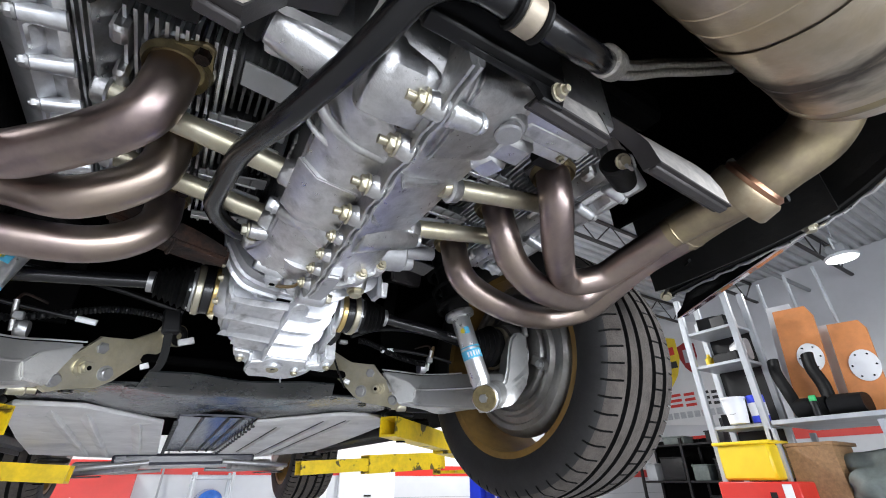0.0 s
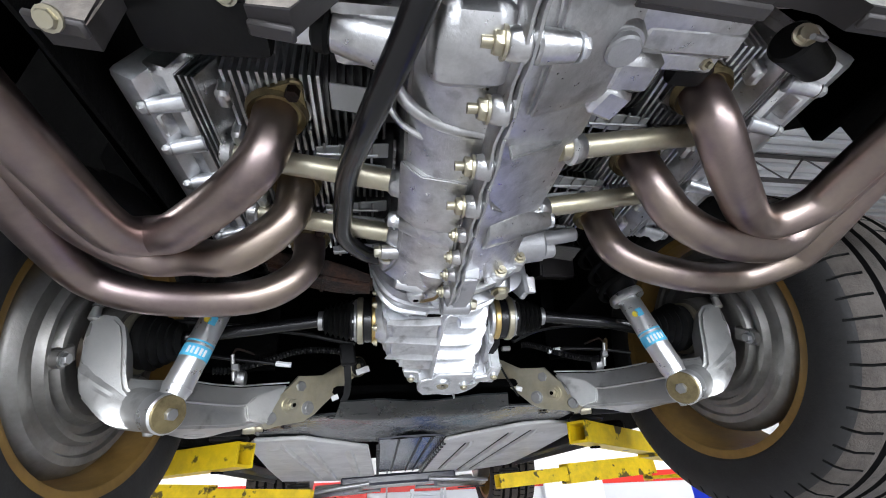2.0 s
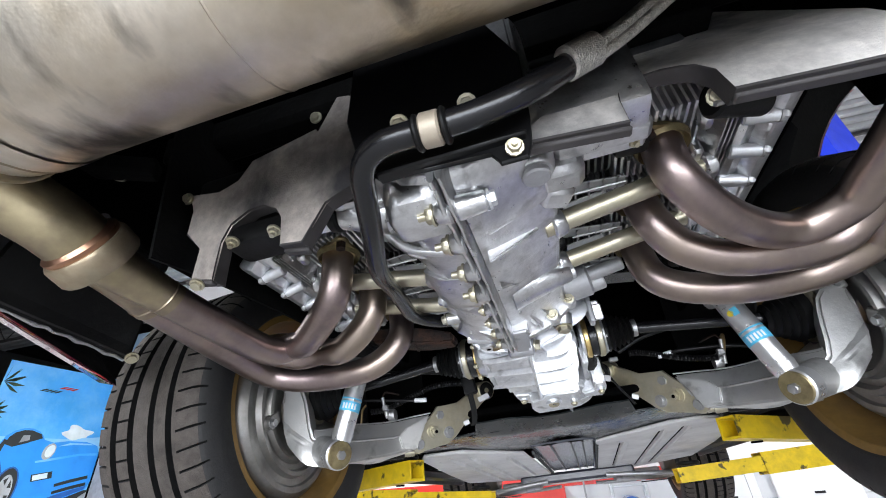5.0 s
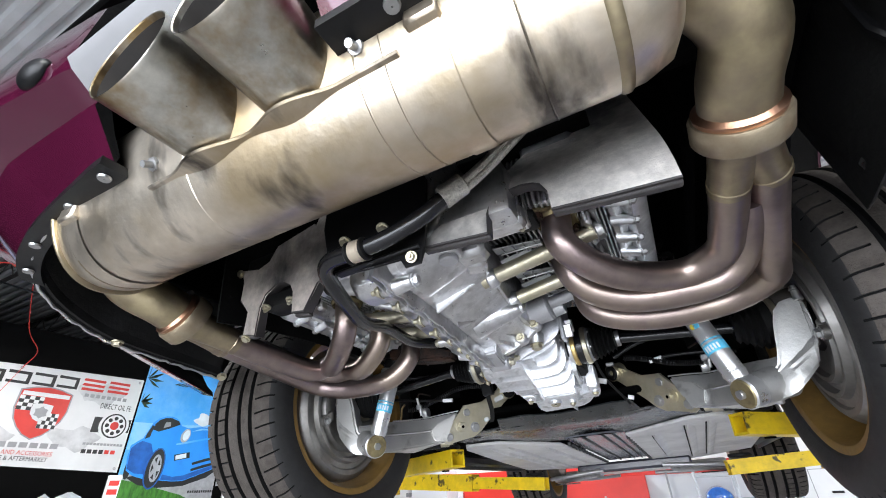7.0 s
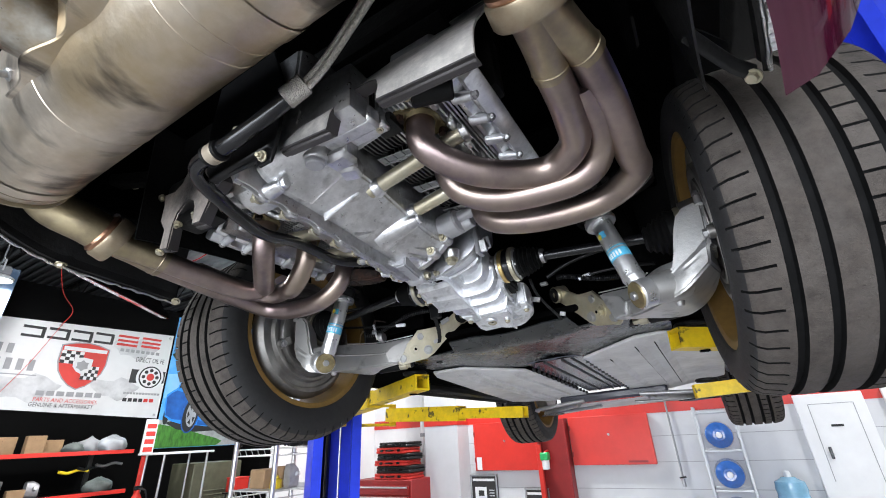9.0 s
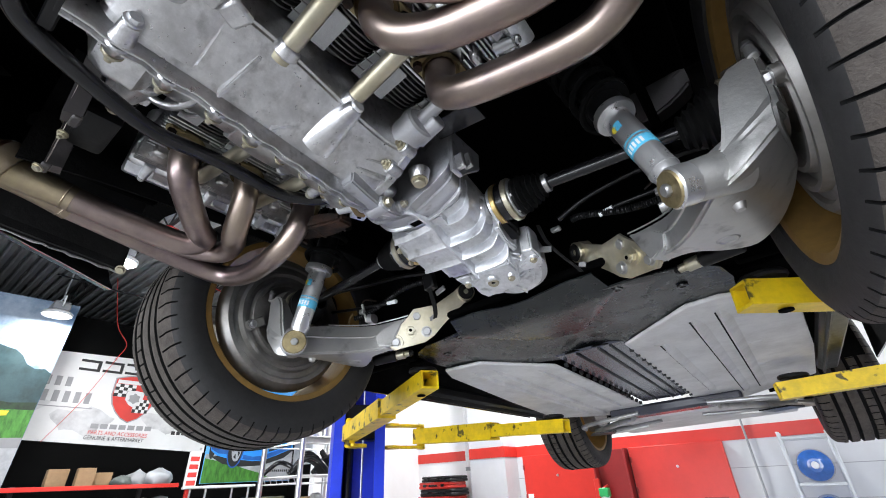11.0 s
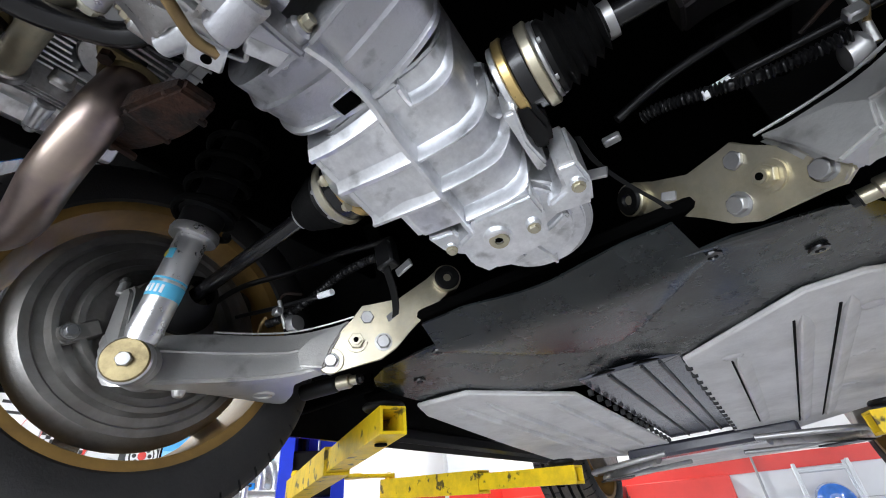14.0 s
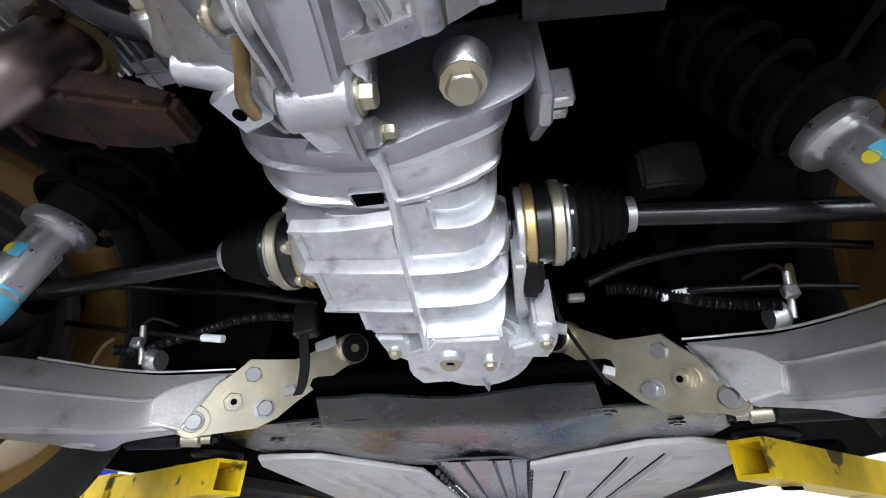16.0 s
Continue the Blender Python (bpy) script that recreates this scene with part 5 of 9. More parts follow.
    for k, y in enumerate(ys):
        bm = nb()
        for dy in (-0.028, 0.028):
            cyl(bm, (0.305 * s, y + dy, 0.210), (0.338 * s, y + dy, 0.199), 0.0100, 0.0075, 16, bevel=0.002)
        part("cover_boss", bm, CAST_CLEAN, engine)
        bm = nb()
        for dy in (-0.028, 0.028):
            hexbolt(bm, (0.337 * s, y + dy, 0.1995), (0.94 * s, 0, -0.34), 0.0055, 0.006, stud=0.003)
        part("bolt", bm, ZINC, engine)
        bm = nb()
        box(bm, (0.338 * s, y, 0.214), (0.022, 0.034, 0.024), Matrix.Rotation(radians(-30 * s), 3, "Y"), 0.004)
        part("cover_pocket", bm, CAST, engine)
    # oil return tubes
    for k in range(2):
        yt = (ys[k] + ys[k + 1]) / 2 - 0.006
        bm = nb()
        cyl(bm, (0.078 * s, yt + 0.004, 0.181), (0.285 * s, yt - 0.004, 0.212), 0.0135, seg=24)
        part("oil_return_tube", bm, GOLD, engine, "yellow-zinc oil return tube")
        bm = nb()
        cyl(bm, (0.088 * s, yt + 0.004, 0.182), (0.106 * s, yt + 0.004, 0.185), 0.019, 0.017, 24, bevel=0.003)
        cyl(bm, (0.278 * s, yt - 0.004, 0.211), (0.292 * s, yt - 0.004, 0.213), 0.018, seg=24, bevel=0.002)
        part("tube_socket", bm, CAST, engine)
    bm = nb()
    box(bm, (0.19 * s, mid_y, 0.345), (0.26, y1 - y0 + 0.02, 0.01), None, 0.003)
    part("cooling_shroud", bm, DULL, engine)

# ---- exhaust ----
exhaust = new("exhaust_header")
exhaust.parent = car
exhaust["label"] = "heat-tinted stainless exhaust headers"
PIPES = {
    1: ([(0.231, -0.470, 0.240), (0.233, -0.465, 0.176), (0.290, -0.405, 0.139), (0.375, -0.340, 0.139), (0.434, -0.364, 0.147), (0.447, -0.420, 0.162), (0.449, -0.505, 0.175)],
        [(0.212, -0.362, 0.240), (0.220, -0.366, 0.178), (0.250, -0.349, 0.140), (0.320, -0.327, 0.119), (0.430, -0.304, 0.128), (0.475, -0.345, 0.160), (0.474, -0.450, 0.180)],
        [(0.217, -0.228, 0.240), (0.230, -0.241, 0.150), (0.317, -0.237, 0.115), (0.435, -0.216, 0.120), (0.503, -0.256, 0.132), (0.506, -0.305, 0.144), (0.502, -0.407, 0.172), (0.492, -0.505, 0.180)]),
    -1: ([(-0.226, -0.408, 0.244), (-0.242, -0.392, 0.164), (-0.328, -0.320, 0.137), (-0.378, -0.284, 0.146), (-0.405, -0.312, 0.135), (-0.420, -0.417, 0.147), (-0.432, -0.505, 0.162)],
         [(-0.225, -0.292, 0.244), (-0.231, -0.284, 0.174), (-0.292, -0.263, 0.132), (-0.356, -0.234, 0.145), (-0.409, -0.233, 0.147), (-0.458, -0.290, 0.160), (-0.462, -0.410, 0.172)],
         [(-0.227, -0.152, 0.244), (-0.228, -0.165, 0.164), (-0.290, -0.169, 0.119), (-0.413, -0.163, 0.120), (-0.489, -0.187, 0.136), (-0.502, -0.276, 0.151), (-0.487, -0.396, 0.160), (-0.470, -0.500, 0.166)]),
}
VB = {1: Vector((0.458, -0.604, 0.188)), -1: Vector((-0.448, -0.600, 0.184))}
PIPE_R = 0.0235
for s in (1, -1):
    for k, pts in enumerate(PIPES[s]):
        bm = nb()
        path = smooth_path(pts, 12)
        sweep(bm, path, PIPE_R, 28)
        part("primary_pipe", bm, HEADER, exhaust)
        p = Vector(pts[0])
        bm = nb()
        # two-bolt flange
        o = arc(0.041, 0, 0.0085, -58, 58, 6) + arc(0, 0, 0.0305, 38, 142, 8) + arc(-0.041, 0, 0.0085, 122, 238, 6) + arc(0, 0, 0.0305, 218, 322, 8)
        plate(bm, o, 0.007, basis((p.x, p.y, 0.222), (0.55 * s, 0.84, 0), (0, 0, 1)), 0.0015)
        lathe(bm, [(0.0, PIPE_R + 0.001), (-0.006, PIPE_R + 0.006), (0.002, PIPE_R + 0.009), (0.004, PIPE_R)], centre=(p.x, p.y, 0.222), axis=(0, 0, 1), seg=28)
        part("flange", bm, BRONZE, exhaust, "bronze-tinted exhaust flange")
        for sg in (1, -1):
            q = Vector((p.x, p.y, 0.222)) + Vector((0.55 * s, 0.84, 0)).normalized() * 0.038 * sg
            bm = nb()
            cyl(bm, q + Vector((0, 0, 0.0)), q + Vector((0, 0, -0.010)), 0.0075, seg=6)
            part("flange_nut", bm, RUST, exhaust)
    # collector: two legs that merge
    e1, e3 = Vector(PIPES[s][0][-1]), Vector(PIPES[s][2][-1])
    v = VB[s]
    for e in (e1, e3):
        d = (v - e).normalized()
        bm = nb()
        sweep(bm, smooth_path([e - d * 0.012, e, e.lerp(v, 0.5), e.lerp(v, 0.86), v + Vector((0, -0.008, 0.002))], 6), lambda f: PIPE_R + 0.0005 + 0.011 * f ** 2, 28)
        part("collector", bm, HEADER_TAN, exhaust)
        bm = nb()
        lathe(bm, [(-0.0025, PIPE_R), (0, PIPE_R + 0.0018), (0.0025, PIPE_R)], centre=e, axis=d, seg=28)
        part("weld_bead", bm, HEADER_TAN, exhaust)
    bm = nb()
    dv = Vector((0.004 * s, -0.93, 0.36)).normalized()
    lathe(bm, [(-0.018, 0.034), (-0.018, 0.0455), (-0.014, 0.048), (0.008, 0.048), (0.012, 0.0455), (0.012, 0.034)], centre=v, axis=dv, seg=48)
    part("v_band_clamp", bm, BAND_TAN, exhaust, "straw-coloured v-band clamp")
    bm = nb()
    lathe(bm, [(0.010, 0.034), (0.012, 0.043), (0.018, 0.044), (0.024, 0.037), (0.022, 0.034)], centre=v, axis=dv, seg=48)
    part("weld_ring", bm, COPPER, exhaust)
    bm = nb()
    cyl(bm, v + Vector((0.0 * s, 0.0, 0.052)), v + Vector((0.03 * s, 0.01, 0.056)), 0.006, seg=10)
    hexbolt(bm, v + Vector((0.03 * s, 0.01, 0.056)), (s, 0, 0), 0.007, 0.008)
    part("clamp_bolt", bm, ZINC, exhaust)

muffler = new("muffler")
muffler.parent = car
muffler["label"] = "large transverse stainless muffler with twin tips"
MUF = [(-0.392, 0.30), (-0.390, 0.74), (-0.382, 0.90), (-0.362, 0.985), (-0.345, 1.0), (-0.24, 1.0), (-0.1, 1.0), (0.1, 1.0), (0.24, 1.0), (0.345, 1.0), (0.372, 0.985), (0.396, 0.90), (0.408, 0.72), (0.412, 0.30)]
MC_Y, MC_Z, MH_Y, MH_Z = -0.784, 0.2584, 0.080, 0.1054


def muffler_loft(b, sections, n=64, caps=True):
    """An oval body along x, leaning a little to the rear."""
    loft_x(b, sections, n, caps)
    c = Vector((0, MC_Y, MC_Z))
    bmesh.ops.rotate(b, cent=c, matrix=Matrix.Rotation(0.297, 3, "X"), verts=b.verts)


bm = nb()
muffler_loft(bm, [((x, MC_Y, MC_Z), MH_Y * k, MH_Z * k, 2.35) for x, k in MUF])
part("shell", bm, MUFFLER, muffler)
for x, w in ((-0.338, 0.003), (0.355, 0.006), (-0.372, 0.003), ):
    bm = nb()
    k = 1.006 if abs(x) < 0.4 else 0.9
    muffler_loft(bm, [((x - w, MC_Y, MC_Z), MH_Y * k * 0.99, MH_Z * k * 0.99, 2.35), ((x - w * 0.5, MC_Y, MC_Z), MH_Y * (k + 0.012), MH_Z * (k + 0.012), 2.35), ((x + w * 0.5, MC_Y, MC_Z), MH_Y * (k + 0.012), MH_Z * (k + 0.012), 2.35), ((x + w, MC_Y, MC_Z), MH_Y * k * 0.99, MH_Z * k * 0.99, 2.35)], 64)
    part("end_seam", bm, HEADER_TAN, muffler)
for x in (-0.10, 0.14, 0.17, 0.29):
    bm = nb()
    muffler_loft(bm, [((x - 0.0015, MC_Y, MC_Z), MH_Y * 0.998, MH_Z * 0.998, 2.35), ((x, MC_Y, MC_Z), MH_Y * 1.008, MH_Z * 1.008, 2.35), ((x + 0.0015, MC_Y, MC_Z), MH_Y * 0.998, MH_Z * 0.998, 2.35)])
    part("sheet_seam", bm, MUFFLER, muffler)
# wavy rear flange below the tips
bm = nb()
rings = []
for i in range(57):
    x = -0.160 + 0.345 * i / 56
    wave = math.cos(2 * math.pi * x / 0.122 - math.pi) * (1 if abs(x) < 0.122 else 0.0) if abs(x) < 0.122 else -1
    fade = min(1, (x + 0.160) / 0.02, (0.185 - x) / 0.02)
    out, z = -0.851 - (0.007 + 0.007 * wave) * fade, 0.1945 - 0.0035 * wave
    rings.append([bm.verts.new(v) for v in ((x, -0.834, z), (x, out + 0.001, z - 0.001), (x, out - 0.001, z + 0.0008), (x, out, z + 0.003), (x, -0.834, z + 0.004))])
skin(bm, rings)
part("rear_flange", bm, MUFFLER, muffler)
for x in (-0.062, 0.060):
    bm = nb()
    ax = Vector((-0.12 if x < 0 else -0.06, -0.97, 0.18)).normalized()
    c = Vector((x + 0.006, -0.835, 0.244))
    lathe(bm, [(-0.03, 0.049), (0.0, 0.050), (0.108, 0.0555), (0.112, 0.0565), (0.114, 0.0558), (0.113, 0.0546), (0.106, 0.0543)], centre=c, axis=ax, seg=56)
    for v in bm.verts:
        a = (v.co - c).dot(ax)
        v.co.y += (c.y + ax.y * a - v.co.y) * min(1, max(0, a / 0.112))
    part("tail_pipe", bm, TIP, muffler, "stained round exhaust tip")
    bm = nb()
    lathe(bm, [(0.108, 0.0540), (0.06, 0.0500), (0.0, 0.0470)], centre=c, axis=ax, seg=56)
    for v in bm.verts:
        a = (v.co - c).dot(ax)
        v.co.y += (c.y + ax.y * a - v.co.y) * min(1, max(0, a / 0.112))
    part("tip_lining", bm, SOOT, muffler)
    bm = nb()
    cyl(bm, c - ax * 0.03, c + ax * 0.012, 0.0462, seg=40)
    part("tip_bore", bm, SOOT, muffler)
for x, z in ((0.146, 0.228), (-0.150, 0.228)):
    bm = nb()
    hexbolt(bm, (x, -0.852, z), (0, -0.75, -0.5), 0.008, 0.008, stud=0.012)
    part("stud_nut", bm, ZINC, muffler)
for s in (1, -1):
    v = VB[s]
    bm = nb()
    st = Vector((0.395 * s, -0.735, 0.275))
    path = smooth_path([st, st + Vector((0.04 * s, -0.004, -0.022)), Vector((0.466 * s, -0.700, 0.222)), v + Vector((0.001 * s, -0.045, 0.014)), v + Vector((0, -0.012, 0.004))], 10)
    sweep(bm, path, 0.0375, 32)
    part("inlet_elbow", bm, HEADER_TAN, muffler, "straw-tinted inlet elbow")
for x in (-0.325, 0.215):
    bm = nb()
    box(bm, (x, -0.856, 0.232), (0.034, 0.014, 0.045), None, 0.003)
    part("strap_buckle", bm, MUFFLER, muffler)
    bm = nb()
    muffler_loft(bm, [((x - 0.014, MC_Y, MC_Z), MH_Y * 1.02, MH_Z * 1.015, 2.35), ((x + 0.014, MC_Y, MC_Z), MH_Y * 1.02, MH_Z * 1.015, 2.35)], 64, False)
    part("strap", bm, MUFFLER, muffler)

# ---- engine carrier, tin plates and oil line behind the engine ----
tinwork = new("engine_tin")
tinwork.parent = car
tinwork["label"] = "blasted sheet-metal engine tin with round cut-outs"


def tin(outline, y, yaw=0.0, x0=0.0):
    b = nb()
    m = Matrix.Translation((x0, y, 0)) @ Matrix.Rotation(radians(yaw), 4, "Z") @ Matrix.Translation((-x0, 0, 0)) @ Matrix.Rotation(radians(90), 4, "X")
    plate(b, outline, 0.004, m, 0.0012)
    part("tin_plate", b, TIN_SMOKED, tinwork, "smoke-stained blasted sheet")


# right plate: a broad sheet with a round cut-out in its lower edge
def line_at(points, x):
    for (xa, za), (xb, zb) in zip(points, points[1:]):
        if xa <= x <= xb:
            return za + (zb - za) * (x - xa) / max(1e-6, xb - xa)
    return points[-1][1]


def tin_y(z):
    """The sheet stands upright at its lower edge and bends forward above it."""
    h = min(z, 0.235) - 0.145
    return -0.604 + 3.6 * h * max(0, h) + 0.62 * max(0, z - 0.235)


LOW = [(0.068, 0.160), (0.162, 0.150), (0.163, 0.180), (0.168, 0.203), (0.178, 0.212), (0.190, 0.217), (0.213, 0.219), (0.228, 0.213), (0.238, 0.205), (0.246, 0.185), (0.247, 0.154), (0.317, 0.147), (0.388, 0.141)]
HIGH = [(0.068, 0.170), (0.092, 0.192), (0.134, 0.232), (0.190, 0.290), (0.250, 0.390), (0.340, 0.490), (0.388, 0.470)]
bm = nb()
rings = []
for x in sorted({p[0] for p in LOW} | {0.068 + 0.32 * i / 24 for i in range(25)}):
    za, zb_ = line_at(LOW, x), max(line_at(HIGH, x), line_at(LOW, x) + 0.008)
    zs = [za + (zb_ - za) * i / 12 for i in range(13)]
    rings.append([bm.verts.new((x, tin_y(z) - 0.002, z)) for z in zs] + [bm.verts.new((x, tin_y(z) + 0.002, z)) for z in reversed(zs)])
skin(bm, rings)
part("tin_plate", bm, TIN, tinwork)
tin([(-0.376, 0.282), (-0.360, 0.250), (-0.363, 0.214), (-0.331, 0.182), (-0.336, 0.138), (-0.301, 0.129), (-0.301, 0.149), (-0.300, 0.182), (-0.289, 0.204), (-0.263, 0.216), (-0.238, 0.215), (-0.217, 0.201), (-0.208, 0.185), (-0.207, 0.146), (-0.177, 0.140), (-0.150, 0.184), (-0.110, 0.196), (-0.099, 0.238), (-0.068, 0.281), (-0.122, 0.345), (-0.140, 0.352), (-0.166, 0.297), (-0.170, 0.308), (-0.270, 0.299), (-0.288, 0.271), (-0.320, 0.264)], -0.565, -6, -0.22)
for x0, z0, x1, z1, y in ((0.066, 0.1585, 0.164, 0.1485, -0.600), (0.247, 0.1525, 0.388, 0.1395, -0.600), (-0.338, 0.136, -0.300, 0.1275, -0.560), (-0.208, 0.1445, -0.176, 0.1385, -0.560)):
    bm = nb()
    box(bm, ((x0 + x1) / 2, y + 0.004, (z0 + z1) / 2), (math.hypot(x1 - x0, z1 - z0), 0.012, 0.006), Matrix.Rotation(-math.atan2(z1 - z0, x1 - x0), 3, "Y"), 0.002)
    part("tin_lip", bm, STEEL, tinwork)
def folded_lip(points, deep):
    """The lower edge of a sheet, folded forward."""
    b = nb()
    skin(b, [[b.verts.new(Vector(p) + Vector(v)) for v in ((0, -0.002, -0.0015), (0, deep, 0.002), (0, deep, 0.005), (0, -0.002, 0.0015))] for p in points])
    part("folded_lip", b, STEEL, tinwork, "dark folded lower edge of the sheet")


folded_lip([(x, tin_y(z) - 0.001, z) for x, z in LOW], 0.020)
turn = Matrix.Translation((-0.22, -0.565, 0)) @ Matrix.Rotation(radians(-6), 4, "Z") @ Matrix.Translation((0.22, 0, 0))
folded_lip([turn @ Vector((x, -0.002, z)) for x, z in ((-0.363, 0.214), (-0.331, 0.182), (-0.336, 0.138), (-0.301, 0.129), (-0.301, 0.149), (-0.300, 0.182), (-0.289, 0.204), (-0.263, 0.216), (-0.238, 0.215), (-0.217, 0.201), (-0.208, 0.185), (-0.207, 0.146), (-0.177, 0.140), (-0.150, 0.184), (-0.110, 0.196), (-0.099, 0.238))], 0.020)
for p, a in (((-0.318, -0.562, 0.128), (0, -0.5, -1)), ((-0.372, -0.556, 0.272), (0, -1, -0.3)), ((-0.172, -0.572, 0.330), (0, -1, -0.2))):
    bm = nb()
    hexbolt(bm, p, a, 0.0055, 0.005)
    part("bolt", bm, GOLD, tinwork)
carrier = new("engine_carrier")
carrier.parent = car
carrier["label"] = "black engine carrier plate with bolted mounts"
bm = nb()
m = Matrix.Translation((0, -0.618, 0)) @ Matrix.Rotation(radians(90), 4, "X")
plate(bm, [(-0.085, 0.172), (-0.066, 0.150), (-0.02, 0.146), (0.042, 0.144), (0.048, 0.128), (0.072, 0.128), (0.078, 0.144), (0.082, 0.172), (0.088, 0.26), (0.05, 0.36), (-0.09, 0.36), (-0.10, 0.24)], 0.006, m, 0.0015)
part("carrier_plate", bm, BLACK, carrier)
bm = nb()
box(bm, (0.005, -0.624, 0.150), (0.14, 0.016, 0.006), None, 0.002)
part("carrier_flange", bm, BLACK, carrier)
for x, y, z, sx, sy, sz in ((-0.255, -0.527, 0.194, 0.10, 0.05, 0.030), (0.190, -0.505, 0.214, 0.040, 0.04, 0.020), (-0.26, -0.535, 0.26, 0.2, 0.04, 0.08), (0.25, -0.43, 0.31, 0.22, 0.04, 0.12)):
    bm = nb()
    box(bm, (x, y, z), (sx, sy, sz), None, 0.010, 2)
    part("rubber_mount", bm, BOOT, carrier)
for p, a in (((0.062, -0.628, 0.137), (0.1, -1, -0.3)), ((-0.285, -0.556, 0.181), (0, -0.3, -1)), ((-0.228, -0.556, 0.181), (0, -0.3, -1)), ((0.186, -0.520, 0.200), (0.2, -0.3, -1))):
    bm = nb()
    hexbolt(bm, p, a, 0.0055, 0.006, stud=0.006)
    part("bolt", bm, GOLD, carrier)
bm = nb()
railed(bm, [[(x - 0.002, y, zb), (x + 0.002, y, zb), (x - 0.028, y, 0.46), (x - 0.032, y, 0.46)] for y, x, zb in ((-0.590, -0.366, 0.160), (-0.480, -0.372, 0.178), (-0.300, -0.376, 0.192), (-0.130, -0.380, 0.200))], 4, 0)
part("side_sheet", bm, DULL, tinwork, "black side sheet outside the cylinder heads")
# heater valve hung beside the right exhaust port
valve = new("heater_valve")
valve.parent = car
valve["label"] = "black heater valve with a wire clip"
bm = nb()
cyl(bm, (0.262, -0.545, 0.205), (0.318, -0.520, 0.205), 0.020, 0.016, 24, bevel=0.003)
part("valve_body", bm, BOOT, valve)
bm = nb()
sweep(bm, smooth_path([(0.250, -0.566, 0.178), (0.272, -0.560, 0.186), (0.276, -0.552, 0.212), (0.300, -0.548, 0.226), (0.318, -0.540, 0.222)]), 0.0026, 8)
part("clip_wire", bm, ZINC, valve)
bm = nb()
hexbolt(bm, (0.262, -0.556, 0.196), (-0.4, -0.8, -0.5), 0.007, 0.006)
part("bolt", bm, GOLD, valve)
oil = new("oil_line")
oil.parent = car
oil["label"] = "black oil pipe with braided hose"
bm = nb()
sweep(bm, bend([(0.132, -0.640, 0.205), (0.085, -0.655, 0.168), (0.03, -0.662, 0.150), (-0.070, -0.660, 0.155), (-0.093, -0.583, 0.138), (-0.131, -0.478, 0.135), (-0.154, -0.381, 0.166), (-0.169, -0.245, 0.169), (-0.138, -0.185, 0.176), (-0.105, -0.170, 0.178)], 0.040), 0.0118, 24)
part("pipe", bm, BLACKMETAL, oil)
bm = nb()
cyl(bm, (0.009, -0.662, 0.1495), (-0.009, -0.662, 0.1508), 0.0152, seg=28, bevel=0.002)
part("clamp", bm, CLAMP_TAN, oil)
bm = nb()
for x in (0.014, -0.014):
    cyl(bm, (x * 0.85 - 0.003, -0.662, 0.150), (x * 0.85 + 0.003, -0.662, 0.150), 0.0162, seg=28, bevel=0.002)
part("clamp_rubber", bm, BOOT, oil)
bm = nb()
for x in (0.045, -0.045):
    hexbolt(bm, (x * 0.7, -0.650, 0.182), (0, -0.6, -1), 0.006, 0.006)
part("bolt", bm, GOLD, oil)
bm = nb()
cyl(bm, (0.120, -0.645, 0.197), (0.150, -0.637, 0.216), 0.0155, seg=24, bevel=0.002)
part("hose_collar", bm, BRAID, oil)
for k in range(3):
    bm = nb()
    dz, dy = 0.008 * (k - 1), 0.004 * abs(k - 1)
    sweep(bm, smooth_path([(0.140, -0.640 + dy, 0.208 + dz), (0.185, -0.640 + dy, 0.232 + dz), (0.240, -0.648 + dy, 0.262 + dz), (0.300, -0.662 + dy, 0.285 + dz), (0.350, -0.680 + dy, 0.300 + dz)]), 0.0052, 12)
    part("hose_strand", bm, BRAID, oil, "ribbed grey hose strand")
bm = nb()
cyl(bm, (0.344, -0.678, 0.298), (0.372, -0.690, 0.306), 0.012, seg=18, bevel=0.002)
part("hose_end", bm, BLACK, oil)
heat = new("heat_pipe")
heat.parent = car
heat["label"] = "rusty heat exchanger pipe"
bm = nb()
railed(bm, [[(x, y - w, z - h), (x, y + w, z - h), (x, y + w, z + h), (x, y - w, z + h)] for x, y, z, w, h in ((-0.285, -0.150, 0.182, 0.018, 0.012), (-0.240, -0.138, 0.176, 0.026, 0.016), (-0.180, -0.124, 0.168, 0.026, 0.016), (-0.128, -0.116, 0.160, 0.018, 0.010))], 4, 0.005)
part("heat_duct", bm, RUST, heat)
for k in range(3):
    bm = nb()
    x = -0.255 + 0.05 * k
    box(bm, (x, -0.140 + 0.012 * k, 0.158), (0.006, 0.050, 0.010), Matrix.Rotation(radians(10), 3, "Z"), 0.002)
    part("duct_rib", bm, RUST, heat)
starter = new("starter_motor")
starter.parent = car
starter["label"] = "aluminium starter motor with black bracket"
bm = nb()
cyl(bm, (0.085, -0.175, 0.200), (0.200, -0.190, 0.214), 0.014, 0.012, 20, bevel=0.002)
cyl(bm, (0.110, -0.165, 0.190), (0.165, -0.170, 0.198), 0.016, 0.015, 20, bevel=0.002)
cyl(bm, (0.090, -0.180, 0.195), (0.140, -0.185, 0.200), 0.030, seg=24, bevel=0.004)
part("motor_body", bm, GREYCAST, starter)
bm = nb()
box(bm, (0.175, -0.135, 0.215), (0.10, 0.045, 0.006), Matrix.Rotation(radians(8), 3, "Y"), 0.001)
part("shield_plate", bm, BLACKMETAL, starter)

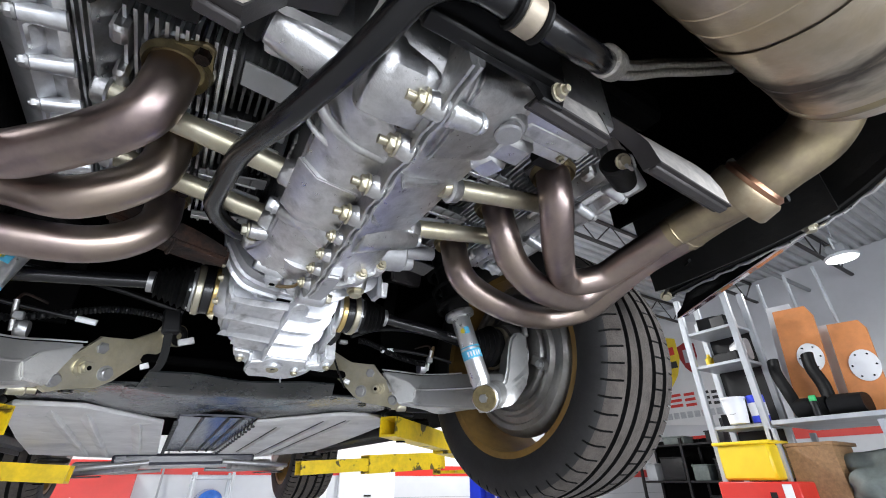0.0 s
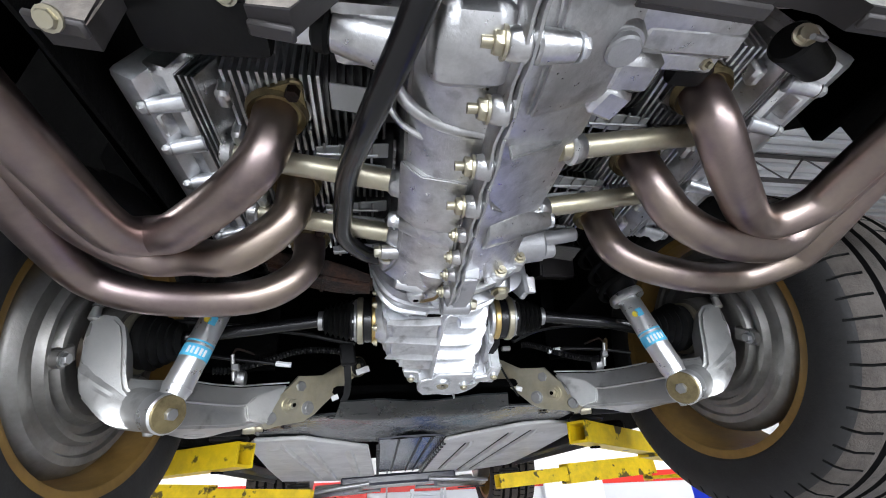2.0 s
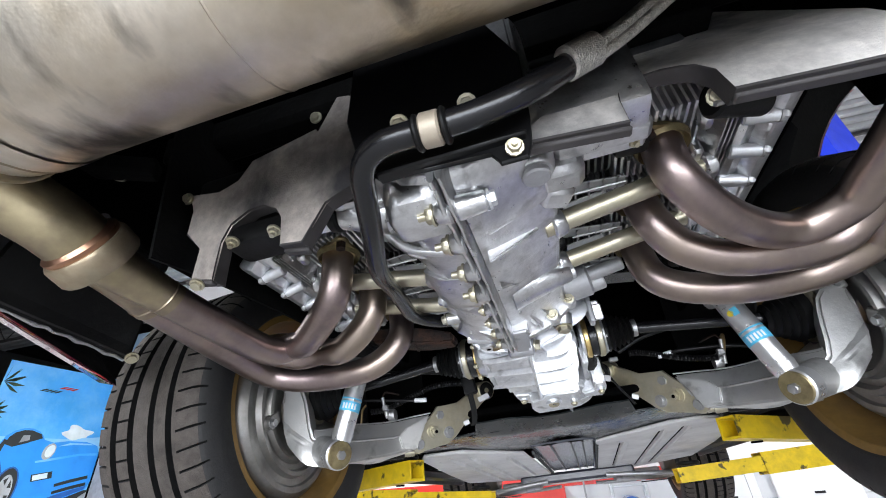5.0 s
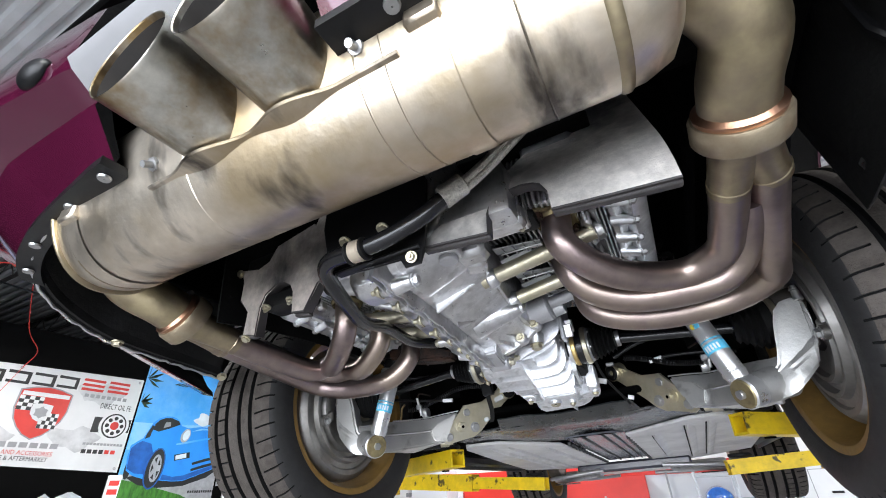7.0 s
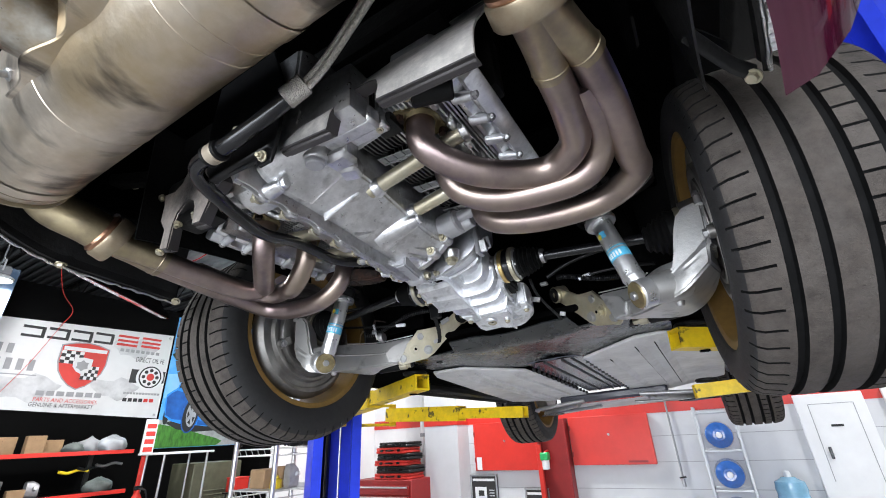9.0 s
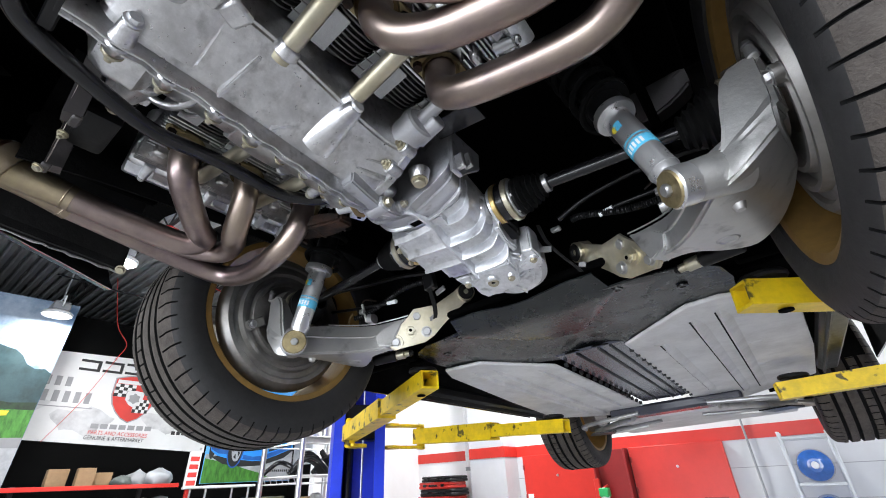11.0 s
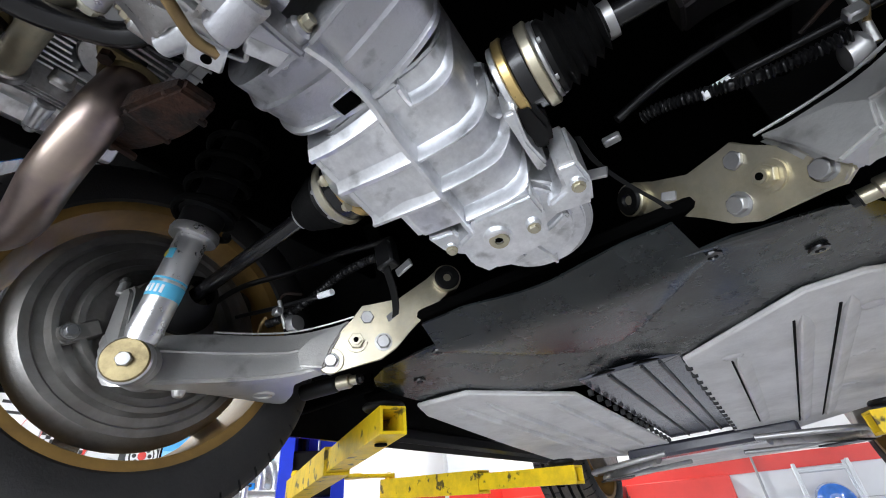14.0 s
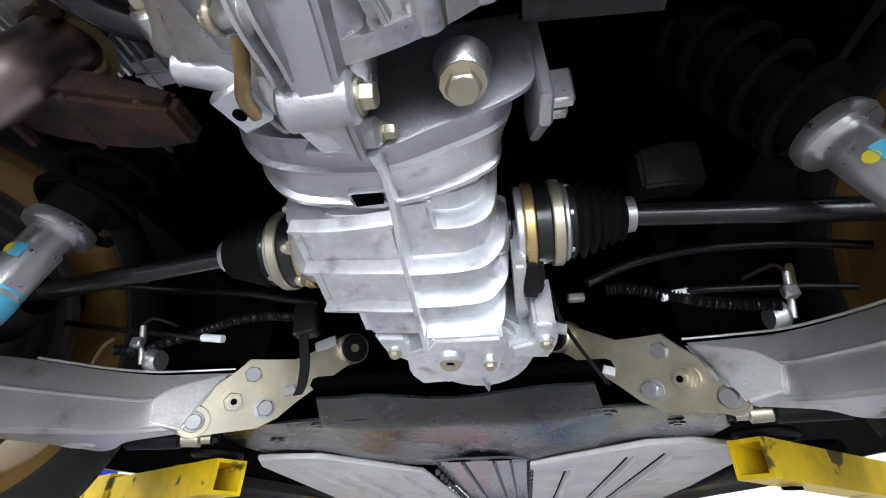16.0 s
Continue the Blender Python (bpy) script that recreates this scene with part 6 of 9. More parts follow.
# ---- undertray, floor pans and tunnel ----
tray = new("undertray")
tray.parent = car
tray["label"] = "black plastic undertray behind the floor pans"
bm = nb()
rows = []
for y, z, w in ((0.395, 0.050, 0.26), (0.412, 0.050, 0.37), (0.44, 0.050, 0.42), (0.48, 0.049, 0.45), (0.56, 0.047, 0.465), (0.65, 0.044, 0.46), (0.74, 0.040, 0.40), (0.83, 0.036, 0.22), (0.86, 0.034, 0.13)):
    rows.append([Vector((-w + 2 * w * i / 16, y, z + 0.006 * math.sin(i * 1.1 + y * 20) * (0.5 if 0 < i < 16 else 0) + 0.016 * max(0, 1 - abs(i - 8) / 4.0))) for i in range(17)])
lo = [[bm.verts.new(p) for p in r] for r in rows]
hi = [[bm.verts.new(p + Vector((0, 0, 0.004))) for p in r] for r in rows]
for g, h in zip(lo, lo[1:]):
    for i in range(16):
        bm.faces.new((g[i], g[i + 1], h[i + 1], h[i]))
for g, h in zip(hi, hi[1:]):
    for i in range(16):
        bm.faces.new((g[i], h[i], h[i + 1], g[i + 1]))
for a, b in ((lo, hi),):
    for i in range(16):
        bm.faces.new((a[0][i], b[0][i], b[0][i + 1], a[0][i + 1]))
        bm.faces.new((a[-1][i], a[-1][i + 1], b[-1][i + 1], b[-1][i]))
    for j in range(len(rows) - 1):
        bm.faces.new((a[j][0], a[j + 1][0], b[j + 1][0], b[j][0]))
        bm.faces.new((a[j][16], b[j][16], b[j + 1][16], a[j + 1][16]))
part("tray_sheet", bm, PLASTIC, tray)
bm = nb()
# the upturned rear lip under the gearbox
sheet = []
for y, z, w in ((0.333, 0.0685, 0.206), (0.36, 0.0595, 0.213), (0.395, 0.0475, 0.222), (0.416, 0.0410, 0.227), (0.432, 0.0385, 0.226), (0.47, 0.0385, 0.205), (0.53, 0.0400, 0.165), (0.60, 0.0420, 0.115), (0.66, 0.0470, 0.06)):
    line = []
    for i in range(17):
        f = -1 + i / 8
        dip = 0.016 * max(0, 1 - ((f * w - 0.01) / 0.13) ** 2) if y < 0.35 else 0
        side = 0.013 * max(0, abs(f) - 0.86) / 0.14 * min(1, max(0, (y - 0.40) / 0.06))
        line.append(Vector((f * w, y + dip, z - 0.34 * dip + side + 0.0012 * math.sin(i * 0.9 + y * 30))))
    sheet.append(line)
skin(bm, [[bm.verts.new(q) for q in line] + [bm.verts.new(q + Vector((0, 0.001, 0.004))) for q in reversed(line)] for line in sheet])
part("rear_lip", bm, PLASTIC, tray)
for p in ((0.233, 0.424, 0.0485), (-0.233, 0.416, 0.0485), (0.36, 0.52, 0.046), (-0.36, 0.52, 0.046)):
    bm = nb()
    lathe(bm, [(0, 0.0), (0.001, 0.006), (0.0035, 0.007), (0.003, 0.013), (0, 0.014)], centre=p, axis=(0, 0, -1), seg=20)
    part("fastener", bm, BLACKMETAL, tray)
bm = nb()
for s in (1, -1):
    plate(bm, [(0.02 * s, 0.795), (0.075 * s, 0.80), (0.055 * s, 0.785), (0.035 * s, 0.782)], 0.003, Matrix.Translation((0, 0, 0.030)))
part("cooling_notch", bm, VOID, tray)

floorpan = new("floor_pan")
floorpan.parent = car
floorpan["label"] = "grey-coated floor pans either side of the tunnel"
PAN_Z0, PAN_Z1 = 0.028, -0.024


for s in (1, -1):
    slope = math.atan2(PAN_Z1 - PAN_Z0, 1.15)
    m = Matrix.Translation((0, 0.70, PAN_Z0)) @ Matrix.Rotation(slope, 4, "X")
    o = [(0.116, 0.14), (0.338, -0.055), (0.42, -0.062), (0.50, -0.02), (0.58, 0.145), (0.60, 0.60), (0.60, 1.10), (0.50, 1.20), (0.32, 1.38), (0.105, 1.24)] if s > 0 else [(0.149, 0.19), (0.331, -0.042), (0.469, -0.053), (0.505, 0.03), (0.56, 0.60), (0.60, 1.12), (0.52, 1.18), (0.35, 1.30), (0.13, 1.44)]
    o = [(x * s, y) for x, y in o]
    bm = nb()
    plate(bm, o if s > 0 else o[::-1], 0.012, m, 0.003)
    part("pan_panel", bm, COAT, floorpan, "light grey coated floor panel with pressed ribs")
    for x, y0, y1 in ((0.215, 0.20, 1.10), (0.335, 0.04, 1.24), (0.405, 0.01, 1.20)):
        # a pressed rib: one steep side and one that fades into the sheet
        bm = nb()
        n = 24
        rings = []
        for i in range(n + 1):
            y = y0 + (y1 - y0) * i / n
            k = min(1, i / 1.5, (n - i) / 1.5)
            rings.append([bm.verts.new(m @ Vector((s * (x + dx * k), y, dz * k + 0.001))) for dx, dz in ((-0.012, 0.0), (-0.010, -0.012), (-0.006, -0.014), (0.004, -0.011), (0.022, 0.0))])
        skin(bm, rings)
        part("pressed_rib", bm, COAT, floorpan)
        if s < 0:
            continue
        # dull black strip: the shadow line along the rib, laid on as colour
        bm = nb()
        box(bm, m @ Vector((s * (x - 0.0145), (y0 + y1) / 2, -0.0006)), (0.0045, y1 - y0 - 0.06, 0.0012), m.to_3x3())
        part("rib_shadow", bm, DULL, floorpan)
    for x, y in ((0.44, 0.10), (0.45, 0.42), (0.44, 0.74), (0.205, 0.20)):
        bm = nb()
        lathe(bm, [(0, 0.0), (0.0015, 0.001), (0.0015, 0.014), (0.0, 0.016), (0.0, 0.019), (0.0015, 0.020), (0.0, 0.023)], centre=m @ Vector((s * x, y, 0)), axis=(0, 0, -1), seg=24)
        part("drain_plug", bm, COAT, floorpan)
    # sill with pinch weld
    bm = nb()
    box(bm, (0.645 * s, 1.22, 0.008), (0.07, 1.15, 0.044), None, 0.010)
    box(bm, (0.625 * s, 1.22, -0.021), (0.006, 1.10, 0.018), None, 0.001)
    part("sill", bm, BLACK, floorpan)
    for k in range(14):
        bm = nb()
        box(bm, (0.116 * s, 0.90 + 0.068 * k, 0.020 - 0.045 * k / 14), (0.014, 0.008, 0.016), None, 0.002)
        part("tunnel_clip", bm, BLACK, floorpan)
bm = nb()
box(bm, (0, 1.33, 0.016), (0.23, 1.02, 0.010), Matrix.Rotation(-0.045, 3, "X"), 0.002)
part("tunnel_cover", bm, TUNNEL, floorpan, "dark glossy tunnel cover")
bm = nb()
for x in (-0.045, 0.03, 0.07):
    box(bm, (x, 1.33, 0.008), (0.006, 1.0, 0.005), Matrix.Rotation(-0.045, 3, "X"))
part("tunnel_line", bm, BLACK, floorpan)

# ---- front suspension ----
front = new("front_suspension")
front.parent = car
front["label"] = "aluminium front control arms and crossmember"
bm = nb()
box(bm, (0, 1.93, -0.045), (0.62, 0.12, 0.05), None, 0.012)
part("crossmember", bm, TUNNEL, front)
bm = nb()
box(bm, (0, 2.22, -0.062), (0.62, 0.34, 0.02), None, 0.008)
part("tank_shield", bm, COAT, front)
for s in (1, -1):
    bm = nb()
    sweep(bm, smooth_path([Vector((0.20 * s, 1.90, -0.075)), Vector((0.34 * s, 2.00, -0.085)), Vector((0.48 * s, 2.15, -0.09)), Vector((0.56 * s, 2.33, -0.08))]), 0.022, 12, flat=0.6)
    sweep(bm, smooth_path([Vector((0.24 * s, 2.32, -0.075)), Vector((0.42 * s, 2.32, -0.085)), Vector((0.56 * s, 2.34, -0.08))]), 0.020, 12, flat=0.6)
    part("control_arm", bm, ARM_ALU, front)
    bm = nb()
    sweep(bm, smooth_path([Vector((0.10 * s, 2.05, -0.09)), Vector((0.30 * s, 2.10, -0.095)), Vector((0.50 * s, 2.16, -0.08))]), 0.009, 10)
    sweep(bm, smooth_path([Vector((0.16 * s, 1.86, -0.06)), Vector((0.45 * s, 1.88, -0.08)), Vector((0.52 * s, 2.05, -0.08))]), 0.011, 10)
    part("anti_roll_link", bm, ZINC, front)
    bm = nb()
    plate(bm, [(0.34 * s, 2.02), (0.46 * s, 1.98), (0.52 * s, 2.10), (0.40 * s, 2.16)], 0.006, Matrix.Translation((0, 0, -0.115)))
    part("air_guide", bm, BLACK, front)
    bm = nb()
    cyl(bm, (0.52 * s, 2.36, 0.06), (0.60 * s, 2.36, 0.06), 0.13, seg=40, bevel=0.004)
    part("front_brake", bm, DISC, front)
bm = nb()
box(bm, (0, 2.62, -0.05), (1.0, 0.55, 0.03), None, 0.01)
part("front_panel", bm, COAT, front)

# ---- body shell ----
body = new("body_shell")
body.parent = car
body["label"] = "deep purple body with inner panels blackened as unlit space"
# plain sheets in void black, standing in for the unlit space above
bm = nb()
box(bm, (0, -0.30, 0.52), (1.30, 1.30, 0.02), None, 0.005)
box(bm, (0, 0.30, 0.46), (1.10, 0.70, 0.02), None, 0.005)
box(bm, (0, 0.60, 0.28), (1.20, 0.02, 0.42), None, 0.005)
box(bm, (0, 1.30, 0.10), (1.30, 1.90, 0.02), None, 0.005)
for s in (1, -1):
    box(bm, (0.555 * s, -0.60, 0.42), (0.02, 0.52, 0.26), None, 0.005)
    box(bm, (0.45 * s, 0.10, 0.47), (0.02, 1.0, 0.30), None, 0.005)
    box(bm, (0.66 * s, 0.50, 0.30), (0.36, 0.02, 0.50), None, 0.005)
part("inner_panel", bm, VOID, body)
bm = nb()
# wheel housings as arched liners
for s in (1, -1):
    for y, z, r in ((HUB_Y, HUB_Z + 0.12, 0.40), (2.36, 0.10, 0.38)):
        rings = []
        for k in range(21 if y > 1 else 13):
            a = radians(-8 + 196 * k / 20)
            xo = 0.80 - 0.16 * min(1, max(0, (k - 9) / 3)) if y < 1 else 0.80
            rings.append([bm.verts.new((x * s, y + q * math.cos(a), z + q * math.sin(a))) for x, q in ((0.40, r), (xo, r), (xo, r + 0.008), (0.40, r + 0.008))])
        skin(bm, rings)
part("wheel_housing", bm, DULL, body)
def inner_black(ob, s):
    """Faces of a body skin turned inward or forward get dull black in place of the body colour."""
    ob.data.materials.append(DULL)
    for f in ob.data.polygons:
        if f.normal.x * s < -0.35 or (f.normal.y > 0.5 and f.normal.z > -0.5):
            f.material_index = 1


for s in (1, -1):
    bm = nb()
    # quarter panel: a rounded skin with the arch cut out of its lower edge
    cols = []
    for k in range(61):
        y = -0.29 + (3.25 + 0.29) * k / 60
        edge = 0.02
        for wy, wz, r in ((HUB_Y, HUB_Z + 0.11, 0.385), (2.36, 0.08, 0.365)):
            if abs(y - wy) < r:
                edge = max(edge, wz + math.sqrt(r * r - (y - wy) ** 2))
        if y < -0.28:
            edge = max(edge, 0.175)
        bulge = 0.0 if y < -0.3 else 0.02
        col = []
        for i in range(9):
            f = i / 8
            z = edge + (0.78 - edge) * f
            x = 0.80 + bulge + 0.045 * math.sin(math.pi * min(1, (z - 0.0) / 0.8)) - (0.10 * max(0, (-0.25 - y) / 0.4) ** 2)
            col.append(bm.verts.new((x * s, y, z)))
        col.append(bm.verts.new((0.45 * s, y, 0.92)))
        cols.append(col)
    for a, b in zip(cols, cols[1:]):
        for i in range(9):
            bm.faces.new((a[i], a[i + 1], b[i + 1], b[i]))
    bm.normal_update()
    bmesh.ops.solidify(bm, geom=list(bm.faces), thickness=0.006)
    inner_black(part("quarter_panel", bm, PURPLE, body, "glossy deep purple quarter panel"), s)

# rear bumper: a curved skin with a black lower strip and black liners
EDGE = [(0.10, -0.868, 0.236), (0.25, -0.864, 0.236), (0.434, -0.839, 0.240), (0.532, -0.808, 0.229), (0.596, -0.752, 0.213), (0.632, -0.68, 0.196), (0.646, -0.61, 0.183), (0.668, -0.50, 0.179), (0.681, -0.43, 0.178), (0.693, -0.335, 0.172)]
# section of the skin beside the wheel, and behind the muffler where a crease runs along it
SIDE_SECTION = ((0.003, 0.0), (0.040, 0.010), (0.085, 0.05), (0.088, 0.054), (0.108, 0.085), (0.125, 0.12), (0.135, 0.22), (0.12, 0.34), (0.10, 0.36), (0.10, 0.22), (0.07, 0.08), (0.03, 0.03), (0.008, 0.012))
REAR_SECTION = ((0.012, 0.0), (0.045, 0.034), (0.074, 0.064), (0.072, 0.071), (0.126, 0.094), (0.134, 0.110), (0.124, 0.22), (0.06, 0.34), (0.04, 0.36), (0.07, 0.22), (0.06, 0.09), (0.03, 0.04), (0.008, 0.012))
bm = nb()
# pale centre section above the tips
skin(bm, [[bm.verts.new((x, y, z)) for y, z in ((-0.914, 0.316), (-0.920, 0.310), (-0.950, 0.330), (-0.958, 0.342), (-0.950, 0.358), (-0.92, 0.380), (-0.88, 0.38), (-0.88, 0.34))] for x in (-0.205, -0.20, -0.10, 0.0, 0.10, 0.125)])
part("bumper_centre", bm, BUMPER_GREY, body, "pale grey bumper centre above the exhaust tips")
def wide(p, s):
    """The liner narrows to a strip beside the right wheel."""
    return 1 if s < 0 else min(1, max(0.08, (-0.605 - p.y) / 0.05))


for s in (1, -1):
    start = ((0.125 if s > 0 else 0.20), -0.868, 0.236)
    path = smooth_path([Vector((x * s, y, z)) for x, y, z in [start] + EDGE[1:]], 5)
    bm = nb()
    rings = []
    for i, p in enumerate(path):
        d = (path[min(i + 1, len(path) - 1)] - path[max(i - 1, 0)]).normalized()
        out = Vector((d.y * s, -d.x * s, 0)).normalized()
        if out.dot(Vector((p.x, p.y + 0.3, 0))) < 0:
            out = -out
        rear = min(1, max(0, (-0.60 - p.y) / 0.14))
        rings.append([bm.verts.new(p + out * (o0 + (o1 * (0.60 + 1.75 * min(0.23, max(0, abs(p.x) - 0.17))) - o0) * rear) + Vector((0, 0, h0 + (h1 - h0) * rear - 0.05 * max(0, (p.y + 0.60) / 0.255)))) for (o0, h0), (o1, h1) in zip(SIDE_SECTION, REAR_SECTION)])
    skin(bm, rings)
    inner_black(part("rear_bumper", bm, PURPLE, body, "glossy deep purple rear bumper"), s)
    bm = nb()
    rings = []
    for i, p in enumerate(path[:18]):
        rings.append([bm.verts.new(p + Vector(v)) for v in ((0, 0.010, -0.010), (0, -0.022, -0.010), (0, -0.022, 0.002), (0, 0.010, 0.002))])
    skin(bm, rings)
    part("bumper_strip", bm, BLACK, body, "black bumper mounting strip with rivets")
    for i in (3, 7, 11, 15):
        bm = nb()
        lathe(bm, [(0, 0.0), (0.003, 0.001), (0.003, 0.007), (0, 0.008)], centre=path[i] + Vector((0, -0.006, -0.0105)), axis=(0, 0, -1), seg=16)
        part("rivet", bm, ZINC, body)
    bm = nb()
    # black sheet liner inside the corner
    rings = []
    for p in path[8:]:
        rings.append([bm.verts.new(p + Vector(v)) for v in ((-0.004 * s, 0.004, 0.0), (0.004 * s, -0.004, -0.004), (0, 0, -0.006))] + [bm.verts.new(p + Vector((-a_ * s * wide(p, s), b_ if p.y < -0.6 else 0.0, c_ * wide(p, s)))) for a_, b_, c_ in ((0.012, 0.012, 0.05), (0.03, 0.03, 0.14), (0.07, 0.07, 0.24), (0.066, 0.06, 0.25), (0.02, 0.02, 0.14), (0.006, 0.006, 0.05))])
    skin(bm, rings)
    part("corner_liner", bm, LINER, body, "black plastic corner liner")
    if s > 0:
        # upright black sheet set in from the bumper's edge, with a strap to the lower bolt
        bm = nb()
        railed(bm, [[(x, y, zb), (x + 0.003, y, zb), (x - 0.012, y, 0.36), (x - 0.015, y, 0.36)] for x, y, zb in ((0.598, -0.660, 0.172), (0.600, -0.600, 0.163), (0.602, -0.540, 0.158), (0.606, -0.460, 0.155), (0.612, -0.390, 0.155), (0.618, -0.350, 0.160))], 4, 0)
        part("side_liner", bm, LINER, body, "black plastic sheet beside the wheel")
        bm = nb()
        sweep(bm, smooth_path([(0.606, -0.440, 0.190), (0.630, -0.400, 0.184), (0.655, -0.362, 0.176), (0.678, -0.336, 0.172)]), 0.010, 10, flat=0.3)
        part("liner_strap", bm, LINER, body)
    # silver strip paints the light caught along the folded bumper edge
    bm = nb()
    sweep(bm, [p + Vector((0.002 * s, -0.002, -0.007 + 0.002 * math.sin(i * 2.3))) for i, p in enumerate(path[8:])], lambda f: 0.0022 + 0.0012 * math.sin(f * 31) ** 2, 8)
    part("edge_glint", bm, SILVER, body, "pale strip for the light on the folded bumper edge")
    bm = nb()
    hexbolt(bm, (0.630 * s, -0.613, 0.176), (0, 0, -1), 0.0075, 0.008)
    hexbolt(bm, (0.676 * s, -0.337, 0.166), (-0.6 * s, -0.3, -0.7), 0.0075, 0.007)
    part("liner_bolt", bm, GOLD, body)
    if s > 0:
        # bent tab that carries the upper bolt, and the dark bracket beside it
        bm = nb()
        railed(bm, [[(x0, y, 0.188), (x0 + 0.006, y, 0.1815), (0.646, y, 0.1815), (0.646, y, 0.1845), (x0 + 0.008, y, 0.184), (x0 + 0.003, y, 0.190)] for x0, y in ((0.628, -0.640), (0.618, -0.625), (0.617, -0.605), (0.628, -0.585), (0.636, -0.560))], 3, 0)
        part("bolt_tab", bm, GREYCAST, body, "pale bent mounting tab")
        bm = nb()
        plate(bm, [(0.588, 0.34), (0.586, 0.235), (0.594, 0.212), (0.608, 0.203), (0.622, 0.206), (0.634, 0.224), (0.642, 0.34)], 0.012, Matrix.Translation((0, -0.604, 0)) @ Matrix.Rotation(radians(90), 4, "X"), 0.003)
        part("body_bracket", bm, BLACK, body)
bm = nb()
box(bm, (-0.52, -0.57, 0.37), (0.12, 0.03, 0.03), Matrix.Rotation(0.5, 3, "Z"), 0.004)
box(bm, (0.0, -0.50, 0.44), (1.0, 0.05, 0.06), None, 0.01)
part("body_bracket", bm, DULL, body)
bm = nb()
lathe(bm, [(0, 0.006), (0.004, 0.007), (0.004, 0.016), (0, 0.018)], centre=(-0.516, -0.566, 0.366), axis=(0, -0.6, -1), seg=24)
part("hanger_washer", bm, GOLD, body)

bm = nb()
bmesh.ops.create_uvsphere(bm, u_segments=20, v_segments=12, radius=0.03, matrix=Matrix.Translation((-0.275, -0.962, 0.352)) @ Matrix.Diagonal((1, 0.45, 0.7, 1)))
part("bumper_cap", bm, BLACK, body, "round black cap in the bumper")
# ==== two-post lift ====


def at(x, y, z):
    return CAR @ Vector((x, y, z))


lift = empty("two_post_lift", "two-post vehicle lift with blue columns and yellow arms", "vehicle lift")
for s, px, py in ((-1, -1.70, 1.34), (1, 1.555, 1.34)):
    bm = nb()
    # a rolled channel column, open towards the car
    prof = [(-0.13, -0.15), (-0.13, -0.09), (-0.118, -0.09), (-0.118, -0.138), (0.118, -0.138), (0.118, 0.138), (-0.118, 0.138), (-0.118, 0.09), (-0.13, 0.09), (-0.13, 0.15), (0.13, 0.15), (0.13, -0.15)]
    # the columns are turned so that their open sides face the rear of the car
    turned = Matrix.Translation((px, py, 0)) @ Matrix.Rotation(radians(35 * s), 4, "Z")
    plate(bm, [(x * s, y) for x, y in prof], 3.6 if s > 0 else 2.75, turned)
    part("column", bm, BLUE, lift, "blue painted steel column")
    bm = nb()
    box(bm, (px, py, 0.012), (0.46, 0.52, 0.024), None, 0.003)
    part("base_plate", bm, BLUE, lift)
    bm = nb()
    box(bm, turned @ Vector((-0.03 * s, 0, 1.66)), (0.14, 0.22, 0.20), turned.to_3x3(), 0.01)
    part("carriage", bm, BLACK, lift)
    bm = nb()
    cyl(bm, turned @ Vector((0.05 * s, -0.04, 0.02)), turned @ Vector((0.05 * s, -0.04, 2.70)), 0.028, seg=16)
    part("hydraulic_ram", bm, BLACKMETAL, lift)
    bm = nb()
    cyl(bm, turned @ Vector((-0.05 * s, 0.03, 0.02)), turned @ Vector((-0.05 * s, 0.03, 2.68)), 0.006, seg=8)
    part("lift_cable", bm, ZINC, lift)
    zb = 1.53 + (0.085 if s > 0 else 0.05)
    for sg, end in ((-1, at(0.49 * s, 0.56, -0.012)), (1, at(0.44 * s + (0.04 if s > 0 else 0), 1.50, -0.105))):
        p0 = Vector((px - (0.24 if s > 0 or sg > 0 else 0.19) * s, py + (0.32 if sg > 0 else -0.22), zb))
        p1 = Vector(end)
        d = (p1 - p0).normalized()
        for z in (0.062, -0.062):
            bm = nb()
            hub = Vector((px - 0.16 * s, py + 0.14 * sg, zb + z))
            cyl(bm, hub - Vector((0, 0, 0.009)), hub + Vector((0, 0, 0.009)), 0.055, seg=24, bevel=0.003)
            box(bm, (hub + p0 + Vector((0, 0, z))) / 2, ((p0 - hub).length, 0.06, 0.016), ((p0 + Vector((0, 0, z))) - hub).to_track_quat("X", "Z").to_matrix(), 0.003)
            part("yoke", bm, YELLOW, lift)
        bm = nb()
        box(bm, p0, (0.03, 0.05, 0.15), None, 0.004)
        part("yoke_post", bm, YELLOW, lift)
        rear = sg < 0
        bm = nb()
        square_tube(bm, p0 - d * 0.03, p0.lerp(p1, 0.60), 0.080, 0.008, 0.080 if rear else 0.088)
        part("outer_arm", bm, YELLOW, lift, "worn yellow lift arm")
        bm = nb()
        square_tube(bm, p0.lerp(p1, 0.45), p1 + d * 0.035, 0.062, 0.007, 0.060)
        part("sliding_arm", bm, YELLOW, lift, "worn yellow sliding arm with an open end")
        bm = nb()
        cyl(bm, p1 - d * 0.03 + Vector((0, 0, 0.036)), p1 - d * 0.03 + Vector((0, 0, 0.052)), 0.05, seg=28, bevel=0.005)
        part("lift_pad", bm, BOOT, lift)
        bm = nb()
        cyl(bm, p1 - d * 0.05 - Vector((0, 0, 0.0375)), p1 - d * 0.05 - Vector((0, 0, 0.033)), 0.015, seg=20)
        part("pin_hole", bm, VOID, lift)

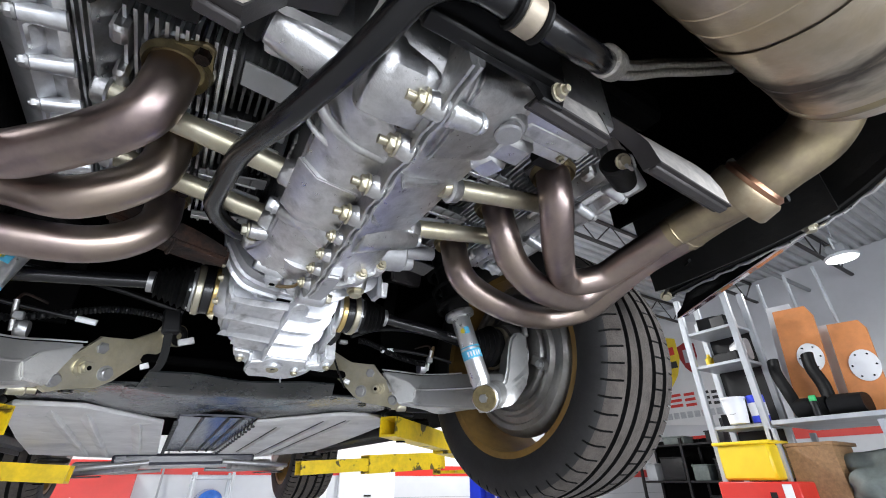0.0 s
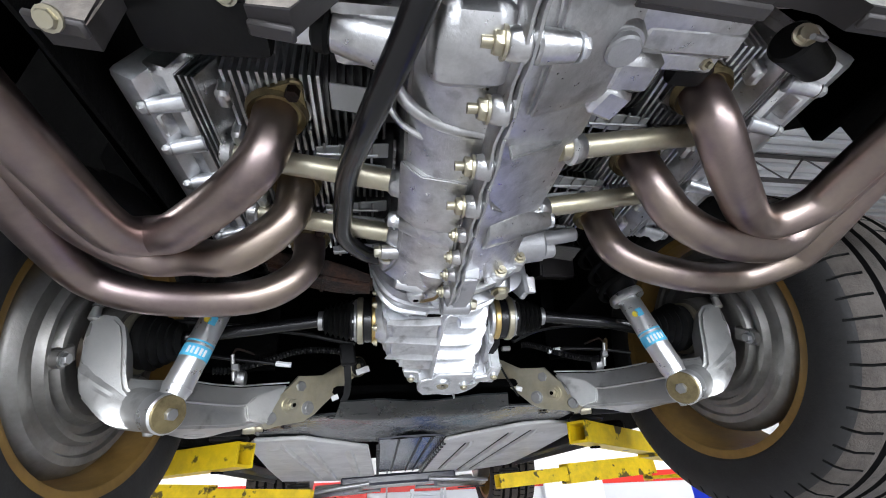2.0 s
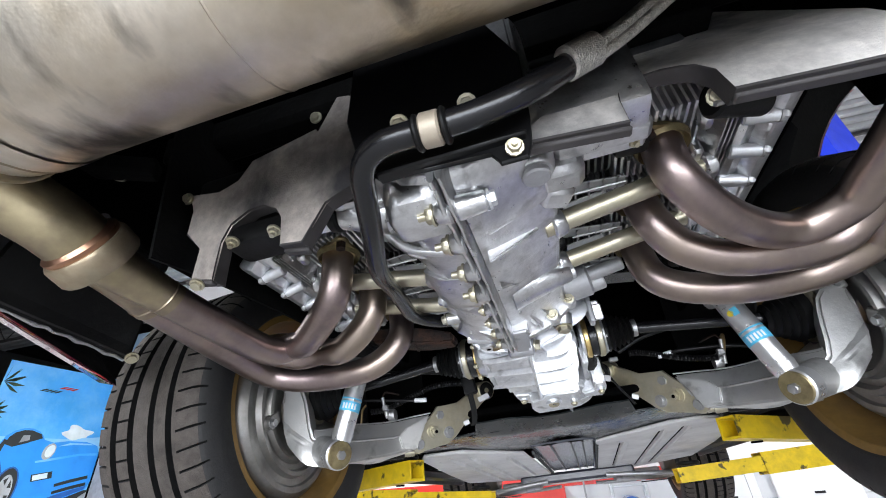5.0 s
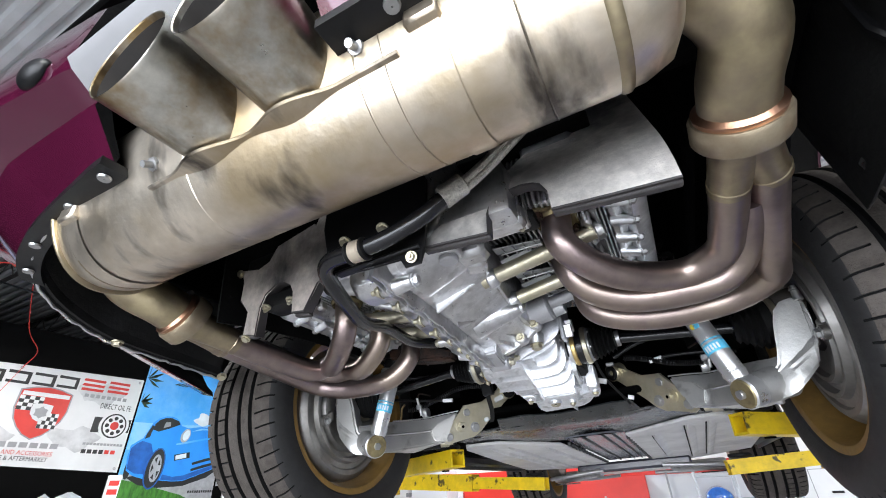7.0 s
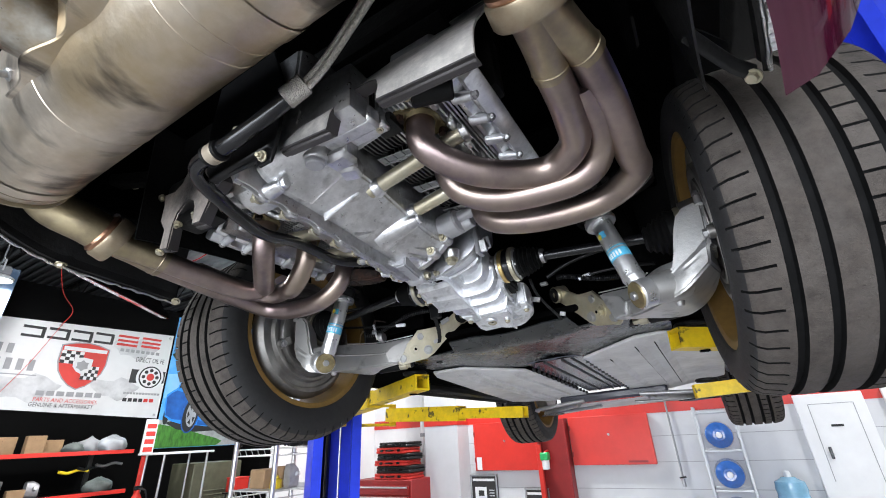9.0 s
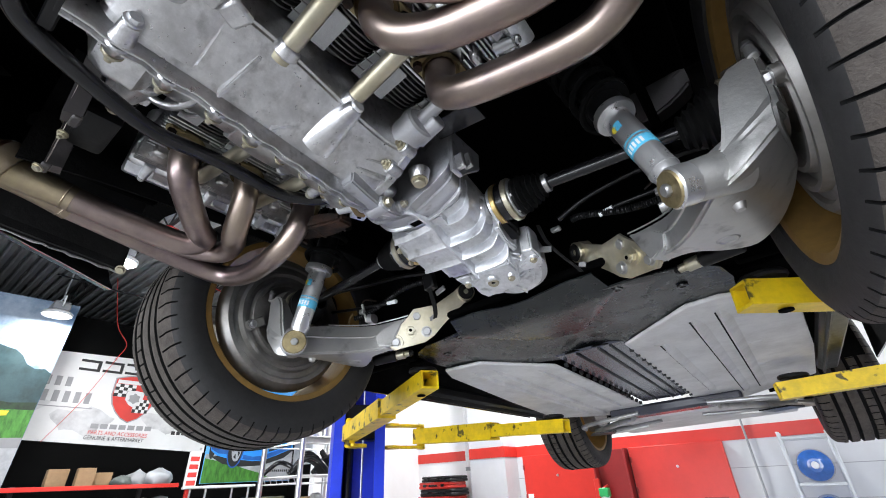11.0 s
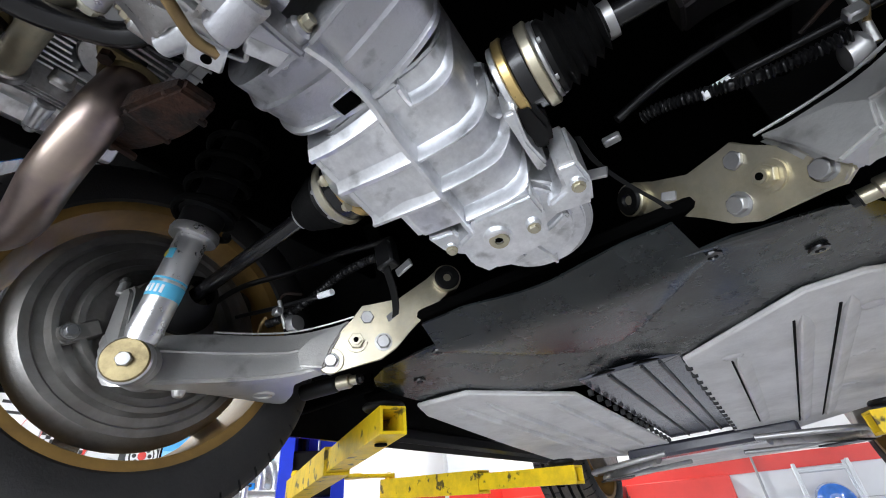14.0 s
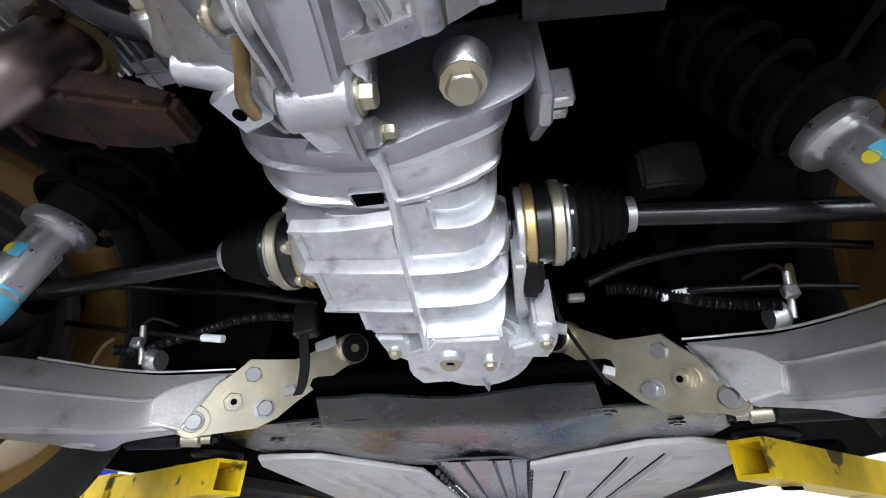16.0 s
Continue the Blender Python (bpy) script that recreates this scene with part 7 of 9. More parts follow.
# ==== the workshop ====
def slab(name, c, s, material, label, category, kind="structure", bevel=0.0):
    b = nb()
    box(b, c, s, None, bevel)
    return tagged(part(name, b, material), label, category, kind=kind)


X0, X1, Y0, Y1, TOP = -8.0, 9.2, -4.5, 5.2, 5.0
XF = -13.5  # the roof runs on past the left partition
slab("floor", ((XF + X1) / 2, (Y0 + Y1) / 2, -0.05), (X1 - XF + 0.4, Y1 - Y0 + 0.4, 0.1), CONCRETE, "worn grey concrete workshop floor", "floor")
slab("wall_front", ((-4.55 + X1) / 2, Y1 + 0.1, TOP / 2), (X1 + 4.55, 0.2, TOP), WHITEWALL, "white painted block wall", "wall")
slab("wall_front_left", ((XF - 4.55) / 2, Y1 + 0.1, TOP / 2), (-4.55 - XF, 0.2, TOP), SHADEWALL, "wall behind the wire racks, near black for its shade", "wall")
slab("wall_left", (X0 - 0.1, (Y0 + Y1) / 2, 1.95), (0.2, Y1 - Y0 - 0.01, 3.9), SHADEWALL, "partition wall below the roof, near black for its shade", "wall")
slab("wall_far_left", (XF - 0.1, (Y0 + Y1) / 2, TOP / 2), (0.2, Y1 - Y0 + 0.4, TOP), SHADEWALL, "workshop side wall, near black for its shade", "wall")
slab("wall_right", (X1 + 0.1, (Y0 + Y1) / 2, TOP / 2), (0.2, Y1 - Y0 + 0.4, TOP), WALL, "white painted workshop side wall", "wall")
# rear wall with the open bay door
slab("wall_rear_left", ((XF - 2.3) / 2, Y0 - 0.1, TOP / 2), (-2.3 - XF, 0.2, TOP), SHADEWALL, "near-black wall beside the open bay door", "wall")
slab("wall_rear_right", ((X1 + 3.5) / 2, Y0 - 0.1, TOP / 2), (X1 - 3.5, 0.2, TOP), SHADEWALL, "near-black wall beside the open bay door", "wall")
slab("wall_rear_lintel", (0.6, Y0 - 0.1, (3.45 + TOP) / 2), (5.8, 0.2, TOP - 3.45), SHADEWALL, "near-black lintel over the open bay door", "wall")
slab("ground", (0, -40, -0.12), (160, 71, 0.1), CONCRETE, "pale concrete yard outside the bay door", "ground")
# corrugated roof deck
bm = nb()
prof = []
y = Y0 - 0.2
while y < Y1 + 0.2:
    prof += [(y, 0), (y + 0.05, 0), (y + 0.075, 0.045), (y + 0.125, 0.045)]
    y += 0.15
a = [bm.verts.new((XF - 0.2, py, TOP + pz)) for py, pz in prof]
b = [bm.verts.new((X1 + 0.2, py, TOP + pz)) for py, pz in prof]
for i in range(len(a) - 1):
    bm.faces.new((a[i], a[i + 1], b[i + 1], b[i]))
bm.normal_update()
bmesh.ops.solidify(bm, geom=list(bm.faces), thickness=-0.01)
tagged(part("ceiling", bm, DECK), "corrugated steel roof deck", "ceiling", kind="structure")
for i, y in enumerate((-3.4, -1.9, -0.4, 1.1, 2.6, 4.1)):
    j = empty("roof_joist", "dark open-web steel roof joist", "joist", group="roof joists", kind="structure")
    for z in (TOP - 0.03, TOP - 0.42):
        bm = nb()
        box(bm, ((XF + X1) / 2, y, z), (X1 - XF, 0.05, 0.04), None, 0.004)
        part("chord", bm, STEEL, j)
    bm = nb()
    n = 54
    for k in range(n):
        xa, xb = XF + (X1 - XF) * k / n, XF + (X1 - XF) * (k + 1) / n
        za, zb_ = (TOP - 0.42, TOP - 0.03) if k % 2 else (TOP - 0.03, TOP - 0.42)
        cyl(bm, (xa, y, za), (xb, y, zb_), 0.011, seg=6)
    part("web_bar", bm, STEEL, j)
LAMPGLOW = bpy.data.materials.new("lamp_lens")
LAMPGLOW.use_nodes = True
bs = LAMPGLOW.node_tree.nodes["Principled BSDF"]
bs.inputs["Emission Color"].default_value, bs.inputs["Emission Strength"].default_value = (1, 0.98, 0.93, 1), 14.0
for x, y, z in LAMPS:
    lp = empty("bay_and_fill_lamp", "white high-bay lamp hanging from the roof, lit, some added unseen as fill", "ceiling lamp", group="high-bay lamps")
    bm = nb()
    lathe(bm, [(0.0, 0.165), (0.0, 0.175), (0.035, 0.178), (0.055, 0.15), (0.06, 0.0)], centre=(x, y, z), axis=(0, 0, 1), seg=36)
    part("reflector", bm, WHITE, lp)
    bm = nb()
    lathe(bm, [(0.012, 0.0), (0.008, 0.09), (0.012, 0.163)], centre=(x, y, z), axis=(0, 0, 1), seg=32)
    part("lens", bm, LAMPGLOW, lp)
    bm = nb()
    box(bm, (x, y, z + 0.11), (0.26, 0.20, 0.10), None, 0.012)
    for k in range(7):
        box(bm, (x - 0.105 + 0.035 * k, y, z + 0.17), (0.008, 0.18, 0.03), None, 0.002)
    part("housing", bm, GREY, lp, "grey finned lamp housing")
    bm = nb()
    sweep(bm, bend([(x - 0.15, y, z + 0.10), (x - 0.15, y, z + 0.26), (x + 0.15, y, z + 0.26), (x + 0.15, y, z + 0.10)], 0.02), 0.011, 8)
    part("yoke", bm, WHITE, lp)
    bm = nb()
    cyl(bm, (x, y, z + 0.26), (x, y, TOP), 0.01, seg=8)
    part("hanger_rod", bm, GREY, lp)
    lamp = bpy.data.lights.new("bay_and_fill_light", "AREA")
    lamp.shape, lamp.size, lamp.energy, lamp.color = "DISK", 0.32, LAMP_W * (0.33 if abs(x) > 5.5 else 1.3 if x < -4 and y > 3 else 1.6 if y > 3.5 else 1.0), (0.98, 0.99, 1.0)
    ob = new("bay_and_fill_light", lamp)
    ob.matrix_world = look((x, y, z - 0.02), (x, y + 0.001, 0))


# ==== contents of the workshop ====
def solid(name, c, s, material, parent, bevel=0.0, label="", rot=None):
    b = nb()
    box(b, c, s, rot, bevel)
    return part(name, b, material, parent, label)


def tube(name, p0, p1, r, material, parent, seg=12):
    b = nb()
    cyl(b, p0, p1, r, seg=seg)
    return part(name, b, material, parent)


# flat printed sheets: u runs along the sheet, v is up, n is the side that is seen
def basis_uv(origin, u):
    """A frame with its x along u, its y up and its z out of the sheet."""
    u = Vector(u).normalized()
    up = Vector((0, 0, 1))
    n = u.cross(up)
    m = Matrix.Identity(4)
    for i, v in enumerate((u, up, n)):
        for j in range(3):
            m[j][i] = v[j]
    m.translation = Vector(origin)
    return m


def flat(name, outline, material, parent, m, lift=0.004, label=""):
    b = nb()
    plate(b, outline, 0.002, m @ Matrix.Translation((0, 0, lift)))
    return part(name, b, material, parent, label)


def rect(x0, z0, x1, z1):
    return [(x0, z0), (x1, z0), (x1, z1), (x0, z1)]


def letters(text, size, m, material, parent, stretch=1.0, lift=0.006):
    """Text as mesh letters on a sheet."""
    cu = bpy.data.curves.new("lettering", "FONT")
    cu.body, cu.size, cu.extrude, cu.resolution_u = text, size, 0.0008, 2
    tmp = bpy.data.objects.new("lettering", cu)
    scene.collection.objects.link(tmp)
    me = bpy.data.meshes.new_from_object(tmp)
    bpy.data.objects.remove(tmp)
    me.materials.clear()
    me.materials.append(material)
    me.transform(m @ Matrix.Translation((0, 0, lift)) @ Matrix.Diagonal((stretch, 1, 1, 1)))
    ob = new("lettering", me)
    ob.parent = parent
    return ob


SKYBLUE = mat("printed_sky", (0.06, 0.40, 0.92), 0.45, 0.0, 0.10, 1.5, 0.0, tint=(0.22, 0.56, 0.95), tscale=1.2, tamount=0.8)
PRINT_HAZE = mat("printed_haze", (0.30, 0.62, 0.95), 0.45, 0.0, 0.08, 3, 0.0, tint=(0.15, 0.50, 0.95), tscale=3.0, tamount=0.8)
CARSHADE = mat("printed_blue_shade", (0.015, 0.11, 0.42), 0.4, 0.0, 0.3, 5, 0.0)
STORMSKY = mat("printed_storm_sky", (0.16, 0.26, 0.42), 0.45, 0.0, 0.15, 1.2, 0.0, tint=(0.52, 0.62, 0.70), tscale=1.6, tamount=0.9)
FARWOOD = mat("printed_far_wood", (0.018, 0.050, 0.058), 0.5, 0.0, 0.4, 5, 0.0, tint=(0.045, 0.095, 0.105), tscale=3.0, tamount=0.8)
PALESKY = mat("printed_cloudy_sky", (0.30, 0.44, 0.60), 0.45, 0.0, 0.12, 1.5, 0.0, tint=(0.62, 0.66, 0.70), tscale=2.5, tamount=0.9)
TEAL = mat("printed_teal_car", (0.05, 0.50, 0.45), 0.4, 0.0, 0.14, 3, 0.0)
GRASS = mat("printed_grass", (0.06, 0.22, 0.03), 0.5, 0.0, 0.5, 22, 0.0, stretch=(1, 1, 0.3))
CARBLUE = mat("printed_blue_car", (0.03, 0.33, 0.92), 0.4, 0.0, 0.12, 3, 0.0, tint=(0.02, 0.22, 0.75), tscale=3.0, tamount=0.7)
PRINT_SILVER = mat("printed_silver", (0.42, 0.43, 0.45), 0.4, 0.0, 0.2, 9, 0.0)
PRINT_TREE = mat("printed_trees", (0.012, 0.035, 0.012), 0.5, 0.0, 0.6, 9, 0.0)
PRINT_CLOUD = mat("printed_cloud", (0.75, 0.8, 0.85), 0.5, 0.0, 0.15, 4, 0.0)
PRINT_YEL = mat("printed_yellow", (0.75, 0.55, 0.03), 0.45, 0.0, 0.1, 8, 0.0)
SMOKE = mat("printed_smoke", (0.50, 0.50, 0.51), 0.5, 0.0, 0.25, 3, 0.0, tint=(0.68, 0.68, 0.68), tscale=2.5, tamount=0.8)
CARD = mat("brown_cardboard", (0.30, 0.19, 0.10), 0.8, 0.0, 0.14, 9, 0.2)
TARP = mat("grey_green_bag", (0.12, 0.14, 0.13), 0.6, 0.0, 0.25, 9, 0.5, 14)
YBIN = mat("yellow_plastic_bin", (0.80, 0.58, 0.02), 0.4, 0.0, 0.06, 6, 0.05)
GREEN = mat("green_plastic", (0.03, 0.42, 0.12), 0.4, 0.0, 0.1, 10, 0.02)
RACKGREY = mat("grey_rack_paint", (0.44, 0.46, 0.48), 0.42, 0.3, 0.1, 8, 0.05)
OLIVE = mat("olive_cabinet_paint", (0.10, 0.10, 0.065), 0.5, 0.1, 0.2, 8, 0.1)
WOODY = mat("worn_timber", (0.26, 0.15, 0.07), 0.7, 0.0, 0.25, 6, 0.2, 60, stretch=(1, 6, 6))
CYAN = mat("pale_water_jug", (0.22, 0.45, 0.62), 0.1, 0.0, 0.15, 8, 0.0, coat=0.6)
JUG = mat("blue_jug_plastic", (0.03, 0.12, 0.42), 0.12, 0.0, 0.3, 12, 0.1, 30, coat=0.6)

# ---- front wall cladding ----
slab("wall_front_lower", ((-2.75 + X1) / 2, Y1 - 0.002, 0.79), (X1 + 2.75, 0.006, 1.58), WALL, "light grey lower band of the block wall", "wall")
slab("wall_stripe", ((-2.75 + X1) / 2, Y1 - 0.004, 1.645), (X1 + 2.75, 0.010, 0.13), RED, "red painted stripe along the wall", "wall stripe")
slab("wall_column", (-3.02, 5.03, TOP / 2), (0.56, 0.34, TOP), WALL, "light grey boxed column on the wall", "column")
slab("wall_column_stripe", (-3.02, 5.03, 1.645), (0.57, 0.35, 0.13), RED, "red stripe round the boxed column", "wall stripe")
slab("wall_stripe_left", (-3.92, Y1 - 0.004, 1.655), (1.24, 0.010, 0.13), RED, "red painted stripe along the wall", "wall stripe")
slab("wall_right_stripe", (X1 - 0.004, 0.4, 2.23), (0.010, 9.0, 0.18), RED, "red painted stripe along the side wall", "wall stripe")
slab("wall_partition", (-4.59, 4.2, TOP / 2), (0.10, 2.0, TOP), WHITEWALL, "white end of a partition beside the racks", "wall")
# block joints
b = nb()
for k in range(5):
    box(b, ((-2.75 + X1) / 2, Y1 - 0.0055, 0.2 + 0.28 * k), (X1 + 2.75, 0.002, 0.006), None)
tagged(part("wall_joint", b, GREY), "thin mortar joints in the block wall", "wall joint", kind="structure")
drain = empty("drain_pipe", "white plastic drain pipe running down the wall", "pipe")
tube("pipe", (-3.46, 5.08, 0), (-3.46, 5.08, 3.6), 0.055, WHITEWALL, drain, 24)
for z in (0.7, 1.45, 2.6):
    tube("pipe_clip", (-3.46, 5.08, z), (-3.46, 5.08, z + 0.05), 0.062, GREY, drain, 24)


def red_panel(x0, x1, z0, z1):
    p = empty("wall_panel", "bright red painted metal panel on the wall", "wall panel", group="red wall panels")
    solid("panel", ((x0 + x1) / 2, Y1 - 0.045, (z0 + z1) / 2), (x1 - x0, 0.07, z1 - z0), RED, p, 0.006)
    for k in range(2):
        solid("hinge", (x0 + 0.012, Y1 - 0.086, z0 + (z1 - z0) * (0.22 + 0.55 * k)), (0.02, 0.012, 0.06), DARKRED, p, 0.002)
    b_ = nb()
    cyl(b_, ((x0 + x1) / 2, Y1 - 0.08, (z0 + z1) / 2 + 0.06), ((x0 + x1) / 2, Y1 - 0.098, (z0 + z1) / 2 + 0.06), 0.016, 0.012, 16)
    part("knob", b_, CHROME, p)
    return p


p1 = red_panel(-2.62, -1.66, 0.97, 1.585)
solid("paper_label", (-2.55, Y1 - 0.083, 1.06), (0.075, 0.003, 0.16), WHITE, p1)
p2 = red_panel(-1.21, -0.23, 1.02, 1.585)
solid("printed_bar", (-0.43, Y1 - 0.083, 1.055), (0.22, 0.003, 0.022), DARKRED, p2)
trough = empty("red_cabinet", "narrow dark red steel cabinet standing on the wall", "cabinet")
solid("back_panel", (-1.43, Y1 - 0.03, 0.95), (0.40, 0.04, 1.26), DARKRED, trough, 0.004)
for x in (-1.62, -1.24):
    solid("side_panel", (x, Y1 - 0.10, 0.95), (0.02, 0.16, 1.26), DARKRED, trough, 0.003)
solid("base_panel", (-1.43, Y1 - 0.10, 0.32), (0.40, 0.16, 0.02), DARKRED, trough, 0.003)
solid("post", (-1.60, Y1 - 0.22, 0.80), (0.06, 0.05, 0.96), RED, trough, 0.006)
spray = empty("spray_bottle", "green and white plastic bottle hung on the cabinet", "bottle")
b = nb()
lathe(b, [(0, 0.0), (0.002, 0.045), (0.12, 0.05), (0.15, 0.035), (0.17, 0.02), (0.2, 0.02), (0.201, 0)], centre=(-1.52, Y1 - 0.25, 0.99), axis=(0, 0, 1), seg=24)
part("bottle", b, WHITE, spray)
solid("printed_label", (-1.52, Y1 - 0.25, 1.14), (0.105, 0.108, 0.09), GREEN, spray, 0.01)
tube("trigger", (-1.52, Y1 - 0.25, 1.185), (-1.47, Y1 - 0.25, 1.21), 0.012, RED, spray)


def notice(x, z0, w, h):
    n = empty("notice_board", "black framed notice with a white print", "sign", group="framed notices")
    solid("board", (x, Y1 - 0.03, z0 + h / 2), (w, 0.02, h), PRINT_K, n, 0.002)
    for zz in (z0 + 0.012, z0 + h - 0.012):
        solid("frame_rail", (x, Y1 - 0.044, zz), (w, 0.014, 0.024), GREY, n, 0.003)
    for xx in (x - w / 2 + 0.012, x + w / 2 - 0.012):
        solid("frame_stile", (xx, Y1 - 0.044, z0 + h / 2), (0.024, 0.014, h - 0.05), GREY, n, 0.003)
    solid("print_block", (x - w * 0.12, Y1 - 0.042, z0 + h * 0.45), (w * 0.42, 0.004, h * 0.36), WHITE, n)
    solid("print_block", (x - w * 0.10, Y1 - 0.045, z0 + h * 0.45), (w * 0.20, 0.004, h * 0.16), PRINT_K, n)
    for k in range(3):
        solid("text_bar", (x + w * 0.28, Y1 - 0.042, z0 + h * (0.38 + 0.08 * k)), (w * 0.18, 0.004, 0.008), WHITE, n)
    solid("text_bar", (x, Y1 - 0.042, z0 + h * 0.84), (w * 0.8, 0.004, 0.03), WHITE, n)


notice(-2.53, 0.50, 0.42, 0.42)
notice(-1.76, 0.36, 0.34, 0.40)
conduit = empty("wall_conduit", "thin grey conduit with a tap on the wall", "pipe")
tube("pipe", (0.0, Y1 - 0.03, 0.80), (0.0, Y1 - 0.03, 3.4), 0.011, GREY, conduit)
solid("tap_body", (0.0, Y1 - 0.05, 0.83), (0.035, 0.05, 0.09), GREYCAST, conduit, 0.008)
tube("tap_lever", (-0.03, Y1 - 0.08, 0.88), (0.04, Y1 - 0.08, 0.89), 0.008, BLACK, conduit)
# water jugs lying in a ladder rack
rack = empty("jug_rack", "grey steel ladder rack for water jugs", "rack")
for x in (0.29, 0.655):
    for y in (Y1 - 0.10, Y1 - 0.40):
        solid("upright", (x, y, 0.80), (0.028, 0.028, 1.6), RACKGREY, rack, 0.003)
for z in (0.05, 0.42, 0.79, 1.16, 1.54):
    for y in (Y1 - 0.10, Y1 - 0.40):
        solid("rung", (0.4725, y, z), (0.336, 0.024, 0.024), RACKGREY, rack, 0.003)
for x in (0.29, 0.655):
    for z in (0.05, 0.79, 1.54):
        solid("side_rail", (x, Y1 - 0.25, z), (0.02, 0.27, 0.02), RACKGREY, rack, 0.002)


def water_jug(c, axis, material=None):
    j = empty("water_jug", "blue plastic water jug" + (" lying in a rack" if material is None else " standing by the wall"), "water jug", group="water jugs")
    b_ = nb()
    lathe(b_, [(-0.20, 0.0), (-0.205, 0.055), (-0.19, 0.075), (-0.165, 0.125), (-0.10, 0.136), (-0.06, 0.128), (-0.02, 0.136), (0.04, 0.128), (0.09, 0.136), (0.18, 0.134), (0.20, 0.11), (0.19, 0.04), (0.195, 0.0)], centre=c, axis=axis, seg=36)
    part("jug_body", b_, material or JUG, j)
    b_ = nb()
    lathe(b_, [(-0.255, 0.0), (-0.256, 0.026), (-0.215, 0.030), (-0.20, 0.03)], centre=c, axis=axis, seg=24)
    part("cap", b_, WHITE, j)


for z in (1.31, 0.94, 0.57, 0.20):
    water_jug((0.4725, Y1 - 0.25, z), (0, 1, 0))
water_jug((0.96, Y1 - 0.25, 0.70), (0, 0, -1), CYAN)
cooler = empty("water_cooler", "white water cooler under the standing jug", "water cooler")
solid("housing", (0.96, Y1 - 0.25, 0.245), (0.30, 0.30, 0.49), WHITE, cooler, 0.02)
solid("drip_tray", (0.96, Y1 - 0.41, 0.30), (0.16, 0.02, 0.05), GREY, cooler, 0.004)
# white steel doors
d1 = slab("door_1", (1.53, Y1 - 0.03, 0.85), (0.57, 0.05, 1.62), WHITE, "white painted steel cabinet door", "door", bevel=0.004)
solid("pull_slot", (1.53, Y1 - 0.058, 1.35), (0.10, 0.008, 0.022), BLACK, d1, 0.002)
solid("handle", (1.40, Y1 - 0.065, 1.10), (0.025, 0.02, 0.11), BLACKMETAL, d1, 0.004)
for n, (x, w) in enumerate(((1.35, 0.006), (1.72, 0.006))):
    solid("door_groove", (x, Y1 - 0.0565, 1.20), (w, 0.003, 0.72), GREY, d1)
solid("door_groove", (1.535, Y1 - 0.0565, 1.56), (0.364, 0.003, 0.006), GREY, d1)
d2 = slab("door_2", (2.36, Y1 - 0.03, 0.85), (0.78, 0.05, 1.66), WHITE, "white painted steel cabinet door", "door", bevel=0.004)
solid("handle", (2.02, Y1 - 0.065, 1.10), (0.025, 0.02, 0.11), BLACKMETAL, d2, 0.004)
solid("pull_slot", (2.36, Y1 - 0.058, 1.35), (0.10, 0.008, 0.022), BLACK, d2, 0.002)

# ---- tool chest and stacked cases beside the lift ----
chest = empty("tool_chest", "dark red roller tool chest with silver drawer pulls", "tool chest")
CX, CY = -3.72, 4.62
solid("body", (CX, CY + 0.02, 0.50), (0.98, 0.50, 0.84), DARKRED, chest, 0.008)
for k in range(6):
    z = 0.17 + 0.125 * k
    dr = solid("drawer", (CX, CY - 0.245, z), (0.92, 0.03, 0.112), DARKRED, chest, 0.004)
    solid("drawer_pull", (CX, CY - 0.268, z + 0.035), (0.88, 0.018, 0.022), CHROME, dr, 0.004)
for x in (-0.42, 0.42):
    for y in (-0.18, 0.2):
        b = nb()
        cyl(b, (CX + x - 0.02, CY + y, 0.04), (CX + x + 0.02, CY + y, 0.04), 0.04, seg=20, bevel=0.004)
        part("castor", b, RUBBER, chest)
STACK = ((BLACK, "black plastic tool case in a stack"), (RED, "red plastic tool case in a stack"))
z = 0.92
for k in range(6):
    m, lab = STACK[(k + 1) % 2]
    cs = empty("tool_case", lab, "tool case", group="stacked tool cases")
    h = (0.075, 0.095, 0.07, 0.085, 0.08, 0.07)[k]
    dx = (0.0, 0.03, -0.02, 0.02, -0.01, 0.03)[k]
    w = 0.60 - 0.02 * k
    solid("case_base", (CX + 0.12 + dx, CY, z + h * 0.26), (w, 0.40, h * 0.50), m, cs, 0.012)
    solid("case_lid", (CX + 0.12 + dx, CY, z + h * 0.76), (w - 0.006, 0.396, h * 0.46), m, cs, 0.012)
    for x in (-0.15, 0.15):
        solid("latch", (CX + 0.12 + dx + x, CY - 0.205, z + h * 0.5), (0.05, 0.014, 0.03), BLACKMETAL, cs, 0.003)
    solid("carry_handle", (CX + 0.12 + dx, CY - 0.215, z + h * 0.5), (0.14, 0.025, 0.018), BLACKMETAL, cs, 0.006)
    z += h


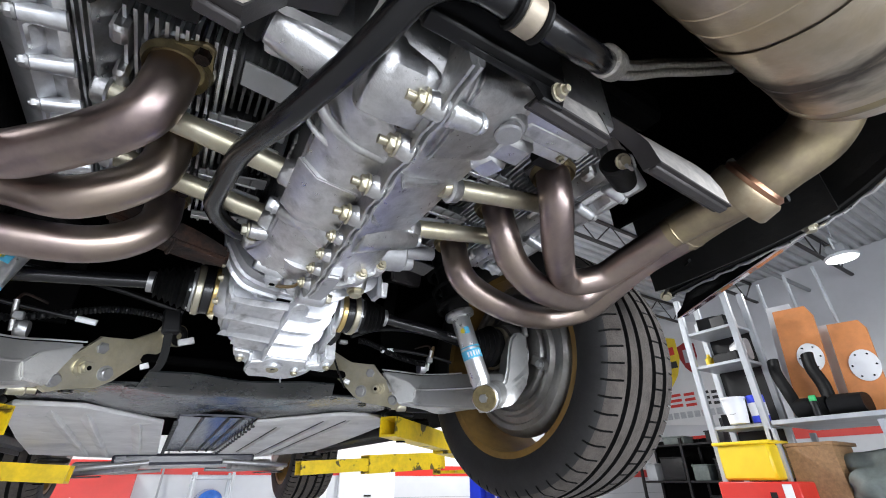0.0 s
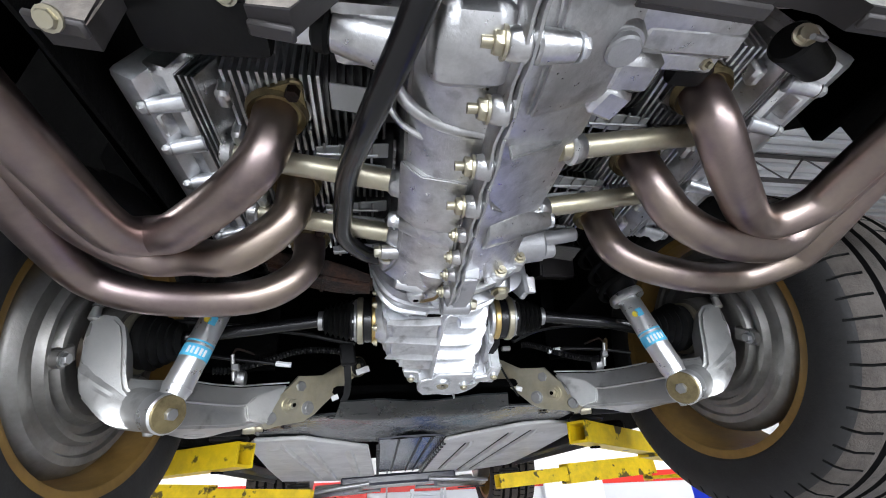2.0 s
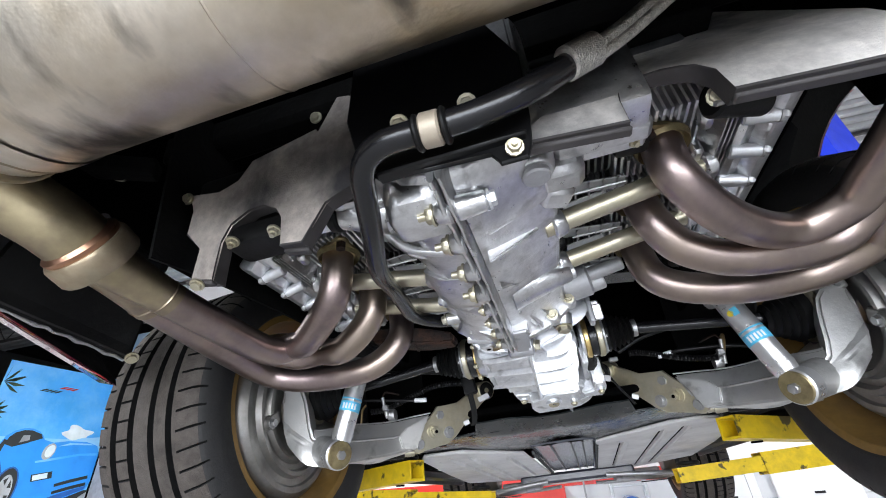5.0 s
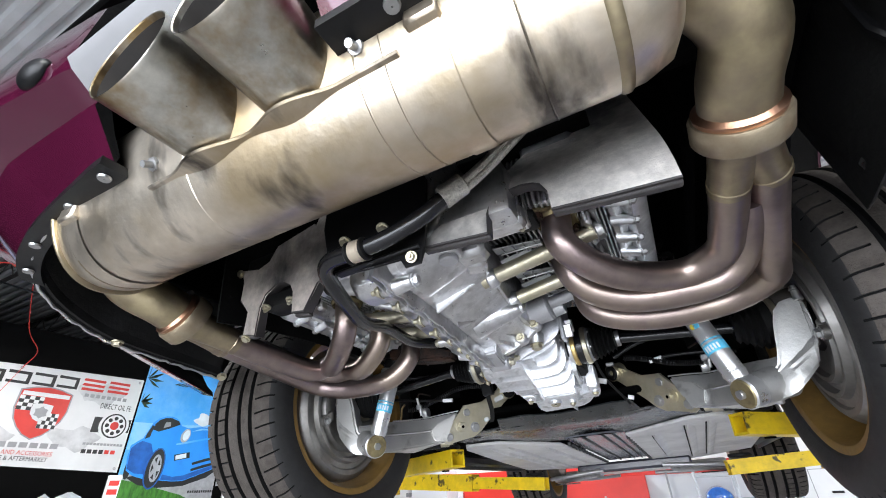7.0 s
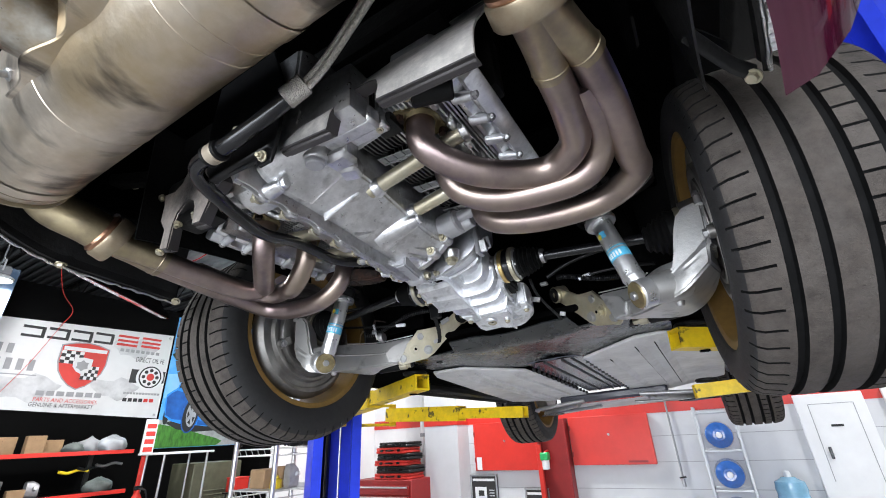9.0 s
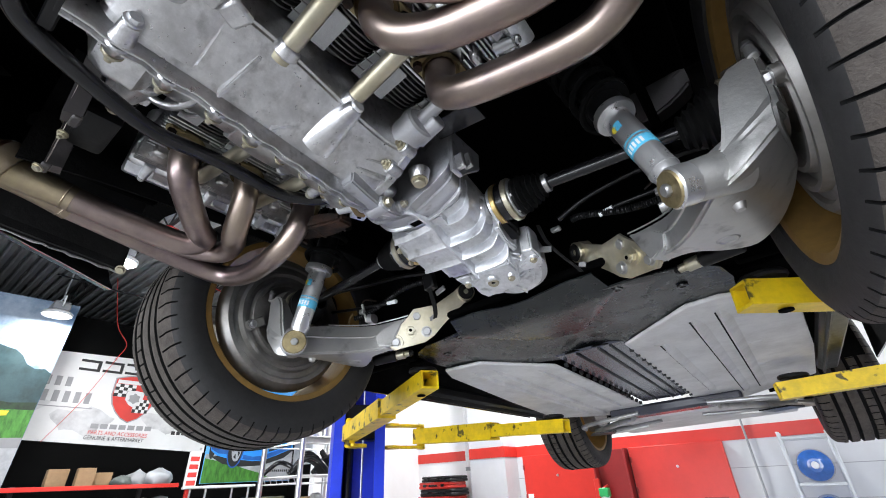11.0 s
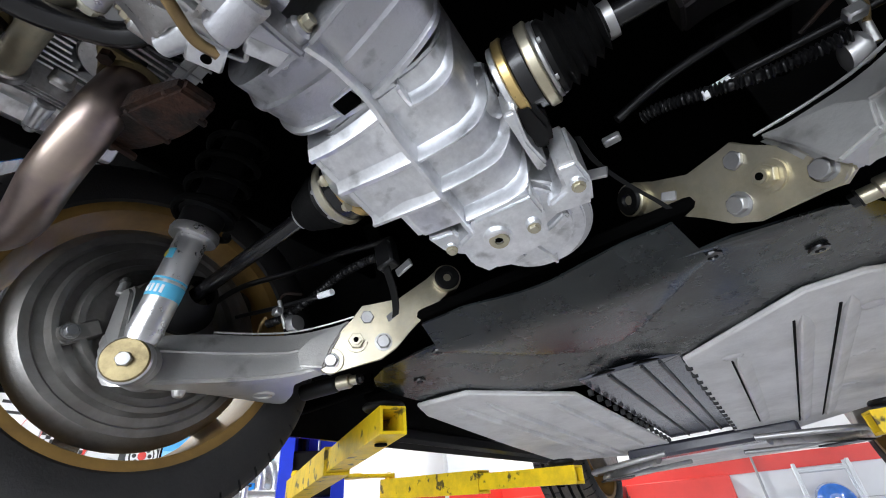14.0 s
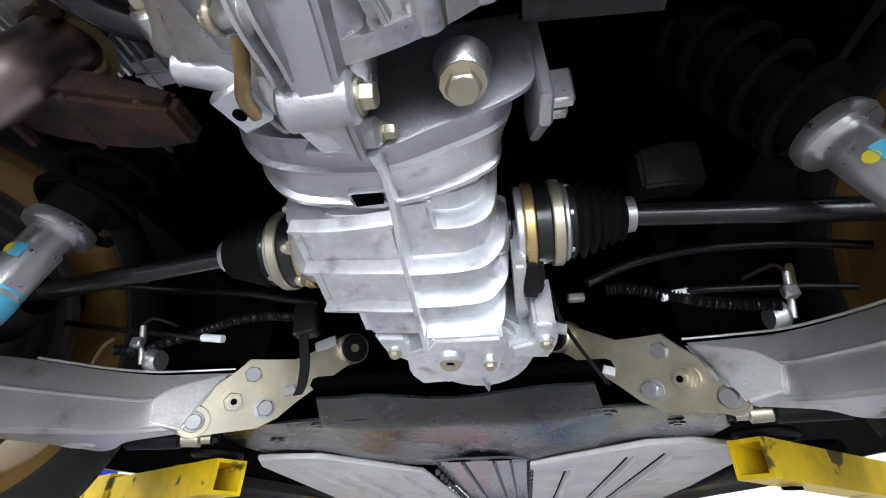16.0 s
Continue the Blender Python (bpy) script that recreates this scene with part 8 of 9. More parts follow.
# ---- left side: banner, posters, shelves and wire racks ----
def shield(parent, m, cx, cz, w, h, rim):
    out = [(cx + w * x, cz + h * y) for x, y in ((-0.5, 0.40), (-0.25, 0.47), (0, 0.5), (0.25, 0.47), (0.5, 0.40), (0.5, 0.05), (0.44, -0.14), (0.33, -0.29), (0.18, -0.42), (0, -0.5), (-0.18, -0.42), (-0.33, -0.29), (-0.44, -0.14), (-0.5, 0.05))]
    flat("shield_rim", [(cx + (x - cx) * 1.06, cz + (y - cz) * 1.05) for x, y in out], rim, parent, m, 0.004)
    flat("shield_field", out, PRINT_R, parent, m, 0.007)
    flat("shield_band", rect(cx - w * 0.47, cz + h * 0.31, cx + w * 0.47, cz + h * 0.39), PRINT_W, parent, m, 0.010)
    # two quarters of checks
    n = 5
    for q in (0, 1):
        x0, z0, x1, z1 = (cx - w * 0.49, cz + h * 0.02, cx - w * 0.02, cz + h * 0.30) if q == 0 else (cx + w * 0.02, cz - h * 0.30, cx + w * 0.38, cz + h * 0.0)
        flat("check_field", rect(x0, z0, x1, z1), PRINT_W, parent, m, 0.010)
        for i in range(n):
            for j in range(4):
                if (i + j) % 2 == 0:
                    a, c_ = x0 + (x1 - x0) * i / n, z0 + (z1 - z0) * j / 4
                    flat("check", rect(a, c_, a + (x1 - x0) / n, c_ + (z1 - z0) / 4), PRINT_K, parent, m, 0.013)
    flat("crest", [(cx + w * 0.2 * x, cz + h * 0.17 * y) for x, y in ((-1, 0.9), (0, 1.05), (1, 0.9), (1, -0.2), (0.5, -0.8), (0, -1.05), (-0.5, -0.8), (-1, -0.2))], PRINT_W, parent, m, 0.016)
    flat("crest_centre", [(cx + w * 0.11 * math.cos(a) * (1 + 0.35 * (k % 2)), cz + h * 0.09 * math.sin(a) * (1 + 0.35 * (k % 2))) for k, a in enumerate([math.pi * i / 6 for i in range(12)])], PRINT_G, parent, m, 0.019)


def bars(parent, m, x0, x1, z0, z1, material, n, gap=0.25, slant=0.0):
    """A word that cannot be lettered, as a row of blocks."""
    w = (x1 - x0) / n
    for k in range(n):
        a, c_ = x0 + w * k, x0 + w * (k + 1 - gap)
        flat("text_bar", [(a, z0), (c_, z0), (c_ + slant, z1), (a + slant, z1)], material, parent, m, 0.006)


def eyelets(parent, m, pts):
    for x, z_ in pts:
        b_ = nb()
        lathe(b_, [(0.0, 0.008), (0.003, 0.012), (0.003, 0.020), (0.0, 0.022)], centre=m @ Vector((x, z_, 0.003)), axis=m.to_3x3() @ Vector((0, 0, 1)), seg=16)
        part("eyelet", b_, ZINC, parent)


FAR = Matrix.Translation((0.5, -0.9, 1.41)) @ Matrix.Scale(1.135, 4) @ Matrix.Translation((-0.5, 0.9, -1.41))
banner = empty("banner", "white vinyl banner with red and black print and a chequered shield", "banner", group="vinyl banners")
M = FAR @ basis_uv((-6.985, 0, 0), (0, 1, 0))
flat("vinyl", [(-0.6, 2.05), (1.0, 1.985), (2.87, 1.90), (2.87, 3.19), (1.0, 3.11), (-0.6, 3.04)], PRINT_W, banner, M, 0.0)
for cx, cz, r in ((1.2, 2.25, 0.22), (2.2, 2.3, 0.2), (2.35, 2.9, 0.2), (0.4, 2.4, 0.25)):
    flat("smoke_print", [(cx + r * (1.5 + 0.3 * math.sin(3 * a)) * math.cos(a), cz + r * 0.7 * (1 + 0.3 * math.cos(5 * a)) * math.sin(a)) for a in [2 * math.pi * k / 18 for k in range(18)]], SMOKE, banner, M, 0.002)
# the title: plain open blocks, four black and two red
for k in range(4):
    x0 = 0.97 + 0.27 * k
    flat("title_bar", rect(x0, 3.000 + 0.012 * k, x0 + 0.24, 3.035 + 0.012 * k), PRINT_K, banner, M)
    flat("title_bar", rect(x0, 2.885 + 0.010 * k, x0 + 0.24, 2.918 + 0.010 * k), PRINT_K, banner, M)
    flat("title_bar", rect(x0 + 0.20, 2.915 + 0.010 * k, x0 + 0.24, 3.002 + 0.012 * k), PRINT_K, banner, M, 0.0062)
for k in range(2):
    x0 = 2.07 + 0.335 * k
    for z0 in (2.925, 2.985, 3.05):
        flat("title_bar", [(x0, z0 + 0.012 * k), (x0 + 0.28, z0 + 0.012 * k), (x0 + 0.29, z0 + 0.035 + 0.012 * k), (x0 + 0.01, z0 + 0.035 + 0.012 * k)], PRINT_R, banner, M)
bars(banner, M, 2.14, 2.72, 2.84, 2.885, PRINT_G, 8, 0.3)
shield(banner, M, 1.72, 2.58, 0.55, 0.62, PRINT_G)
bars(banner, M, 1.31, 2.07, 2.165, 2.225, PRINT_G, 7, 0.22)
letters("PARTS AND ACCESSORIES", 0.072, M @ Matrix.Translation((1.30, 2.095, 0)) @ Matrix.Rotation(radians(-1.5), 4, "Z"), PRINT_R, banner, 0.85)
letters("GENUINE & AFTERMARKET", 0.072, M @ Matrix.Translation((1.27, 2.03, 0)) @ Matrix.Rotation(radians(-1.5), 4, "Z"), PRINT_K, banner, 0.82)
letters("DIRECT OIL FE", 0.105, M @ Matrix.Translation((2.38, 2.715, 0)), PRINT_K, banner, 0.62)
flat("emblem_block", rect(2.36, 2.40, 2.47, 2.60), PRINT_K, banner, M)
flat("emblem_block", rect(2.79, 2.42, 2.86, 2.60), PRINT_K, banner, M)
for r, mm, l in ((0.20, PRINT_W, 0.006), (0.165, PRINT_K, 0.009), (0.145, PRINT_W, 0.012), (0.055, PRINT_R, 0.018)):
    flat("emblem_ring", [(2.64 + r * math.cos(a), 2.50 + r * math.sin(a)) for a in [2 * math.pi * k / 28 for k in range(28)]], mm, banner, M, l)
for k in range(8):
    a = 2 * math.pi * k / 8
    flat("emblem_spot", [(2.64 + 0.10 * math.cos(a) + 0.027 * math.cos(c), 2.50 + 0.10 * math.sin(a) + 0.027 * math.sin(c)) for c in [2 * math.pi * i / 10 for i in range(10)]], PRINT_K, banner, M, 0.015)
bars(banner, M, 2.32, 2.84, 2.235, 2.265, PRINT_G, 12, 0.2)
bars(banner, M, 2.33, 2.62, 2.13, 2.18, PRINT_K, 4, 0.25)
bars(banner, M, 2.62, 2.78, 2.13, 2.18, PRINT_R, 2, 0.25)
bars(banner, M, 0.45, 1.26, 2.46, 2.60, PRINT_G, 7, 0.45)
bars(banner, M, 0.55, 1.00, 2.66, 2.78, PRINT_G, 4, 0.45)
flat("text_rule", rect(0.45, 2.40, 1.26, 2.412), PRINT_G, banner, M)
eyelets(banner, M, [(1.35, 3.09), (2.82, 3.14), (2.82, 1.95), (-0.2, 3.02)])
line = empty("cord", "thin red cord holding up the banner", "cord")
b = nb()
sweep(b, smooth_path([FAR @ Vector(v) for v in ((-6.97, 1.35, 3.09), (-6.9, 1.40, 3.3), (-6.85, 1.2, 3.55), (-6.8, 1.0, 4.2))]), 0.006, 6)
part("cord_upper", b, PRINT_R, line)
b = nb()
sweep(b, smooth_path([FAR @ Vector(v) for v in ((-6.96, 1.35, 3.09), (-6.955, 1.12, 2.5), (-6.95, 0.85, 1.98))]), 0.004, 6)
part("cord_lower", b, PRINT_R, line)


def printed_car(parent, m, x, z, s, body, flip=1):
    """A flat side-on sports car print: body, glasshouse, lamps, wheels."""
    def f(name, pts, mm, l):
        flat(name, [(x + flip * a * s, z + c * s) for a, c in (pts if flip > 0 else pts[::-1])], mm, parent, m, l)
    f("printed_shade", [(-0.9, -0.02), (1.05, -0.02), (1.15, 0.04), (-0.95, 0.05)], PRINT_K, 0.005)
    f("printed_body", [(-0.95, 0.12), (-0.3, 0.03), (1.0, 0.05), (1.12, 0.18), (1.08, 0.42), (0.75, 0.52), (0.25, 0.56), (0.02, 0.80), (-0.4, 0.88), (-0.72, 0.76), (-0.95, 0.52), (-1.0, 0.3)], body, 0.008)
    f("printed_window", [(-0.66, 0.56), (0.14, 0.57), (-0.04, 0.77), (-0.38, 0.83), (-0.62, 0.74)], PRINT_K, 0.011)
    f("printed_bumper", [(0.45, 0.14), (1.08, 0.17), (1.09, 0.20), (0.45, 0.17)], PRINT_K, 0.011)
    f("printed_bumper", [(0.45, 0.08), (1.00, 0.11), (1.01, 0.13), (0.45, 0.10)], PRINT_K, 0.011)
    f("printed_lamp", [(0.42 + 0.09 * math.cos(a), 0.45 + 0.10 * math.sin(a)) for a in [2 * math.pi * k / 16 for k in range(16)]], PRINT_SILVER, 0.011)
    f("printed_lamp", [(0.30, 0.25), (0.58, 0.26), (0.58, 0.33), (0.30, 0.31)], PRINT_CLOUD, 0.011)
    for cx, r in ((-0.10, 0.22), (-0.82, 0.17)):
        f("printed_tyre", [(cx + r * 0.72 * math.cos(a), 0.13 + r * math.sin(a)) for a in [2 * math.pi * k / 20 for k in range(20)]], PRINT_K, 0.014)
        f("printed_wheel", [(cx + r * 0.48 * math.cos(a) * (1 - 0.3 * (k % 2)), 0.13 + r * 0.68 * math.sin(a) * (1 - 0.3 * (k % 2))) for k, a in enumerate([2 * math.pi * i / 20 for i in range(20)])], PRINT_SILVER, 0.017)


poster = empty("poster", "large printed poster of a blue sports car under a blue sky", "poster", group="car posters")
M = FAR @ basis_uv((-6.985, 0, 0), (0, 1, 0))
flat("sheet", [(2.90, 1.47), (4.62, 1.48), (4.62, 3.58), (2.90, 3.52)], SKYBLUE, poster, M, 0.0)
flat("printed_haze", [(2.91, 2.20), (4.615, 2.30), (4.615, 2.72), (3.9, 2.62), (2.91, 2.58)], PRINT_HAZE, poster, M, 0.002)
flat("printed_cloud", [(4.08 + 0.20 * math.cos(a) * (1 + 0.25 * math.sin(4 * a)), 2.72 + 0.09 * math.sin(a) * (1 + 0.3 * math.cos(3 * a))) for a in [2 * math.pi * k / 24 for k in range(24)]], PRINT_CLOUD, poster, M, 0.003)
flat("printed_road", [(2.91, 1.48), (4.615, 1.485), (4.615, 1.98), (3.60, 1.86), (2.91, 1.88)], PRINT_SILVER, poster, M, 0.004)
flat("printed_grass", [(2.91, 1.475), (3.92, 1.485), (4.02, 1.55), (3.90, 1.60), (3.68, 1.65), (3.45, 1.71), (3.27, 1.77), (3.08, 1.79), (2.91, 1.82)], GRASS, poster, M, 0.006)
flat("printed_shade", [(3.00, 1.84), (3.20, 1.74), (3.50, 1.70), (3.90, 1.72), (4.30, 1.84), (4.50, 1.98), (4.2, 1.98), (3.3, 1.90)], PRINT_K, poster, M, 0.008)
flat("printed_tyre", [(3.00 + 0.045 * math.cos(a), 1.94 + 0.13 * math.sin(a)) for a in [2 * math.pi * k / 18 for k in range(18)]], PRINT_K, poster, M, 0.009)
flat("printed_body", [(2.98, 1.93), (3.09, 1.86), (3.30, 1.81), (3.52, 1.80), (3.70, 1.785), (3.88, 1.79), (4.15, 1.88), (4.42, 1.98), (4.52, 2.17), (4.50, 2.42), (4.42, 2.57), (4.25, 2.61), (3.98, 2.60), (3.79, 2.565), (3.66, 2.59), (3.62, 2.645), (3.56, 2.69), (3.47, 2.715), (3.37, 2.71), (3.27, 2.67), (3.19, 2.60), (3.14, 2.47), (3.10, 2.37), (3.03, 2.32), (2.95, 2.26), (2.945, 2.10)], CARBLUE, poster, M, 0.011)
flat("printed_flank", [(2.985, 1.95), (3.10, 1.89), (3.24, 1.88), (3.25, 2.05), (3.30, 2.18), (3.24, 2.30), (3.10, 2.33), (3.03, 2.29), (2.96, 2.22)], CARSHADE, poster, M, 0.013)
flat("printed_sill", [(3.52, 1.81), (3.70, 1.795), (3.88, 1.80), (4.15, 1.89), (4.41, 1.99), (4.43, 2.04), (4.12, 1.95), (3.88, 1.87), (3.70, 1.85), (3.53, 1.88)], CARSHADE, poster, M, 0.013)
flat("printed_gleam", [(3.64, 2.30), (3.80, 2.33), (4.20, 2.42), (4.46, 2.44), (4.45, 2.47), (4.20, 2.45), (3.80, 2.36), (3.64, 2.325)], SKYBLUE, poster, M, 0.013)
flat("printed_gleam", [(3.86, 2.52), (4.05, 2.555), (4.36, 2.575), (4.30, 2.59), (4.02, 2.58)], PRINT_HAZE, poster, M, 0.013)
flat("printed_window", [(3.205, 2.50), (3.30, 2.475), (3.45, 2.53), (3.625, 2.605), (3.595, 2.655), (3.47, 2.690), (3.37, 2.685), (3.28, 2.645), (3.225, 2.585)], PRINT_K, poster, M, 0.014)
flat("printed_seat", [(3.36, 2.53), (3.47, 2.57), (3.46, 2.63), (3.38, 2.62)], PRINT_G, poster, M, 0.017)
flat("printed_window", [(3.12, 2.36), (3.19, 2.39), (3.215, 2.55), (3.185, 2.56), (3.14, 2.44)], PRINT_K, poster, M, 0.014)
flat("printed_lamp", [(3.765 + 0.078 * math.cos(a) + 0.02 * math.sin(a), 2.45 + 0.105 * math.sin(a)) for a in [2 * math.pi * k / 20 for k in range(20)]], PRINT_SILVER, poster, M, 0.014)
flat("printed_lamp", [(3.775 + 0.056 * math.cos(a) + 0.015 * math.sin(a), 2.455 + 0.080 * math.sin(a)) for a in [2 * math.pi * k / 20 for k in range(20)]], PRINT_CLOUD, poster, M, 0.017)
flat("printed_lamp", [(3.67, 2.075), (3.92, 2.125), (3.90, 2.21), (3.65, 2.16)], PRINT_K, poster, M, 0.014)
flat("printed_lamp", [(3.685, 2.09), (3.86, 2.125), (3.845, 2.19), (3.67, 2.15)], PRINT_CLOUD, poster, M, 0.017)
for z0 in (0.0, -0.09):
    flat("printed_intake", [(3.99, 2.02 + z0), (4.20, 2.075 + z0), (4.42, 2.13 + z0), (4.41, 2.17 + z0), (4.18, 2.115 + z0), (3.98, 2.055 + z0)], PRINT_K, poster, M, 0.014)
for rx, rz, mm, lift in ((0.145, 0.285, CARSHADE, 0.016), (0.125, 0.265, PRINT_K, 0.018)):
    flat("printed_tyre", [(3.385 + rx * math.cos(a) + 0.02 * math.sin(a), 1.965 + rz * math.sin(a)) for a in [2 * math.pi * k / 24 for k in range(24)]], mm, poster, M, lift)
flat("printed_wheel", [(3.395 + 0.082 * math.cos(a), 1.965 + 0.19 * math.sin(a)) for a in [2 * math.pi * k / 24 for k in range(24)]], PRINT_SILVER, poster, M, 0.021)
for k in range(5):
    a = 2 * math.pi * (k + 0.5) / 5
    flat("printed_spoke_gap", [(3.395 + r * 0.43 * math.cos(a + d), 1.965 + r * math.sin(a + d)) for r, d in ((0.07, 0.0), (0.16, -0.36), (0.16, 0.36))], PRINT_K, poster, M, 0.024)
for k in range(7):
    a = 0.5 + 0.55 * k
    for x0, z0, w in ((2.915, 3.22, 0.24), (2.915, 2.86, 0.16)):
        tip = (x0 + 0.02 + w * abs(math.cos(a)), z0 + 0.03 + w * 0.9 * math.sin(a))
        flat("printed_palm", [(x0, z0 + 0.02), ((x0 + tip[0]) / 2, (z0 + tip[1]) / 2 - 0.025), tip, ((x0 + tip[0]) / 2, (z0 + tip[1]) / 2 + 0.02)], PRINT_TREE, poster, M, 0.004)
bars(poster, M, 3.36, 3.60, 3.20, 3.24, PRINT_K, 4, 0.3, 0.08)
bars(poster, M, 3.60, 3.82, 3.27, 3.31, PRINT_R, 3, 0.3, 0.08)
bars(poster, M, 4.02, 4.5, 1.62, 1.655, PRINT_K, 12, 0.3)
poster3 = empty("poster", "large printed poster of a teal sports car under a cloudy sky", "poster", group="car posters")
M = basis_uv((0, Y1 - 0.012, 0), (1, 0, 0))
flat("sheet", rect(-7.92, 1.75, -5.6, 4.75), PALESKY, poster3, M, 0.0)
flat("printed_road", rect(-7.92, 1.75, -5.6, 2.75), PRINT_SILVER, poster3, M, 0.002)
flat("printed_wood", [(-7.92, 3.10), (-5.6, 3.10), (-5.6, 3.42), (-5.9, 3.50), (-6.3, 3.40), (-6.8, 3.46), (-7.15, 3.38), (-7.4, 3.44), (-7.7, 3.36), (-7.92, 3.40)], PRINT_TREE, poster3, M, 0.003)
flat("printed_road", [(-7.92, 2.70), (-5.6, 2.70), (-5.6, 3.12), (-6.9, 3.14), (-7.92, 3.12)], PRINT_G, poster3, M, 0.004)
printed_car(poster3, M, -6.55, 2.48, 0.88, TEAL, -1)
poster2 = empty("poster", "large printed poster with sky, dark trees and a red car", "poster", group="car posters")
M = FAR @ basis_uv((-6.72, -0.12, 0.02), (0.10, 1, 0))
flat("sheet", [(-0.75, 1.45), (0.72, 1.45), (0.80, 3.60), (-0.75, 3.60)], STORMSKY, poster2, M, 0.0)
flat("printed_wood", [(-0.75, 2.24), (0.745, 2.26), (0.768, 2.70), (0.70, 2.75), (0.60, 2.74), (0.51, 2.79), (0.45, 2.88), (0.37, 2.94), (0.28, 2.96), (0.20, 2.985), (0.07, 2.93), (-0.1, 3.00), (-0.3, 2.95), (-0.5, 3.04), (-0.75, 2.98)], FARWOOD, poster2, M, 0.003)
flat("printed_bank", [(-0.75, 2.24), (0.745, 2.24), (0.747, 2.36), (0.5, 2.34), (0.1, 2.40), (-0.75, 2.38)], PRINT_TREE, poster2, M, 0.005)
flat("printed_grass", [(-0.75, 1.90), (0.735, 1.96), (0.745, 2.27), (-0.75, 2.25)], GRASS, poster2, M, 0.006)
flat("printed_road", [(-0.75, 1.455), (0.718, 1.455), (0.732, 1.86), (-0.75, 1.82)], PRINT_SILVER, poster2, M, 0.008)
flat("printed_kerb", [(-0.75, 1.82), (0.732, 1.86), (0.735, 1.97), (-0.75, 1.91)], PRINT_G, poster2, M, 0.009)
printed_car(poster2, M, -0.10, 1.86, 0.52, PRINT_R, 1)
flat("printed_wing", [(0.38, 2.18), (0.52, 2.20), (0.53, 2.25), (0.40, 2.25)], PRINT_YEL, poster2, M, 0.019)

shelf = empty("shelving", "dark steel shelving with red shelf edges against the side wall", "shelving")
for y in (-0.6, 0.9, 2.35):
    solid("upright", (-7.55, y, 0.75), (0.05, 0.05, 1.5), STEEL, shelf)
for z in (0.45, 0.95, 1.45):
    solid("shelf_board", (-7.3, 0.88, z), (0.9, 3.4, 0.03), BLACK, shelf, 0.003)
    solid("shelf_edge", (-6.84, 0.88, z), (0.02, 3.4, 0.05), RED, shelf, 0.003)
random.seed(11)
CLUTTER = (("carton", "brown cardboard carton on a shelf", CARD), ("plastic_bottle", "white plastic bottle on a shelf", WHITE), ("plastic_bottle", "yellow plastic bottle on a shelf", YBIN), ("engine_part", "grey cast engine part on a shelf", GREYCAST),
           ("storage_box", "black plastic storage box on a shelf", BLACK), ("tin_can", "silver tin can on a shelf", ZINC))


def clutter(x, y, z, s=1.0):
    name, lab, m = CLUTTER[random.randrange(len(CLUTTER))]
    h = random.uniform(0.10, 0.26) * s
    w = random.uniform(0.09, 0.20) * s
    b_ = nb()
    if name in ("plastic_bottle", "tin_can"):
        r = w * 0.45
        prof = [(0, 0), (0.001, r), (h * 0.68, r), (h * 0.82, r * 0.45), (h, r * 0.4), (h + 0.001, 0)] if name == "plastic_bottle" else [(0, 0), (0.001, r), (h * 0.96, r), (h, r * 0.9), (h + 0.001, 0)]
        lathe(b_, prof, centre=(x, y, z), axis=(0, 0, 1), seg=20)
    elif name == "engine_part":
        loft(b_, [((x, y - w * 0.6, z + h * 0.5), w * 0.45, h * 0.48, 3), ((x, y, z + h * 0.5), w * 0.5, h * 0.5, 2.4), ((x, y + w * 0.6, z + h * 0.4), w * 0.35, h * 0.4, 2.4)], 20)
        cyl(b_, (x, y, z + h * 0.4), (x + w * 0.7, y + 0.02, z + h * 0.6), w * 0.22, seg=14)
    else:
        box(b_, (x, y, z + h / 2), (w * 1.2, w * 1.5, h), Matrix.Rotation(random.uniform(-0.2, 0.2), 3, "Z"), 0.006)
        box(b_, (x + w * 0.605, y, z + h * 0.8), (0.006, w * 0.5, h * 0.12), None)
    ob = part(name, b_, m)
    tagged(ob, lab, name.replace("_", " "), group="shelf clutter")


for z in (0.465, 0.965, 1.465):
    y = 1.2
    while y < 1.75:
        clutter(-7.05 + random.uniform(-0.12, 0.08), y, z)
        y += random.uniform(0.17, 0.26)
def sack(x, y, z, r, h, material, lab, seed):
    """A slumped bag: a lumpy closed form that sits flat on its shelf."""
    b_ = nb()
    rings = []
    for k in range(9):
        f = k / 8
        q = r * (0.86 + 0.22 * math.sin(math.pi * min(1, f * 1.15))) * (1 if k < 7 else 0.62 if k == 7 else 0.2)
        rings.append([b_.verts.new((x + q * math.cos(a) * (1 + 0.16 * math.sin(3 * a + seed + f * 4)), y + 1.25 * q * math.sin(a) * (1 + 0.13 * math.cos(4 * a + seed * 2 - f * 5)), z + h * f * (1 + 0.10 * math.sin(2 * a + seed)))) for a in [2 * math.pi * i / 22 for i in range(22)]])
    skin(b_, rings)
    tagged(part("sack", b_, material, angle=60), lab, "sack", group="sacks on the shelves")


